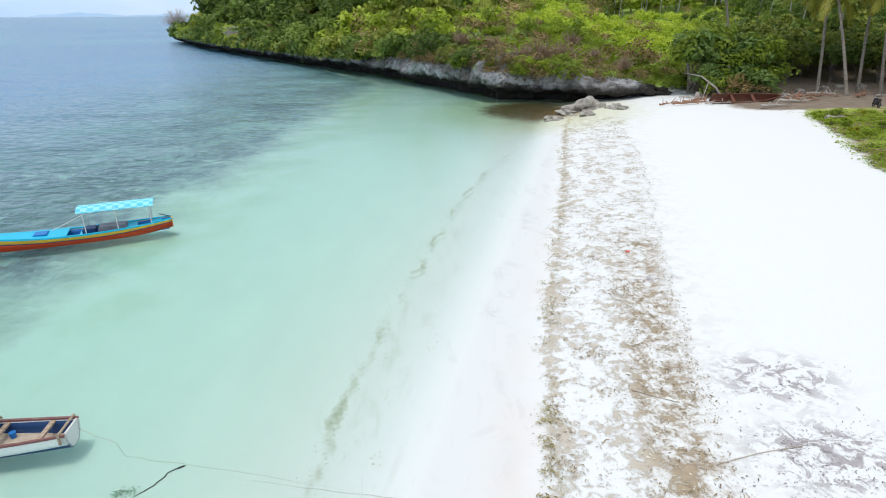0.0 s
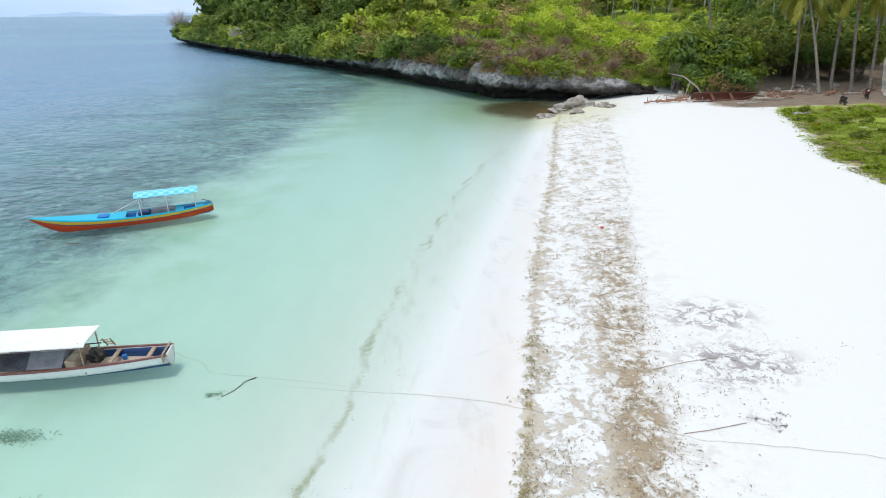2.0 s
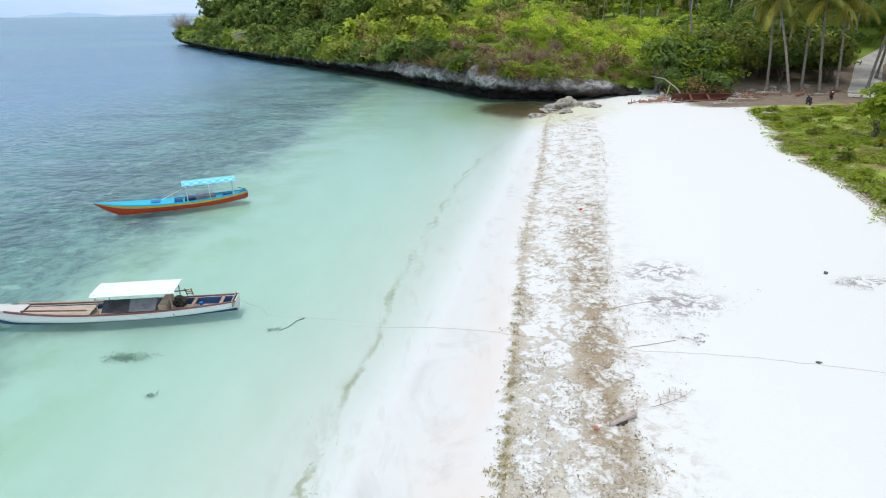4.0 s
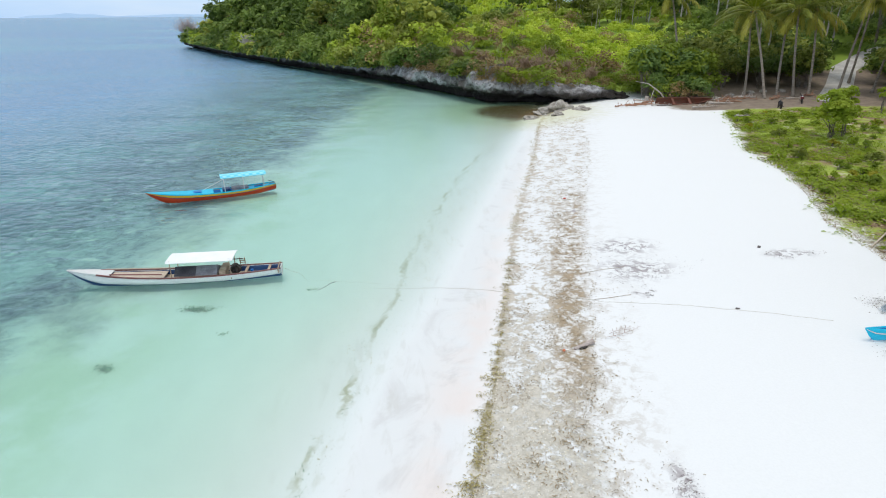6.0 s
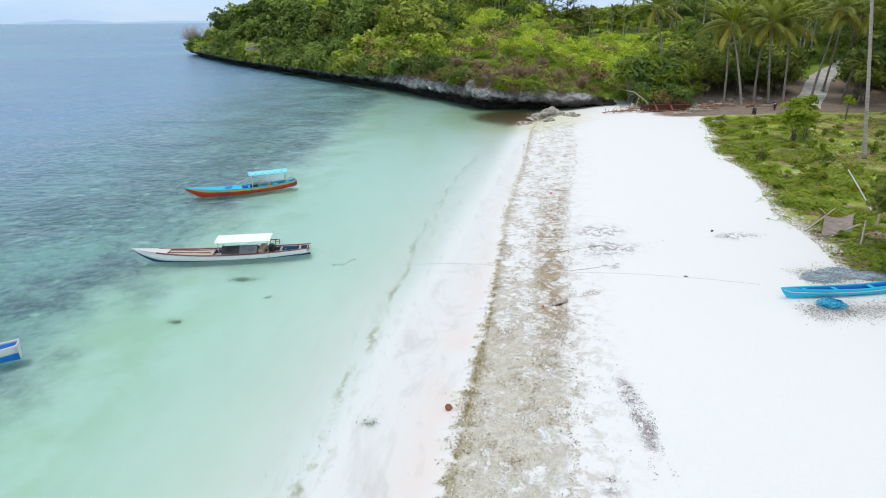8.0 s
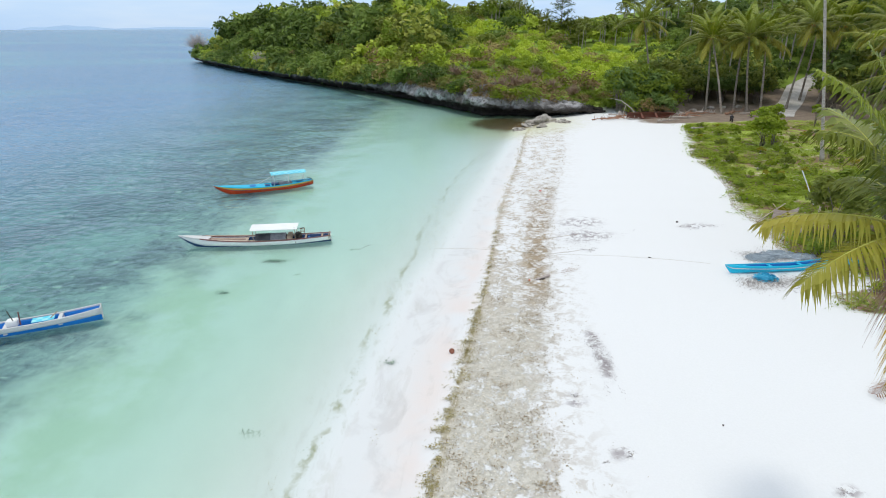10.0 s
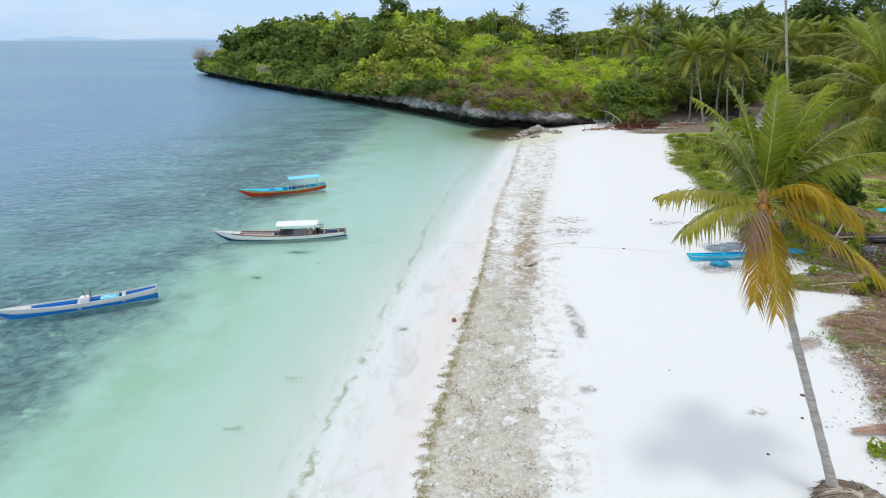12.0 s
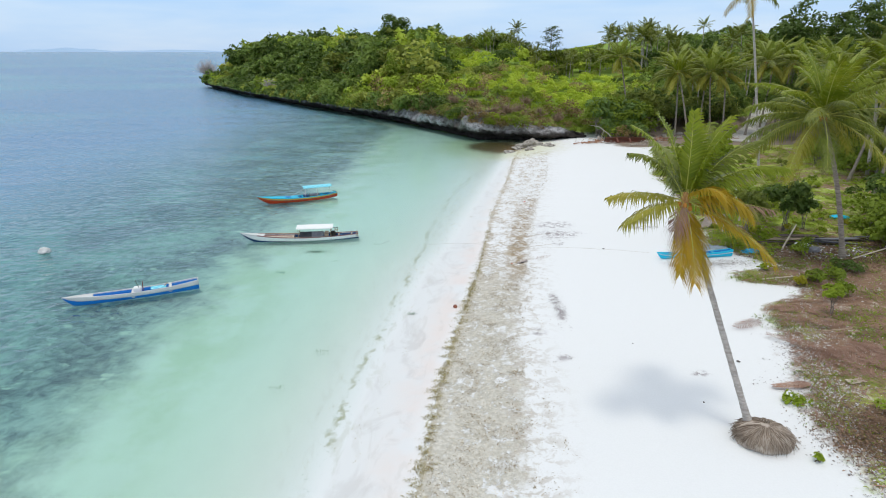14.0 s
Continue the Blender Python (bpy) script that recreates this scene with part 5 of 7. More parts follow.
def motorbike(m, label, paint):
    ob = thing("motorbike", m, label, "motorbike", "parked motorbikes")
    for x in (-0.62, 0.62):
        w = part("wheel", join(ring(x, 0.3, 0.2, 0.02), tube([(x, -0.06, 0.3), (x, 0.06, 0.3)], 0.06, 8), *[tube([(x, 0, 0.3), (x + 0.2 * math.cos(a), 0, 0.3 + 0.2 * math.sin(a))], 0.012, 4) for a in (0.3, 1.56, 2.8, 4.1, 5.3)]), M["iron"], ob)
        part("tyre", ring(x, 0.3, 0.26, 0.05), M["rubber"], w, "black tyre", True)
    part("body", moved(blob(random, 0.42, 0.14, 0.16, 0.15, 2, 1.0), pose(0.05, 0, 0.5, 0, -12)), paint, ob, "", True)
    part("fairing", moved(blob(random, 0.16, 0.2, 0.26, 0.1, 2, 2.0), pose(0.46, 0, 0.66, 0, -18)), paint, ob, "", True)
    part("tail", moved(blob(random, 0.3, 0.12, 0.1, 0.1, 2, 3.0), pose(-0.5, 0, 0.68, 0, 10)), paint, ob, "", True)
    part("seat", moved(blob(random, 0.42, 0.14, 0.07, 0.05, 2, 4.0), pose(-0.25, 0, 0.78, 0, 5)), M["rubber"], ob, "black seat", True)
    part("engine", box(0.3, 0.24, 0.22, 0.02, 0, 0.34, 0.04), M["iron"], ob)
    part("fork", join(tube([(0.62, -0.07, 0.3), (0.45, -0.07, 0.95)], 0.022, 6), tube([(0.62, 0.07, 0.3), (0.45, 0.07, 0.95)], 0.022, 6)), M["iron"], ob)
    part("handlebar", tube([(0.32, -0.32, 1.0), (0.43, -0.1, 0.96), (0.43, 0.1, 0.96), (0.32, 0.32, 1.0)], 0.018, 6), M["rubber"], ob)
    part("headlight", moved(blob(random, 0.06, 0.1, 0.07, 0.0, 2), Matrix.Translation((0.6, 0, 0.84))), M["canvas"], ob, "", True)
    for y in (-0.2, 0.2):
        part("mirror", join(tube([(0.4, y, 0.97), (0.38, y * 1.3, 1.15)], 0.008, 4), moved(blob(random, 0.02, 0.06, 0.04, 0, 1), Matrix.Translation((0.38, y * 1.3, 1.17)))), M["rubber"], ob)
    part("exhaust", tube([(0.0, -0.16, 0.25), (-0.7, -0.18, 0.34)], [0.03, 0.05], 8), M["iron"], ob)
    part("stand", tube([(0, 0.1, 0.3), (-0.05, 0.26, 0.0)], 0.015, 5), M["iron"], ob)


motorbike(pose(37.1, 53.3, gz(37.1, 53.3), 5, 0, 76) @ Matrix.Scale(0.92, 4), "black parked motorbike with a white front on the sandy track", plain("black_plastic", (0.02, 0.02, 0.025), (0.06, 0.05, 0.06), 3, 0.3))
motorbike(pose(40.9, 55.8, gz(40.9, 55.8), 5, 0, 245), "dark red parked motorbike under the palms", plain("red_plastic", (0.10, 0.012, 0.012), (0.2, 0.03, 0.03), 3, 0.3))

# ---- root ball of the leaning palm ----


def root_ball():
    """A mound of matted roots, with strands that run down its sides."""
    rng_ = random.Random(9)
    mound = blob(rng_, 1.28, 1.16, 0.66, 0.14, 4, 5.0, 1.8)
    strands = []
    for i in range(900):
        a = rng_.uniform(0, 2 * math.pi)
        e0, e1 = rng_.uniform(0.5, 1.45), rng_.uniform(-0.15, 0.4)
        twist = rng_.uniform(-0.25, 0.25)
        far_ = 1.0 + (0.22 * rng_.random() if rng_.random() < 0.25 else 0.05 * rng_.random())
        pts = []
        for k in range(4):
            e = e0 + (e1 - e0) * k / 3
            aa = a + twist * k / 3
            q = 1.02 + (far_ - 1.0) * (k / 3) ** 2 + 0.03 * rng_.random()
            pts.append((1.28 * q * math.cos(e) * math.cos(aa), 1.16 * q * math.cos(e) * math.sin(aa), 0.68 * q * math.sin(e)))
        strands.append(tube(pts, [0.012, 0.017, 0.014, 0.006], 3, False))
    return join(mound, *strands)



# ---- scattered blades and small leaves ----


def strewn(name, places, size, mat, label, category, rise=0.35, seed=1, slim=0.28, group="", kind="stuff", hump=0.0):
    """Many small curled strips lying about at the places given as rows of x, y, z and a scale."""
    r = np.random.default_rng(seed)
    pl = np.asarray(places, float)
    n = len(pl)
    a = r.uniform(0, 2 * math.pi, n)
    ln = size * pl[:, 3] * r.uniform(0.5, 1.3, n)
    tilt = r.uniform(0.0, rise, n)
    u = np.stack([np.cos(a) * np.cos(tilt), np.sin(a) * np.cos(tilt), np.sin(tilt)], 1) * ln[:, None]
    w = np.stack([-np.sin(a), np.cos(a), r.uniform(-0.5, 0.5, n)], 1) * (ln * slim)[:, None]
    c = pl[:, :3] + np.array([0, 0, 0.012])
    c[:, 2] += hump * pl[:, 3] * r.random(n)
    top = np.array([0, 0, 1.0]) * (ln * 0.16)[:, None]
    verts = np.stack([c - u * 0.5 - w * 0.3, c - u * 0.5 + w * 0.3, c + w * 0.5 + top, c - w * 0.5 + top, c + u * 0.5 + w * 0.2, c + u * 0.5 - w * 0.2], 1).reshape(-1, 3)
    i = np.arange(n)[:, None] * 6
    faces = np.concatenate([i + np.array([[0, 3, 2, 1]]), i + np.array([[3, 5, 4, 2]])], 0)
    me_ = quick_mesh(name, verts, faces, mat, smooth=False)
    return tagged(new(name, me_), label, category, group, kind)


def on_ground(xy, scale):
    xy = np.asarray(xy)
    return np.stack([xy[:, 0], xy[:, 1], ground_z(xy[:, 0], xy[:, 1]), scale], 1)


def mottled(name, cols, scale=1.5, rough=0.85):
    """One material for a heap of bits, each bit with a shade of its own."""
    n = Nodes(name, rough)
    f = n.island()
    col = n.mix(n.ease(f, 0.1, 0.5), cols[0], cols[1])
    col = n.mix(n.ease(f, 0.55, 0.95), col, cols[2])
    col = n.mix(n.ease(n.noise(scale, 4), 0.45, 0.65, 0.0, 0.5), col, cols[0])
    return n.color(col)


M["yellow_leaf"] = foliage("yellow_leaf", (0.45, 0.42, 0.03), (0.62, 0.55, 0.06), (0.5, 0.48, 0.05))
M["grey_pole"] = plain("silvered_wood", (0.42, 0.44, 0.44), (0.60, 0.62, 0.62), 4, 0.7, grain=(1, 1, 6))
M["wrack"] = mottled("dried_sea_grass", ((0.24, 0.18, 0.10), (0.40, 0.32, 0.205), (0.55, 0.47, 0.35)))
M["wrack_green"] = mottled("olive_sea_grass", ((0.23, 0.19, 0.07), (0.40, 0.345, 0.15), (0.57, 0.51, 0.29)))
M["dark_weed"] = mottled("dark_seaweed", ((0.17, 0.14, 0.14), (0.30, 0.26, 0.25), (0.46, 0.42, 0.40)))
M["sea_weed"] = mottled("underwater_weed", ((0.24, 0.32, 0.25), (0.36, 0.44, 0.35), (0.48, 0.55, 0.45)))
M["leaf_heap"] = mottled("rotting_leaves", ((0.10, 0.06, 0.035), (0.19, 0.115, 0.065), (0.33, 0.22, 0.14)))
M["root_mat"] = mottled("matted_roots", ((0.19, 0.14, 0.10), (0.36, 0.29, 0.23), (0.52, 0.45, 0.38)), 2.5, 0.95)
part("root_ball", moved(root_ball(), Matrix.Translation((0.22, -0.42, -0.05)) @ Matrix.Scale(0.80, 4)), M["root_mat"], lean_palm, "grey-brown mound of matted roots", True)
M["rubble"] = mottled("coral_rubble", ((0.52, 0.46, 0.36), (0.70, 0.65, 0.53), (0.80, 0.77, 0.70)))
M["litter"] = mottled("beach_litter", ((0.25, 0.22, 0.20), (0.50, 0.48, 0.46), (0.72, 0.71, 0.70)))
r = np.random.default_rng(21)

# tufts along the seaward edge of the wrack, in small tongues
ty = np.where(r.random(1300) < 0.72, r.uniform(-40, 0, 1300), r.uniform(0, 50, 1300))
tx = np.interp(ty, LEFT_Y, LEFT_X) + r.normal(0.12, 0.17, 1300) - 0.2 * (np.sin(ty * 2.3) * np.sin(ty * 0.9 + 1) > 0.35)
broken = np.array([noise.noise(Vector((x * 1.5, y * 1.9, 17.0))) + 0.5 * noise.noise(Vector((0.0, y * 0.35, 19.0))) for x, y in zip(tx, ty)]) > -0.08
tx, ty = tx[broken], ty[broken]
xy = np.repeat(np.stack([tx, ty], 1), 11, 0) + r.normal(0, 0.085, (len(tx) * 11, 2)) * np.array([1.5, 0.7])
tongues = []
at_y = -34.0
while at_y < 12:
    reach = r.uniform(0.05, 0.6) * (1.0 if at_y < 2 else 0.5)
    c_ = 46
    along = r.random(c_)
    px = np.interp(at_y, LEFT_Y, LEFT_X) + 0.14 - along * reach + r.normal(0, 0.05, c_)
    tongues.append(np.stack([px, at_y + r.normal(0, 0.11, c_) * (1.2 - 0.7 * along)], 1))
    at_y += r.uniform(0.3, 0.85)
xy = np.concatenate([xy] + tongues)
strewn("wrack_edge", on_ground(xy, r.uniform(0.6, 1.3, len(xy))), 0.07, M["wrack_green"], "olive tufts of sea grass along the wrack edge", "seaweed", seed=2, hump=0.05)

# the body of the wrack band: clumps of dried sea grass and rubble
n_ = 6000
wy_ = r.uniform(-40, 51, n_)
u_ = r.random(n_)
wx_ = np.interp(wy_, LEFT_Y, LEFT_X) * (1 - u_) + np.interp(wy_, RIGHT_Y, RIGHT_X) * u_
patchy = np.array([noise.noise(Vector((x * 0.9, y * 0.6, 2.0))) + 0.6 * noise.noise(Vector((x * 2.3, y * 2.0, 7.0))) for x, y in zip(wx_, wy_)])
dark_run = (u_ > 0.62) & (wy_ > -1) & (wy_ < 24)
keep = (patchy > np.where(wy_ > 5, 0.2, 0.05)) | (dark_run & (patchy > -0.28))
wx_, wy_ = wx_[keep], wy_[keep]
xy = np.repeat(np.stack([wx_, wy_], 1), 8, 0) + r.normal(0, 0.15, (len(wx_) * 8, 2))
strewn("wrack_band", on_ground(xy, r.uniform(0.5, 1.3, len(xy))), 0.075, M["wrack"], "brown dried sea grass strewn in a band along the beach", "seaweed", seed=3, hump=0.03)
n_ = 17000
by = np.where(r.random(n_) < 0.6, r.uniform(-36, 2, n_), r.uniform(-40, 40, n_))
bu = np.clip(r.normal(0.48, 0.3, n_), 0.06, 1.15)
bx = np.interp(by, LEFT_Y, LEFT_X) * (1 - bu) + np.interp(by, RIGHT_Y, RIGHT_X) * bu
strewn("coral_rubble", on_ground(np.stack([bx, by], 1), r.uniform(0.5, 1.4, n_)), 0.045, M["rubble"], "pale broken coral and shell bits in the wrack", "rubble", seed=4, slim=0.7)

# thin line of debris at the landward edge
ey = r.uniform(-12, 40, 1500)
ex = np.interp(ey, RIGHT_Y, RIGHT_X) + 0.12 * np.sin(ey * 1.7) + r.normal(0.12, 0.07, 1500)
strewn("tide_line", on_ground(np.stack([ex, ey], 1), r.uniform(0.5, 1.2, 1500)), 0.07, M["wrack"], "thin line of brown debris on the sand", "seaweed", seed=5)
n_ = 2600
sy_ = r.uniform(-22, 8, n_)
sx_ = np.interp(sy_, RIGHT_Y, RIGHT_X) + np.abs(r.normal(0.2, 0.75, n_))
pick = np.array([noise.noise(Vector((x * 1.1, y * 0.8, 12.0))) for x, y in zip(sx_, sy_)]) > 0.08
strewn("loose_wrack", on_ground(np.stack([sx_, sy_], 1)[pick], r.uniform(0.5, 1.2, int(pick.sum()))), 0.07, M["wrack"], "loose dried sea grass on white sand", "seaweed", seed=6)

# ---- patches of dark seaweed on the dry sand ----


def weed_patch(cx, cy, rx, ry, count, seed, turn=0.0, size=0.07, mat="dark_weed", label="thin patch of dark dried seaweed on white sand"):
    count = int(count * 0.36)
    q = np.random.default_rng(seed)
    core = q.normal(0, 0.5, (max(8, count // 12), 2))
    p_ = core[q.integers(0, len(core), count)] + q.normal(0, 0.12, (count, 2)) * np.array([1.2, 0.9])
    c_, s_ = math.cos(radians(turn)), math.sin(radians(turn))
    px, py = p_[:, 0] * rx, p_[:, 1] * ry
    xy_ = np.stack([cx + px * c_ - py * s_, cy + px * s_ + py * c_], 1)
    strewn("seaweed_patch", on_ground(xy_, q.uniform(0.5, 1.3, count)), size, M[mat], label, "seaweed", seed=seed, group="seaweed patches", kind="stuff", rise=0.25)


weed_patch(8.05, 7.3, 0.6, 0.4, 260, 31)
weed_patch(8.5, 9.8, 2.3, 1.6, 1800, 32, size=0.055)
weed_patch(8.7, 12.6, 2.0, 1.5, 240, 33)
weed_patch(7.6, 18.8, 1.3, 0.5, 110, 34)
weed_patch(16.1, 11.1, 1.4, 0.6, 420, 35)
weed_patch(6.0, -4.5, 0.42, 2.3, 2600, 36, size=0.05)
weed_patch(5.35, -10.5, 0.45, 0.4, 150, 37)
weed_patch(4.4, -7.6, 0.5, 0.4, 90, 38)
weed_patch(13.6, -12.9, 0.6, 0.3, 60, 39)
weed_patch(11.2, -12.2, 0.5, 0.2, 60, 40)
weed_patch(20.4, 6.2, 1.2, 0.9, 160, 41, label="grey drift weed near the beached canoe")

# ---- weed on the shallow sea bed ----
line_y = r.uniform(-19, 34, 700)
line_x = np.interp(line_y, [q[1] for q in SQUIG], [q[0] for q in SQUIG])
wob = np.array([0.45 * noise.noise(Vector((0, y * 0.5, 3))) + 0.25 * noise.noise(Vector((0, y * 1.7, 8))) for y in line_y])
strong = np.array([noise.noise(Vector((5, y * 0.32, 1))) for y in line_y])
pick = strong + r.normal(0, 0.2, len(line_y)) > 0.0
xy = np.stack([line_x + wob + r.normal(0, 0.16, len(line_y)), line_y], 1)[pick]
strewn("weed_line", on_ground(xy, r.uniform(0.5, 1.2, len(xy))), 0.085, M["sea_weed"], "dark green weed line on the shallow sea bed", "seaweed", seed=7, rise=0.15)
n_ = 50
cx_, cy_ = r.uniform(-4.5, 0.5, n_), r.uniform(-18, 30, n_)
cx_ = np.interp(cy_, WATER_Y, WATER_X) + r.normal(-1.3, 1.1, n_)
xy = np.repeat(np.stack([cx_, cy_], 1), 9, 0) + r.normal(0, 0.16, (n_ * 9, 2)) * np.array([0.7, 1.8])
strewn("weed_wisps", on_ground(xy, r.uniform(0.4, 1.0, len(xy))), 0.07, M["wrack_green"], "thin wisps of weed on wet sand", "seaweed", seed=8, rise=0.1)


def weed_clump(x, y, rx, ry, count, seed):
    q = np.random.default_rng(seed)
    p_ = q.normal(0, 0.5, (count, 2)) * np.array([rx, ry]) + np.array([x, y])
    strewn("weed_clump", on_ground(p_, q.uniform(0.6, 1.4, count)), 0.09, M["sea_weed"], "dark weed clump on the pale sea bed", "seaweed", seed=seed, rise=0.7, group="weed clumps", kind="stuff", hump=0.1)


weed_clump(-10.9, 7.5, 0.75, 0.28, 420, 51)
weed_clump(-12.4, 3.0, 0.4, 0.25, 160, 52)
weed_clump(-9.0, 5.4, 0.2, 0.15, 40, 53)
weed_clump(-7.1, -8.6, 0.5, 0.1, 70, 54)
weed_clump(-8.6, -12.0, 0.35, 0.12, 50, 55)
weed_clump(-2.6, -4.5, 0.3, 0.2, 70, 56)
weed_clump(-6.3, 9.3, 0.3, 0.2, 60, 57)

# ---- ropes, sticks and other bits on the beach ----


def cord(points, radius, mat, name, label, category="rope", lift=0.02, sides=5):
    pts = [(x, y, max(gz(x, y), z if z is not None else -9) + lift) for x, y, z in points]
    return single(name, tube(pts, radius, sides), mat, Matrix(), label, category, smooth=True)


def dense(points, n=8, sway=0.05):
    out = []
    for (ax, ay, az), (bx, by, bz) in zip(points, points[1:]):
        for k in range(n):
            t = k / n
            w = sway * noise.noise(Vector((ax + t * 3, ay + t * 5, 1)))
            out.append((ax + (bx - ax) * t + w, ay + (by - ay) * t + w, az + (bz - az) * t if az is not None and bz is not None else None))
    return out + [points[-1]]


cord(dense([(-7.95, 10.5, 0.25), (-6.9, 10.4, -0.1), (-4.1, 9.9, None), (-1.4, 9.2, None), (1.3, 8.5, None), (2.6, 8.0, None), (4.4, 7.4, None), (6.3, 6.7, None), (7.9, 6.4, None), (9.6, 6.1, None), (11.4, 5.6, None), (14.3, 4.6, None)]), 0.005, M["rope"], "mooring_rope", "long thin mooring rope from boat across the sand")
cord([(6.0, 6.9, None), (6.6, 7.0, None), (7.6, 7.25, None)], 0.009, M["timber"], "stick", "thin brown stick on white sand", "stick")
cord([(6.1, 9.6, None), (7.1, 9.9, None), (8.1, 10.1, None)], 0.009, M["pale_timber"], "stick", "thin pale stick on white sand", "stick")
cord([(5.1, 12.2, None), (6.0, 11.7, None)], 0.009, M["timber"], "stick", "brown stick in the wrack", "stick")
cord(dense([(-6.05, 9.2, None), (-5.8, 9.5, None), (-5.6, 9.95, None), (-5.35, 10.1, None)], 4, 0.2), 0.014, M["iron"], "sunken_branch", "dark branch on the shallow sea bed", "branch")
single("coconut", blob(random, 0.115, 0.115, 0.12, 0.08, 3), plain("red_brown_husk", (0.20, 0.07, 0.045), (0.32, 0.13, 0.08), 6, 0.6), pose(-0.02, -3.95, gz(-0.02, -3.95) + 0.09), "round red-brown coconut on wet sand", "coconut", smooth=True)
single("plastic_float", blob(random, 0.06, 0.05, 0.045, 0.25, 2), plain("orange_plastic", (0.60, 0.16, 0.06), (0.70, 0.24, 0.12), 5, 0.5), pose(4.1, 3.0, gz(4.1, 3.0) + 0.08), "small orange plastic piece in the wrack", "litter", smooth=True)
single("plastic_float", blob(random, 0.10, 0.06, 0.05, 0.3, 2, 2.0), plain("red_plastic_bit", (0.62, 0.10, 0.08), (0.72, 0.2, 0.15), 5, 0.5), pose(7.25, 21.1, gz(7.25, 21.1) + 0.07), "small red plastic piece in the wrack", "litter", smooth=True)


for i, (x, y, k) in enumerate(((11.3, 5.75, 0.09), (15.1, 12.0, 0.13), (10.4, -14.5, 0.06), (13.4, -11.2, 0.10), (12.6, -12.6, 0.07), (9.0, -9.2, 0.05), (8.2, -20.3, 0.05))):
    k *= 0.55
    single("stone", blob(random, k * 1.5, k, k * 0.7, 0.7, 3, 20.0 + i, 1.8), M["dark_stone"], pose(x, y, gz(x, y) + k * 0.35, 0, 0, 50 * i), "small dark weathered stone on white sand", "stone", "stones on the sand", smooth=True)


def palm_butt():
    """The broad foot of a fallen palm leaf, with a dark tin beside it."""
    z = gz(4.8, 3.25)
    ob = thing("palm_leaf_base", pose(4.8, 3.25, z, 0, 0, 20) @ Matrix.Scale(0.6, 4), "dry grey palm leaf base on the wrack", "palm leaf")
    part("stalk", tube([(-0.55, 0, 0.05), (0.0, 0.02, 0.12), (0.5, 0.08, 0.2), (0.75, 0.1, 0.22)], [0.10, 0.11, 0.15, 0.17], 8), M["leaf_base"], ob, "", True)
    part("sheath", blob(random, 0.3, 0.2, 0.13, 0.5, 3, 1.0, 2.5), M["iron"], ob, "dark rotted end", True)


M["leaf_base"] = plain("dry_leaf_base", (0.36, 0.30, 0.27), (0.58, 0.50, 0.45), 4, 0.85, grain=(1, 5, 5))
palm_butt()


def fallen_frond(x, y, turn, length, seed, label="dry brown fallen palm frond", mat="frond_dead", leaf=0.5, pairs=26):
    q = random.Random(seed)
    f = join(*frond(q, length, 0.05, 0.12, pairs, leaf, q.uniform(-0.5, 0.5), 0.05, 0.032 if leaf > 0.3 else 0.012))
    v = [(a, b, max(0.02, c * 0.4 + 0.05 + 0.05 * noise.noise(Vector((a * 3, b * 3, seed))))) for a, b, c in f[0]]
    return single("fallen_frond", (v, f[1]), M[mat], pose(x, y, gz(x, y) + 0.03, 0, 0, turn), label, "palm leaf", "fallen fronds")


fallen_frond(5.9, 4.0, 38, 1.1, 1, "pale dry palm frond on white sand", leaf=0.3, pairs=5)
fallen_frond(5.7, 3.75, 16, 1.7, 2, "pale dry palm frond on white sand", leaf=0.28, pairs=6)
fallen_frond(15.8, -13.2, 195, 2.0, 3, "red-brown fallen palm frond on the sand", leaf=0.45, pairs=34)
heap = random.Random(12)
for cx, cy, many, spread in ((20.6, -5.8, 9, 1.5), (18.8, -9.6, 9, 0.8), (22.4, -8.6, 6, 1.3), (18.6, -12.8, 6, 1.3), (20.6, -12.0, 4, 1.2), (25.8, -1.6, 4, 1.4), (28.4, 2.6, 3, 1.2), (24.5, -6.0, 5, 1.5)):
    toward = heap.uniform(0, 360)
    for k in range(many):
        fallen_frond(cx + heap.gauss(0, spread), cy + heap.gauss(0, spread * 0.6), toward + heap.gauss(0, 50), heap.uniform(1.4, 3.0), heap.randrange(999), leaf=heap.uniform(0.55, 0.95), pairs=17)

# ---- fishing nets and litter by the canoe ----
M["net"] = mottled("blue_net", ((0.02, 0.30, 0.52), (0.05, 0.46, 0.68), (0.16, 0.58, 0.76)))
M["grey_net"] = mottled("grey_net", ((0.30, 0.36, 0.41), (0.45, 0.52, 0.57), (0.60, 0.66, 0.69)))


def net_heap(x, y, rx, ry, rz, mat, seed, label, loops=150):
    q = random.Random(seed)
    bits = [blob(q, rx * 0.7, ry * 0.7, rz * 0.7, 0.9, 3, seed, 2.6)]
    for i in range(loops):
        a, e = q.uniform(0, 6.28), q.uniform(0.0, 1.4)
        cx, cy, cz = rx * math.cos(e) * math.cos(a), ry * math.cos(e) * math.sin(a), rz * math.sin(e)
        t = q.uniform(0, 6.28)
        rr = q.uniform(0.1, 0.25)
        bits.append(tube([(cx + rr * math.cos(t + k), cy + rr * math.sin(t + k), max(0.0, cz + 0.05 * math.sin(k * 2))) for k in (0, 0.7, 1.4, 2.1, 2.8)], 0.014, 3, False))
    return single("fishing_net", join(*bits), M[mat], pose(x, y, gz(x, y) + 0.03), label, "fishing net", "heaped nets")


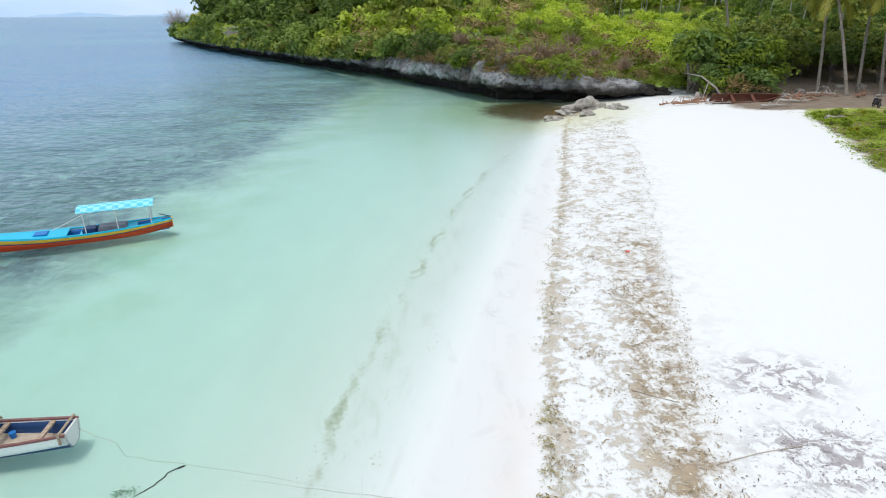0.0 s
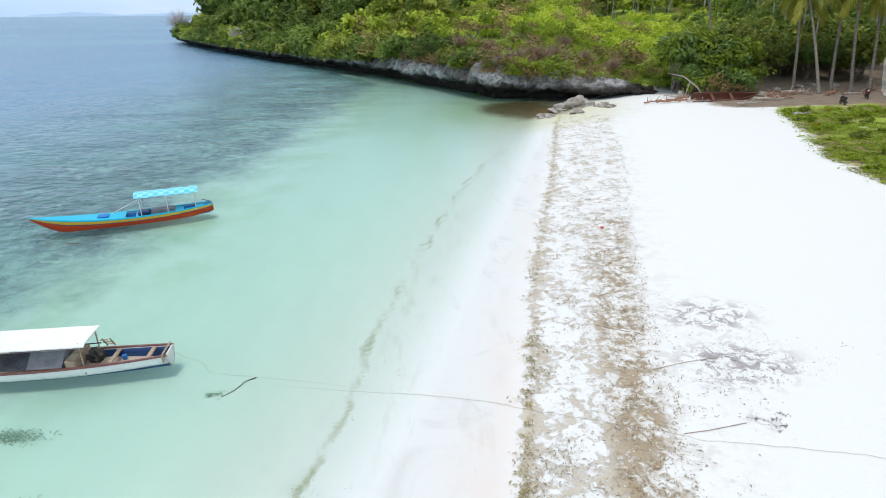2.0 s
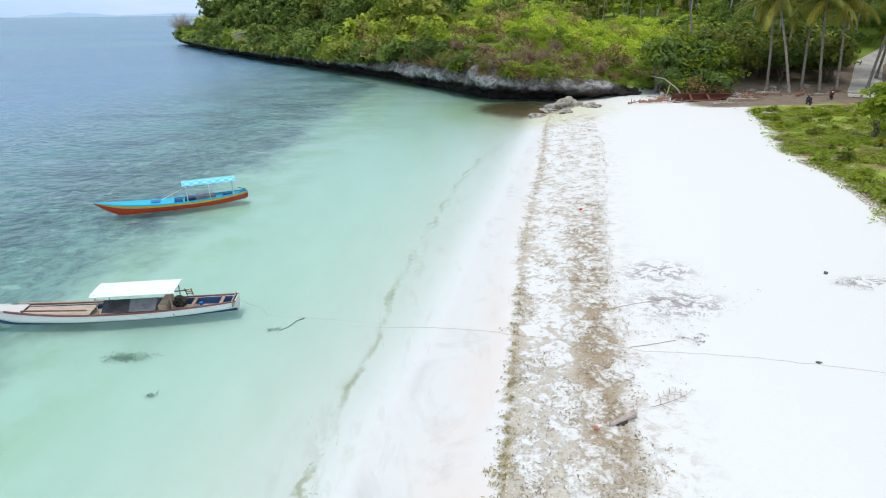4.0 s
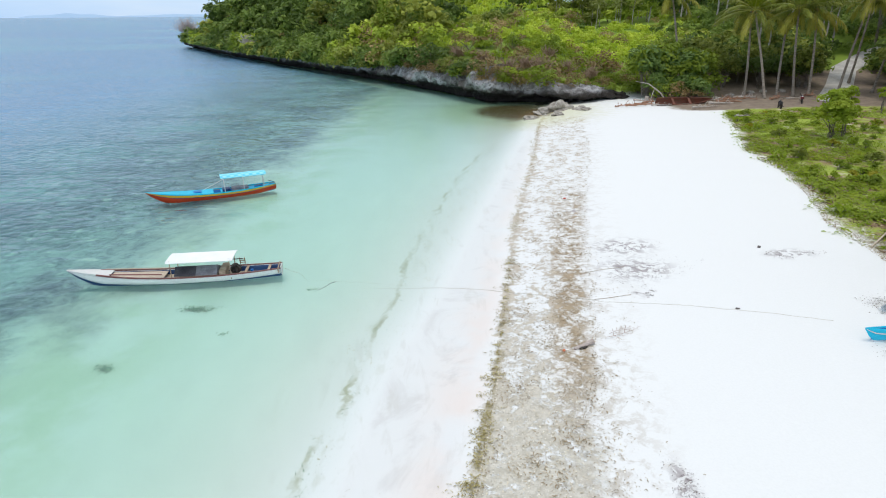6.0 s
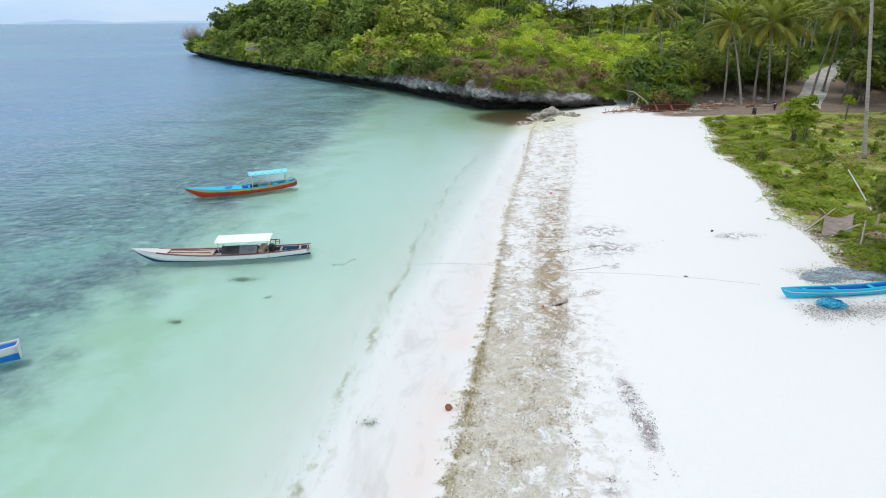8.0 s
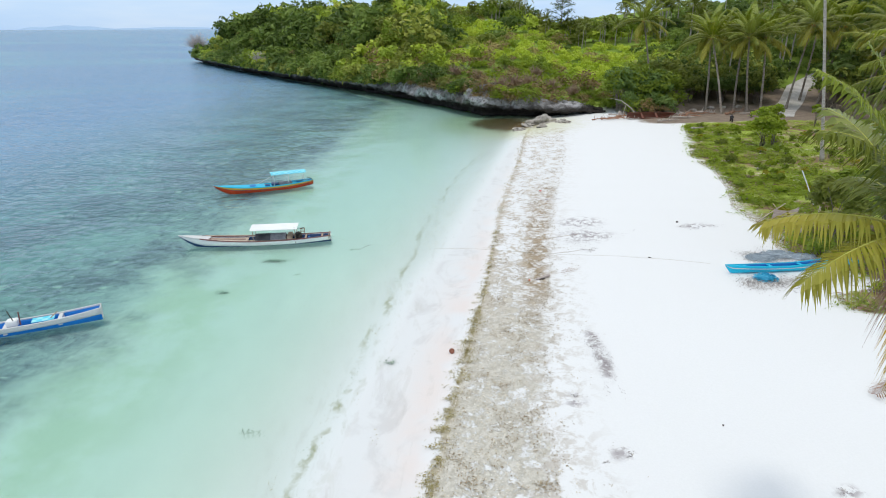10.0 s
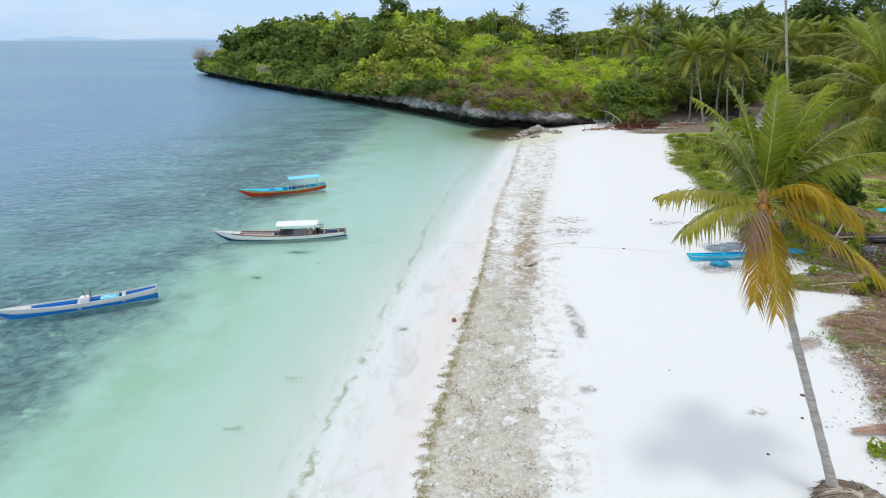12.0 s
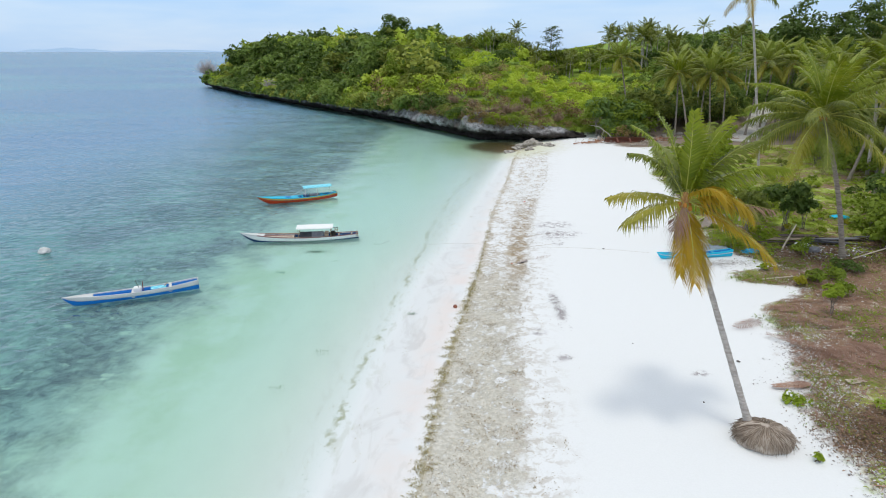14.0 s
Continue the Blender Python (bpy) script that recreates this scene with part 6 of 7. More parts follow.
net_heap(16.15, 2.45, 0.45, 0.3, 0.17, "net", 1, "heap of bright blue fishing net beside the canoe")
for i, (x, y, rx) in enumerate(((17.3, 5.2, 0.7), (18.6, 5.7, 0.85), (19.8, 5.3, 0.6))):
    net_heap(x, y, rx, rx * 0.6, 0.09, "grey_net", 30 + i, "low heap of grey-blue fishing net on the sand", 260)
net_heap(21.6, 4.2, 0.5, 0.3, 0.15, "net", 4, "heap of bright blue fishing net near the shrubs")
n_ = 9000
back_ = r.random(n_) < 0.5
lx = np.where(back_, 16.6, 14.9) + np.abs(r.normal(0, 3.0, n_)) + r.normal(0, 0.3, n_)
ly = np.where(back_, r.normal(5.2, 0.6, n_), r.normal(1.9, 0.42, n_)) + 0.06 * (lx - 15)
strewn("shell_litter", on_ground(np.stack([lx, ly], 1), r.uniform(0.4, 1.3, n_)), 0.06, M["litter"], "grey and white shell litter round the canoe", "litter", seed=61, slim=0.6)
n_ = 12000
ly = r.uniform(4, 30, n_)
lx = np.interp(ly, GROWTH_Y, GROWTH_X) + np.abs(r.normal(0, 1.2, n_)) - 0.4
strewn("edge_litter", on_ground(np.stack([lx, ly], 1), r.uniform(0.4, 1.3, n_)), 0.08, M["wrack"], "brown twigs and dry bits along the grass edge", "litter", seed=64, slim=0.35)
n_ = 9000
ly = r.uniform(-30, 14, n_)
lx = np.interp(ly, GROWTH_Y, GROWTH_X) + np.abs(r.normal(0, 3.2, n_)) + 0.2
strewn("ground_litter", on_ground(np.stack([lx, ly], 1), r.uniform(0.3, 1.3, n_)), 0.09, M["litter"], "pale shells, stones and scraps on bare soil", "litter", seed=62, slim=0.7)
n_ = 15000
ly = r.uniform(-34, 8, n_)
lx = np.interp(ly, GROWTH_Y, GROWTH_X) + r.uniform(0.3, 16, n_)
strewn("leaf_litter", on_ground(np.stack([lx, ly], 1), r.uniform(0.5, 1.4, n_)), 0.16, M["frond_dead"], "dry brown leaf litter on bare soil", "leaf litter", seed=63, slim=0.25)

n_ = 7000
ly = r.uniform(-22, -6, n_)
lx = np.interp(ly, GROWTH_Y, GROWTH_X) + r.normal(1.3, 0.8, n_)
strewn("shore_pebbles", on_ground(np.stack([lx, ly], 1), r.uniform(0.4, 1.5, n_)), 0.06, M["litter"], "grey stones and shell bits along the soil edge", "pebbles", seed=67, slim=0.8)
n_ = 2600
ly = r.uniform(-30, 6, n_)
lx = np.interp(ly, GROWTH_Y, GROWTH_X) + np.abs(r.normal(0, 4.5, n_)) + 0.4
strewn("twigs", on_ground(np.stack([lx, ly], 1), r.uniform(0.4, 1.5, n_)), 0.5, M["frond_dead"], "dry reddish twigs and leaf strips on bare soil", "twigs", seed=65, slim=0.07, rise=0.12)
# brown leaf heap, spread wide and dark to stand in for shade on the soil
n_ = 9000
lx, ly = r.normal(16.6, 1.3, n_), r.normal(-17.4, 1.2, n_)
strewn("leaf_heap", on_ground(np.stack([lx, ly], 1), r.uniform(0.5, 1.4, n_)), 0.075, M["leaf_heap"], "heap of dark brown leaves, spread wide in place of shade on soil", "leaf litter", seed=66, slim=0.5, hump=0.2)

# ---- grass and creeping vine behind the beach ----


def growth(name, count, y0, y1, in0, in1, size, mat, label, seed, cut, slim=0.45, rise=1.0):
    q = np.random.default_rng(seed)
    y_ = q.uniform(y0, y1, count)
    x_ = np.interp(y_, GROWTH_Y, GROWTH_X) + in0 + (in1 - in0) * q.random(count) ** 1.1 + q.normal(0, 0.5, count)
    f = np.array([noise.noise(Vector((a * 0.35, b * 0.35, seed))) + 0.6 * noise.noise(Vector((a * 1.2, b * 1.2, seed + 3))) for a, b in zip(x_, y_)])
    k = (f > cut) & (inland(x_, y_) < -1) & ~((y_ > 51.5) & (x_ > 26))
    xy_ = np.repeat(np.stack([x_[k], y_[k]], 1), 4, 0) + q.normal(0, 0.16, (4 * int(k.sum()), 2))
    return strewn(name, on_ground(xy_, q.uniform(0.5, 1.4, len(xy_))), size, M[mat], label, "ground cover", rise=rise, seed=seed, slim=slim, hump=0.12)


growth("creeping_vine", 13000, 5, 54, 0.3, 9, 0.17, "leaf_lime", "bright green creeping vine at the sand edge", 71, -0.05, 0.5, 0.4)
growth("grass", 14000, 2, 53, 0.6, 26, 0.22, "leaf_lime", "green grass and low weeds behind the beach", 72, -0.02, 0.4, 0.35)
growth("coarse_grass", 7000, 2, 53, 1.0, 26, 0.2, "leaf_olive", "olive coarse grass behind the beach", 73, 0.15, 0.2, 0.9)
growth("sparse_grass", 9000, -26, 3, 0.5, 12, 0.11, "leaf_bright", "sparse olive grass on bare soil", 74, 0.1, 0.3, 0.7)
growth("beach_weeds", 3000, -10, 3, 0.5, 9, 0.11, "leaf_bright", "low green weeds near the sand edge", 75, 0.22)


def bush(x, y, wide, tall, mat, seed, label, leaves=520, size=0.11, trunk_h=0.0, name="bush", category="bush", clumps=10):
    me_ = shrub_mesh(name, shrub(seed, wide, tall, clumps, leaves, size, trunk=trunk_h), M[mat], M["bark"])
    ob = new(name, me_)
    ob.matrix_world = pose(x, y, gz(x, y))
    return tagged(ob, label, category)


bush(32.4, 36.0, 1.9, 4.1, "leaf_lime", 201, "small round green tree on two thin trunks in the grass", 1700, 0.19, 0.7, "small_tree", "tree", 22)
bush(33.8, 36.4, 1.3, 4.6, "leaf_lime", 202, "small leafy green tree in the grass", 1300, 0.15, 0.9, "small_tree", "tree", 12)
bush(46.5, 50.4, 0.9, 2.4, "leaf_lime", 203, "thin young tree beside the yard", 300, 0.16, 1.6, "sapling", "tree", 5)
bush(45.4, 48.7, 0.8, 2.2, "leaf_lime", 204, "thin young tree beside the yard", 260, 0.16, 1.5, "sapling", "tree", 5)
bush(20.6, -6.6, 0.55, 1.5, "leaf_lime", 205, "slender bright green sapling on brown leaf litter", 260, 0.12, 0.8, "sapling", "tree", 5)
bush(22.2, -4.2, 0.7, 1.0, "leaf_lime", 206, "bright green low bush near fallen fronds", 320, 0.12)
bush(23.0, -3.8, 0.6, 1.1, "leaf_bright", 207, "green low bush near fallen fronds", 280, 0.12)
bush(21.4, -2.0, 0.45, 0.7, "yellow_leaf", 208, "small yellow-leaved garden bush", 260, 0.11)
bush(22.6, -1.6, 0.8, 0.8, "leaf_bright", 209, "green low bush beside sandy path", 420, 0.12)
bush(24.0, -1.0, 0.9, 0.9, "leaf_bright", 210, "green low bush beside sandy path", 420, 0.12)
bush(25.6, 0.0, 1.0, 0.8, "leaf_dark", 211, "dark green low bush under tall palm", 420, 0.13)
bush(24.9, 3.3, 0.9, 1.3, "leaf_bright", 212, "green bush in front of piled boards", 420, 0.13)
bush(20.8, 0.6, 0.45, 0.5, "leaf_lime", 213, "small bright green weed tuft on sand", 160, 0.11)
bush(14.2, -14.6, 0.6, 0.22, "leaf_lime", 214, "flat bright green weed patch on the sand", 240, 0.09)
bush(12.9, -18.3, 0.25, 0.3, "leaf_lime", 215, "small bright green weed beside the roots", 80, 0.1)
bush(20.9, -11.0, 0.6, 0.7, "leaf_bright", 216, "green weed among fallen fronds", 240, 0.12)
bush(17.3, -15.6, 0.5, 0.6, "leaf_lime", 217, "green weed on bare soil", 160, 0.11)
bush(16.1, -18.6, 0.45, 0.9, "leaf_bright", 218, "green weed on bare soil", 200, 0.12)
bush(17.5, -17.6, 0.8, 2.2, "leaf_bright", 219, "leafy green bush at the soil edge", 420, 0.14)
bush(26.4, 9.0, 1.9, 4.2, "leaf_dark", 220, "dark green broad-leaved tree behind the canoe", 1300, 0.2, 1.3, "small_tree", "tree", 15)
bush(22.8, 8.0, 2.0, 3.8, "leaf_olive", 221, "olive green leafy tree behind the canoe", 1200, 0.18, 1.2, "small_tree", "tree", 14)
bush(28.4, 9.6, 1.1, 3.2, "leaf_dark", 222, "dark green leafy bush in the yard", 700, 0.2, 0.4)
bush(33.6, 9.2, 2.4, 4.4, "leaf_bright", 223, "green leafy bush in the yard", 1200, 0.2, 0.4)
bush(31.5, 3.5, 2.2, 3.6, "leaf_bright", 224, "green leafy bush in the yard", 1200, 0.2, 0.3)
bush(20.8, 5.6, 0.8, 0.9, "leaf_bright", 225, "green low bush beside nets", 300, 0.12)
bush(36.5, 13.5, 2.4, 4.0, "leaf_dark", 226, "dark green leafy bush in the yard", 1100, 0.2, 0.3)
bush(28.3, 16.5, 1.6, 2.4, "leaf_bright", 227, "green leafy bush in the grass", 700, 0.17)
for i, (x, y) in enumerate(((27, 22), (30.5, 27.5), (33, 22), (36, 30), (29, 37.5), (35, 38), (38, 44), (41, 36), (34, 46), (31, 43), (26, 29), (37.5, 24), (40, 28))):
    bush(x, y, 0.55 + 0.25 * (i % 3), 0.6 + 0.2 * (i % 4), ("leaf_bright", "leaf_olive", "leaf_lime")[i % 3], 240 + i, "low leafy weed clump in the grass", 220, 0.13)

lawn = random.Random(92)
for i in range(110):
    y = lawn.uniform(5, 51)
    x = float(np.interp(y, GROWTH_Y, GROWTH_X)) + 0.6 + 15 * lawn.random() ** 1.4
    if y > 50 and x > 26:
        continue
    wide = lawn.uniform(0.28, 0.7)
    leaf_ = lawn.choice(("leaf_lime", "leaf_lime", "leaf_bright", "leaf_lime", "yellow_leaf", "leaf_bright"))
    bush(x, y, wide, wide * lawn.uniform(0.6, 1.2), leaf_, 700 + i, "small leafy weed clump in the rough grass", 110, 0.12, clumps=6)
n_ = 5000
ly = r.uniform(3, 50, n_)
lx = np.interp(ly, GROWTH_Y, GROWTH_X) + np.abs(r.normal(0.3, 1.3, n_))
# dark leaves in place of shade on the soil, scrap and broken stone round the piled boards
n_ = 9000
yx, yy = r.normal(28.5, 2.6, n_), r.normal(3.2, 1.5, n_)
strewn("yard_shade_leaves", on_ground(np.stack([yx, yy], 1), r.uniform(0.5, 1.4, n_)), 0.12, M["leaf_heap"], "dark brown leaves standing in for shade on soil round the boards", "leaf litter", seed=69, slim=0.5, hump=0.06)
n_ = 700
yx, yy = r.normal(27.6, 1.7, n_), r.normal(3.6, 0.9, n_)
strewn("yard_scrap", on_ground(np.stack([yx, yy], 1), r.uniform(0.4, 1.6, n_)), 0.12, M["litter"], "pale broken stone and scrap round the piled boards", "scrap", seed=70, slim=0.6, hump=0.15)

pick = np.array([noise.noise(Vector((a * 0.5, b * 0.5, 31.0))) for a, b in zip(lx, ly)]) > -0.05
strewn("edge_leaves", on_ground(np.stack([lx, ly], 1)[pick], r.uniform(0.5, 1.4, int(pick.sum()))), 0.13, M["leaf_heap"], "dark brown dead leaves along the grass edge", "leaf litter", seed=68, slim=0.45, hump=0.08)

under = random.Random(91)
for i in range(120):
    y = under.uniform(3.5, 46)
    x = 0.767 * (y + 21.5) + under.uniform(0.0, 13.0)
    if abs(x - road_x(y)) < 4 or x < 27.5 or (y < 30 and x < 0.75 * (y + 35)):
        continue
    wide = under.uniform(1.2, 2.3)
    bush(x, y, wide, wide * under.uniform(1.1, 1.9), under.choice(("leaf_dark", "leaf_bright", "leaf_lime", "leaf_olive", "leaf_bright")), 500 + i, "leafy green undergrowth bush below the palms", 420, 0.2, 0.2, clumps=12)

# ---- poles, posts and the sheet by the grass edge ----


def leaning_pole(a, b, radius, mat, label, name="pole"):
    pa, pb = (*a[:2], gz(*a[:2]) + a[2]), (*b[:2], gz(*b[:2]) + b[2])
    return single(name, tube([pa, tuple((p + q) / 2 + 0.02 for p, q in zip(pa, pb)), pb], [radius, radius * 0.9, radius * 0.75], 7), M[mat], Matrix(), label, "pole", "poles by the grass")


leaning_pole((21.6, 9.0, -0.2), (21.9, 9.5, 1.3), 0.05, "pale_timber", "upright pale wooden post by the grass", "post")
leaning_pole((24.2, 11.7, -0.2), (24.3, 11.8, 1.4), 0.08, "pale_timber", "upright pale wooden post in the grass", "post")
leaning_pole((28.2, 21.0, 0.9), (23.9, 11.9, 0.9), 0.045, "grey_pole", "long grey pole propped across the grass")
leaning_pole((20.2, 11.6, 0.03), (23.6, 14.6, 0.25), 0.045, "pale_timber", "thin pole lying on grass")
leaning_pole((20.8, 10.4, 0.05), (23.2, 11.6, 0.3), 0.045, "pale_timber", "thin pole lying on grass")
leaning_pole((20.6, 9.7, 0.04), (22.3, 9.8, 0.12), 0.04, "timber", "thin pole lying on grass")
leaning_pole((23.3, 15.9, 0.05), (22.2, 13.0, 0.4), 0.035, "timber", "thin pole lying on grass")
leaning_pole((24.0, 4.6, 0.0), (25.3, 5.6, 1.5), 0.07, "pale_timber", "wooden prop leaning against the tree")
leaning_pole((19.6, -1.1, 0.05), (22.4, -0.8, 0.1), 0.05, "pale_timber", "pale bamboo lying on grass")
leaning_pole((27.4, 2.0, 0.05), (30.6, 3.2, 0.5), 0.05, "pale_timber", "pale branch lying on the soil")
leaning_pole((19.0, -8.4, 0.05), (23.5, -8.0, 0.1), 0.04, "timber", "brown branch on leaf litter")


def sagging_sheet():
    verts, faces = [], []
    n = 14
    for i in range(n + 1):
        for j in range(n + 1):
            u, v = i / n, j / n
            x, y = 20.5 + 1.6 * u + 1.5 * v, 10.6 - 0.1 * u + 2.4 * v
            z = gz(x, y) + 0.12 + 0.35 * v * (1 - 0.6 * math.sin(math.pi * u)) + 0.08 * noise.noise(Vector((x * 2, y * 2, 0)))
            verts.append((x, y, z))
    for i in range(n):
        for j in range(n):
            a = i * (n + 1) + j
            faces.append((a, a + 1, a + n + 2, a + n + 1))
    m = len(verts)
    return verts + [(x, y, z - 0.012) for x, y, z in verts], faces + [tuple(m + k for k in reversed(f)) for f in faces]


M["sackcloth"] = plain("brown_sackcloth", (0.22, 0.18, 0.155), (0.34, 0.29, 0.25), 3, 0.9)
single("ground_sheet", sagging_sheet(), M["sackcloth"], Matrix(), "faded brown cloth sheet draped over poles on grass", "sheet", smooth=True)

# ---- piled boards and scraps behind the tall palm ----


def board_pile():
    q = random.Random(4)
    ob = thing("board_pile", pose(26.6, 5.8, gz(26.6, 5.8)), "low pile of dark old boards and tin sheets", "boards")
    for i in range(14):
        x, y = q.uniform(-3.2, 5.6), q.uniform(-0.5, 0.5)
        part("board", moved(_geo(box(q.uniform(1.8, 3.6), q.uniform(0.14, 0.5), 0.05, 0, 0, 0, 0.008)), pose(x, y, 0.1 + 0.08 * (i % 6), q.uniform(-6, 6), q.uniform(-3, 3), q.uniform(-12, 12))), (M["dark_sheet"], M["dark_board"], M["timber"], M["grey_sheet"])[i % 4], ob)


def _geo(bm):
    bm.verts.ensure_lookup_table()
    out = [tuple(v.co) for v in bm.verts], [tuple(v.index for v in f.verts) for f in bm.faces]
    bm.free()
    return out


M["dark_board"] = plain("dark_board", (0.06, 0.045, 0.04), (0.15, 0.11, 0.09), 3, 0.8, grain=(1, 5, 5))
board_pile()
single("scrap_sack", blob(random, 0.5, 0.35, 0.35, 0.4, 3, 3.0), M["canvas"], pose(25.4, 4.6, gz(25.4, 4.6) + 0.2), "crumpled white sack by the boards", "sack", smooth=True)
single("scrap_sack", blob(random, 0.4, 0.3, 0.25, 0.4, 3, 5.0), M["grey_sheet"], pose(25.9, 3.9, gz(25.9, 3.9) + 0.15), "crumpled grey sack by the boards", "sack", smooth=True)
single("blue_tarpaulin", blob(random, 0.8, 0.5, 0.14, 0.4, 3, 7.0), M["cyan"], pose(33.4, 12.9, gz(33.4, 12.9) + 0.1), "small blue plastic sheet on the grass", "tarpaulin", smooth=True)
single("flat_board", _geo(box(0.9, 0.35, 0.03, 0, 0, 0, 0.006)), M["pale_timber"], pose(17.6, -13.2, gz(17.6, -13.2) + 0.05, 3, 2, 15), "pale flat board on bare soil", "board")

# ---- drift timber and the old hull at the back of the beach ----


def old_hull():
    z = gz(28.0, 58.6)
    ob = thing("old_boat_hull", pose(28.2, 58.8, z + 0.02, 38, 0, 8), "old rust-red wooden boat hull lying under shrubs", "boat")
    at = hull_shape(7.0, 1.2, 0.5, 0.3, 0.2)
    part("hull", planking(at, 0.0, 1.0, rows=6), M["old_red"], ob, "", True)
    part("gunwale", planking(at, -0.03, 0.1, thick=0.06, inset=-0.02, rows=1), M["old_red"], ob)
    for s in (0.3, 0.6):
        thwart(at, s, 0.06, 0.04, M["old_red"], ob)


M["old_red"] = worn("faded_rust_red", (0.19, 0.065, 0.04), (0.11, 0.07, 0.05), amount=0.5)
old_hull()


def drift(x, y, turn, length, radius, seed, label, mat="drift", lift=0.0):
    q = random.Random(seed)
    pts = [(length * (k / 6 - 0.5), 0.15 * q.uniform(-1, 1) * length / 3, radius + 0.12 * q.random() + lift * k / 6) for k in range(7)]
    bits = [tube(pts, [radius * (1 - 0.1 * k) for k in range(7)], 7)]
    for k in (2, 4, 5):
        e = Vector(pts[k])
        bits.append(tube([e, e + Vector((q.uniform(-0.3, 0.6), q.uniform(-0.6, 0.6), q.uniform(0.1, 0.7)))], [radius * 0.5, radius * 0.2], 5))
    return single("driftwood", join(*bits), M[mat], pose(x, y, gz(x, y), 0, 0, turn), label, "driftwood", "drift timber")


M["drift"] = plain("bleached_driftwood", (0.34, 0.29, 0.25), (0.56, 0.50, 0.45), 3, 0.9, grain=(1, 5, 5))
M["drift_red"] = plain("red_brown_timber", (0.26, 0.13, 0.08), (0.40, 0.24, 0.16), 3, 0.9, grain=(1, 5, 5))
for i, (x, y, a, ln, rad, mat) in enumerate(((22.2, 57.8, 10, 2.6, 0.12, "drift_red"), (23.6, 58.2, -15, 3.0, 0.14, "drift_red"), (25.2, 57.6, 8, 2.6, 0.10, "drift"), (32.4, 57.6, 5, 3.2, 0.16, "drift"), (33.8, 58.8, -12, 3.0, 0.14, "drift_red"), (28.6, 54.6, 12, 1.9, 0.15, "drift"), (30.2, 55.3, -10, 1.6, 0.10, "drift"), (30.4, 48.0, 10, 1.4, 0.14, "drift"), (35.2, 60.6, 20, 3.4, 0.14, "drift_red"), (20.4, 58.0, 30, 1.8, 0.10, "drift_red"), (37.0, 61.6, -8, 2.8, 0.12, "drift"))):
    drift(x, y, a, ln, rad, 80 + i, "weathered driftwood log at the back of the beach", mat)
single("bare_branch", join(tube([(0, 0, 0), (-1.0, 0, 1.3), (-2.6, -0.1, 2.4), (-4.2, 0, 2.7)], [0.11, 0.09, 0.06, 0.02], 6), tube([(-0.4, 0, 0.4), (-1.6, -0.2, 0.1)], [0.07, 0.03], 5), tube([(-1.8, 0, 1.9), (-2.2, -0.3, 0.6), (-2.4, -0.4, 0.0)], [0.05, 0.04, 0.03], 5)), M["drift"], pose(26.6, 59.6, gz(26.6, 59.6)), "bare pale leaning branch over the sand", "branch", smooth=True)
single("stump", tube([(0, 0, -0.1), (0, 0, 0.5), (0.05, 0, 0.9)], [0.28, 0.2, 0.22], 9), M["drift"], pose(24.2, 60.4, gz(24.2, 60.4)), "grey broken tree stump by driftwood", "stump", smooth=True)
for i in range(16):
    drift(22 + 1.6 * i + 0.8 * math.sin(i * 2.3), 59.2 + 2.6 * abs(math.sin(i * 1.7)), 40 * math.sin(i * 4.1), 1.4 + 1.2 * abs(math.sin(i)), 0.06 + 0.05 * (i % 3), 120 + i, "weathered timber scrap in the shade behind the beach", ("drift_red", "drift", "drift_red")[i % 3])
for i, (x, y) in enumerate(((39.5, 65.5), (41.5, 66.2), (36.5, 64.5), (44, 66.5), (33.5, 61.5))):
    single("field_stone", blob(random, 0.5, 0.4, 0.3, 0.5, 3, 10.0 + i), M["reef_rock"], pose(x, y, gz(x, y) + 0.1), "pale stone under the palms", "rock", "yard stones", smooth=True)

# ---- skyline: crest trees and far palms ----


def far_palm_mesh(seed):
    q = random.Random(seed)
    fs = []
    for i in range(15):
        t = (i + 0.5) / 15
        fs.append(moved(join(*frond(q, 3.2 * q.uniform(0.85, 1.1), math.radians(84 - 112 * t), q.uniform(0.5, 0.9), 12, 0.8, 0, 0.5, 0.13)), pose(0, 0, 8.5, 0, 0, i * 137.5)))
    return join(*fs), tube([(0, 0, -0.3), (0.25, 0, 4), (0, 0, 8.5)], [0.16, 0.12, 0.10], 6)


PALMS = []
for i in range(3):
    crown_, stem_ = far_palm_mesh(300 + i)
    ob = thing("coconut_palm", pose(20 + 30 * i, 150 + 5 * i, gz(20 + 30 * i, 150 + 5 * i)), "distant coconut palm on the hill crest", "palm tree", "far palms")
    part("trunk", stem_, M["palm_bark"], ob)
    part("crown", crown_, M["frond"], ob)
    PALMS.append(ob)
q = random.Random(78)
for i in range(46):
    y = q.uniform(30, 70)
    x = 0.767 * (y + 31) + q.uniform(0.0, 16.0)
    if abs(x - road_x(y)) < 4:
        continue
    s_ = q.uniform(1.15, 1.5) if y < 52 else q.uniform(1.4, 1.75)
    c_ = copy_thing(PALMS[i % 3], pose(x, y, gz(x, y), q.uniform(-6, 6), q.uniform(-6, 6), q.uniform(0, 360)))
    c_.scale = (s_, s_, s_)
q = random.Random(77)
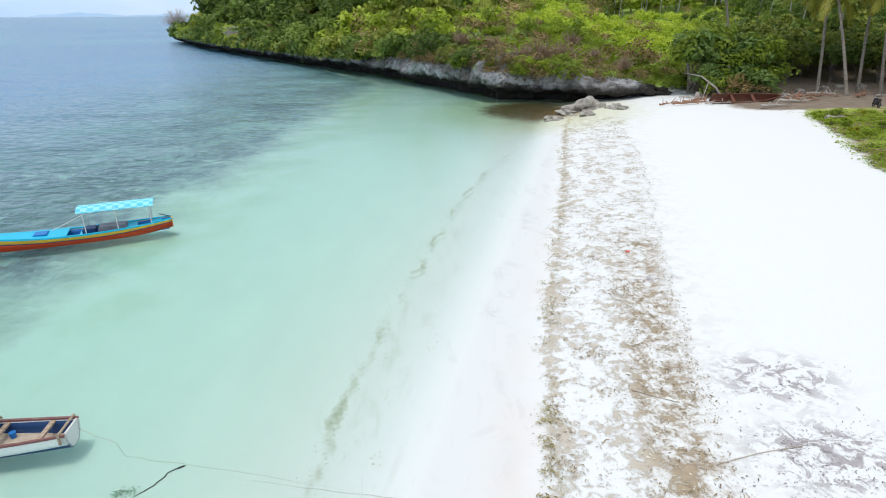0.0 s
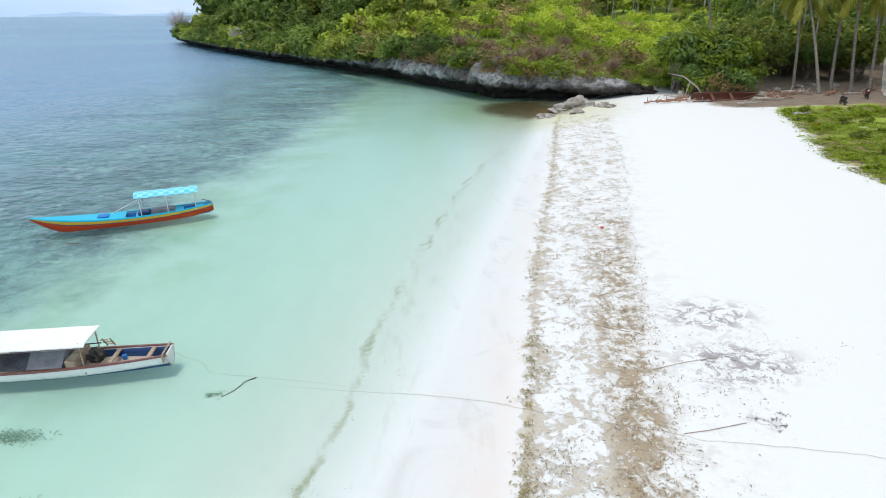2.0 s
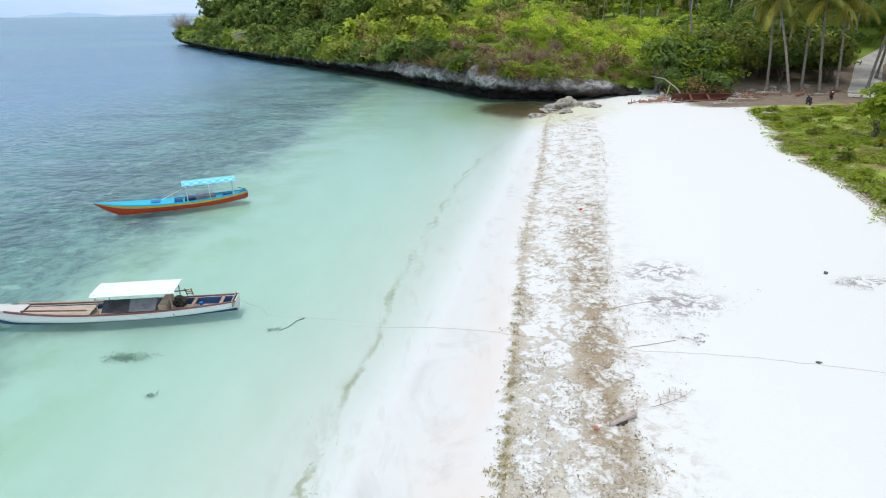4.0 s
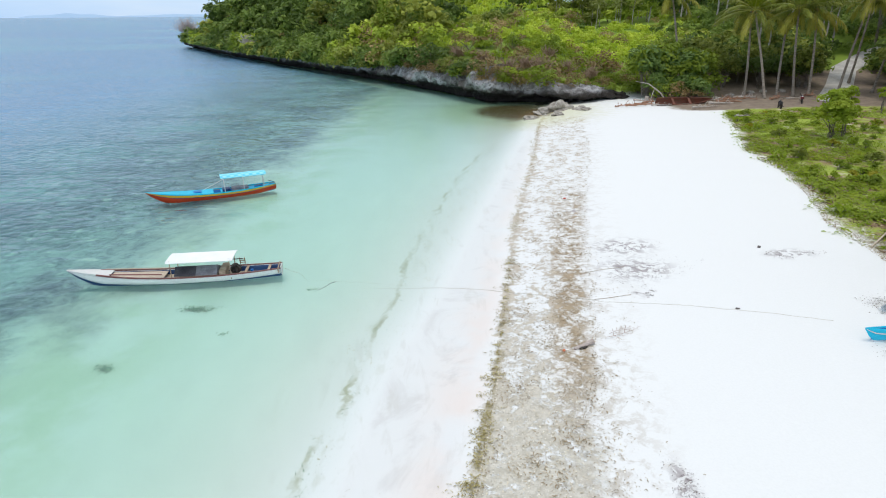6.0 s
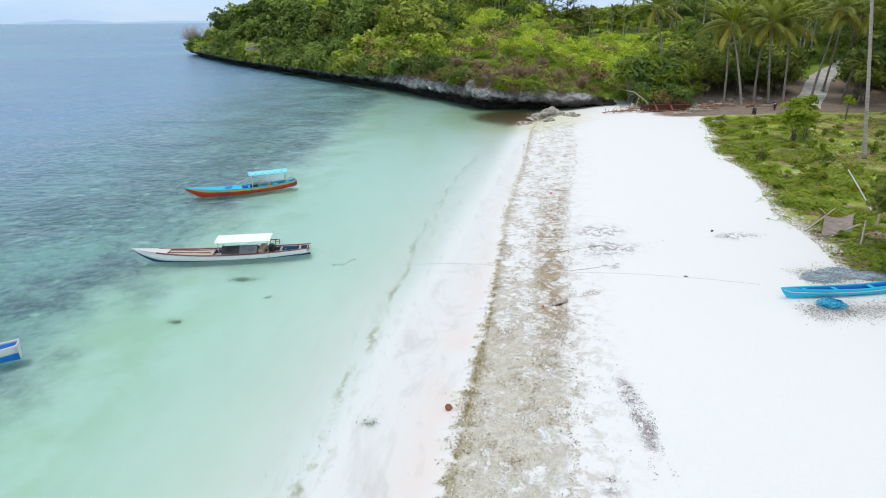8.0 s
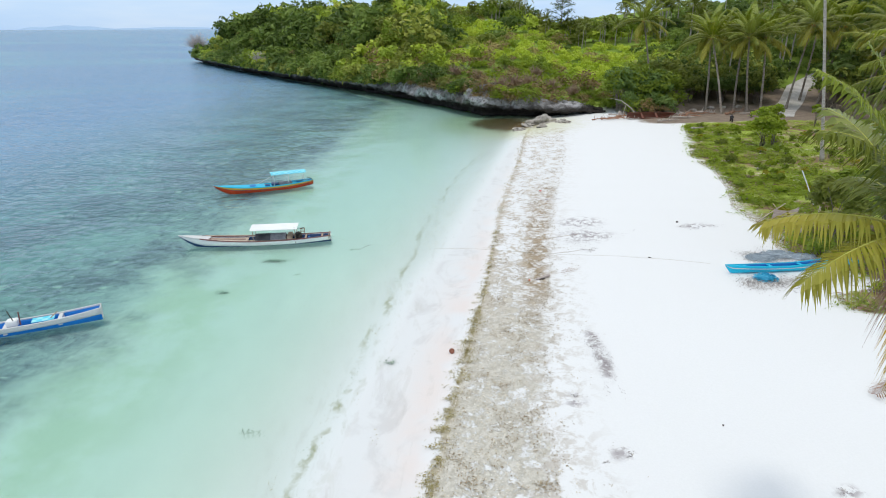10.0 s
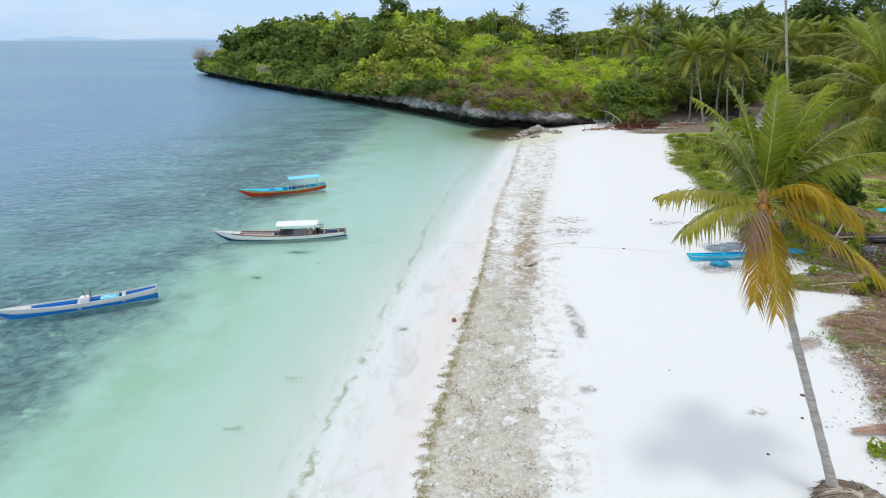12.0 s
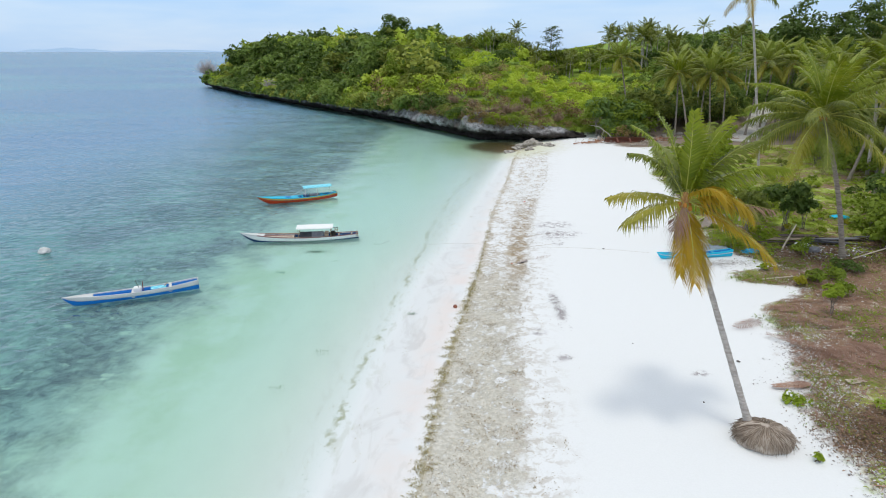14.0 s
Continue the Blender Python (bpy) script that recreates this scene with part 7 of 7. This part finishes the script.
for i in range(110):
    x, y = q.uniform(10, 62), q.uniform(130, 150)
    if i < 52:
        x, y = q.uniform(46, 112), q.uniform(60, 118)
    if abs(x - road_x(y)) < 4 or (x < 40 and y < 128):
        continue
    s_ = q.uniform(0.75, 1.25) if x > 45 else q.uniform(0.48, 0.66)
    c_ = copy_thing(PALMS[i % 3], pose(x, y, gz(x, y), q.uniform(-4, 4), q.uniform(-4, 4), q.uniform(0, 360)))
    c_.scale = (s_, s_, s_)


def crest_tree(x, y, wide, tall, mat, seed, label, leaves=900, size=0.35, trunk_h=3.0, clumps=12):
    me_ = shrub_mesh("crest_tree", shrub(seed, wide, tall, clumps, leaves, size, trunk=trunk_h), M[mat], M["bark"])
    ob = new("crest_tree", me_)
    ob.matrix_world = pose(x, y, gz(x, y) - 0.3)
    return tagged(ob, label, "tree", "crest trees")


crest_tree(-16.5, 150, 5.2, 15.0, "leaf_dark", 401, "large dark round tree standing above the crest", 2200, 0.4, 6.5, 20)
crest_tree(-74, 208, 3.6, 8.5, "leaf_olive", 402, "round olive tree near the cape")
crest_tree(-62, 206, 3.2, 7.5, "leaf_dark", 403, "dark tree on the crest near the cape")
crest_tree(-50, 190, 3.0, 8.0, "leaf_dark", 404, "dark tree on the crest")
crest_tree(72, 78, 5.0, 15.0, "leaf_dark", 405, "big dark spreading tree above the palm grove", 1600, 0.4, 6.0, 18)
crest_tree(79, 84, 4.6, 14.0, "leaf_dark", 406, "big dark spreading tree above the palm grove", 1400, 0.4, 6.0, 18)
for i, (x, y) in enumerate(((76, 84), (84, 86), (91, 82), (97, 90), (88, 96), (68.5, 87), (72, 92))):
    crest_tree(x, y, 5.2, 20 + 2 * math.sin(i * 2.2), "leaf_dark", 440 + i, "big dark spreading tree above the palm grove", 1500, 0.42, 7.0, 18)
for i, x in enumerate((58, 66, 75, 84, 93, 101, 110, 120, 132)):
    crest_tree(x, 118 + 6 * math.sin(i * 2.0), 4.6, 8.8 + 1.5 * math.sin(i), "leaf_dark" if i % 2 else "leaf_olive", 410 + i, "tall green tree on the hill behind the palms", 800, 0.45)


crest = random.Random(45)
for i in range(17):
    x = 6 + 3.6 * i + crest.uniform(-1.2, 1.2)
    crest_tree(x, 140 + crest.uniform(-7, 7), crest.uniform(2.6, 3.8), crest.uniform(5.2, 7.4), crest.choice(("leaf_olive", "leaf_dark", "leaf_bright")), 460 + i, "green broadleaf tree along the crest", 420, 0.4, 1.6, 12)


def layered_tree(x, y, tall):
    """A tree with flat tiers of branches."""
    q_ = random.Random(6)
    ob = thing("tiered_tree", pose(x, y, gz(x, y)), "tall tree with flat tiers of branches on the crest", "tree")
    part("trunk", tube([(0, 0, -0.3), (0, 0, tall)], [0.2, 0.06], 7), M["bark"], ob)
    bits = []
    for k in range(17):
        up = k / 16
        a0, h = k * 2.4, tall * (0.46 + 0.54 * up)
        reach = (3.6 - 2.4 * up ** 2) * q_.uniform(0.6, 1.1)
        tip = Vector((reach * math.cos(a0), reach * math.sin(a0), h + 0.35 * reach))
        bits.append(tube([(0, 0, h), tuple(tip)], [0.06, 0.02], 4, False))
        for i in range(70):
            c = Vector((0, 0, h)).lerp(tip, q_.uniform(0.45, 1.1)) + Vector((q_.gauss(0, 0.6), q_.gauss(0, 0.6), q_.gauss(0.1, 0.18)))
            a, s_ = q_.uniform(0, 6.28), q_.uniform(0.28, 0.52)
            u, v = Vector((math.cos(a), math.sin(a), 0.2)) * s_, Vector((-math.sin(a), math.cos(a), 0.1)) * s_ * 0.5
            bits.append(([tuple(c - u), tuple(c - v), tuple(c + u), tuple(c + v)], [(0, 1, 2, 3)]))
    part("crown", join(*bits), M["leaf_dark"], ob)


layered_tree(28.5, 138, 12.5)


def bare_shrub(x, y, z, wide, seed, label, count=150):
    q_ = random.Random(seed)
    bits = []
    for i in range(count):
        a, e = q_.uniform(0, 6.28), q_.uniform(0.1, 1.3)
        ln = wide * q_.uniform(0.5, 1.0)
        p1 = Vector((math.cos(a) * math.cos(e), math.sin(a) * math.cos(e), math.sin(e))) * ln
        p0 = p1 * q_.uniform(0.0, 0.4)
        bend = Vector((q_.uniform(-0.2, 0.2), q_.uniform(-0.2, 0.2), q_.uniform(0, 0.3))) * ln
        bits.append(tube([p0, (p0 + p1) / 2 + bend, p1 + bend], [0.05, 0.035, 0.015], 3, False))
    return single("bare_shrub", join(*bits), M["twig" if x < -20 else "brown_twig"], pose(x, y, z), label, "shrub", "bare shrubs")


M["twig"] = plain("grey_twigs", (0.44, 0.38, 0.36), (0.62, 0.56, 0.54), 3, 0.9)
M["brown_twig"] = plain("brown_twigs", (0.26, 0.17, 0.11), (0.46, 0.34, 0.24), 3, 0.9)
for i, (x, y, wide) in enumerate(((-12, 99.0, 1.6), (-4.5, 87.0, 1.6), (0.5, 79.5, 1.7), (4.2, 74.5, 1.6), (10.0, 71.5, 2.0), (16.0, 71.5, 1.8), (19.5, 71.5, 1.6), (14.0, 76.5, 1.8))):
    bare_shrub(x, y, gz(x, y) + 0.2, wide, 10 + i, "leafless brown twiggy shrub above the cliff", 220)
bare_shrub(-103.5, 221, 5.0, 6.0, 1, "leafless grey shrub at the tip of the cape", 420)
bare_shrub(-55, 147, 3.4, 3.2, 2, "leafless grey shrub on the cliff edge", 260)
bare_shrub(-8, 86, 4.0, 2.0, 3, "leafless grey-brown shrub on the cliff edge")
bare_shrub(7.5, 70.5, 3.2, 2.4, 4, "leafless brown shrub above the cliff", 240)
bare_shrub(12.5, 71.5, 3.4, 2.6, 5, "leafless brown shrub above the cliff", 260)
bush(28.6, 61.4, 1.5, 2.6, "leaf_dry", 231, "brown half-dry shrub behind the driftwood", 420, 0.14)
bush(31.4, 61.8, 1.2, 1.8, "leaf_dry", 232, "brown half-dry shrub behind the driftwood", 300, 0.14)
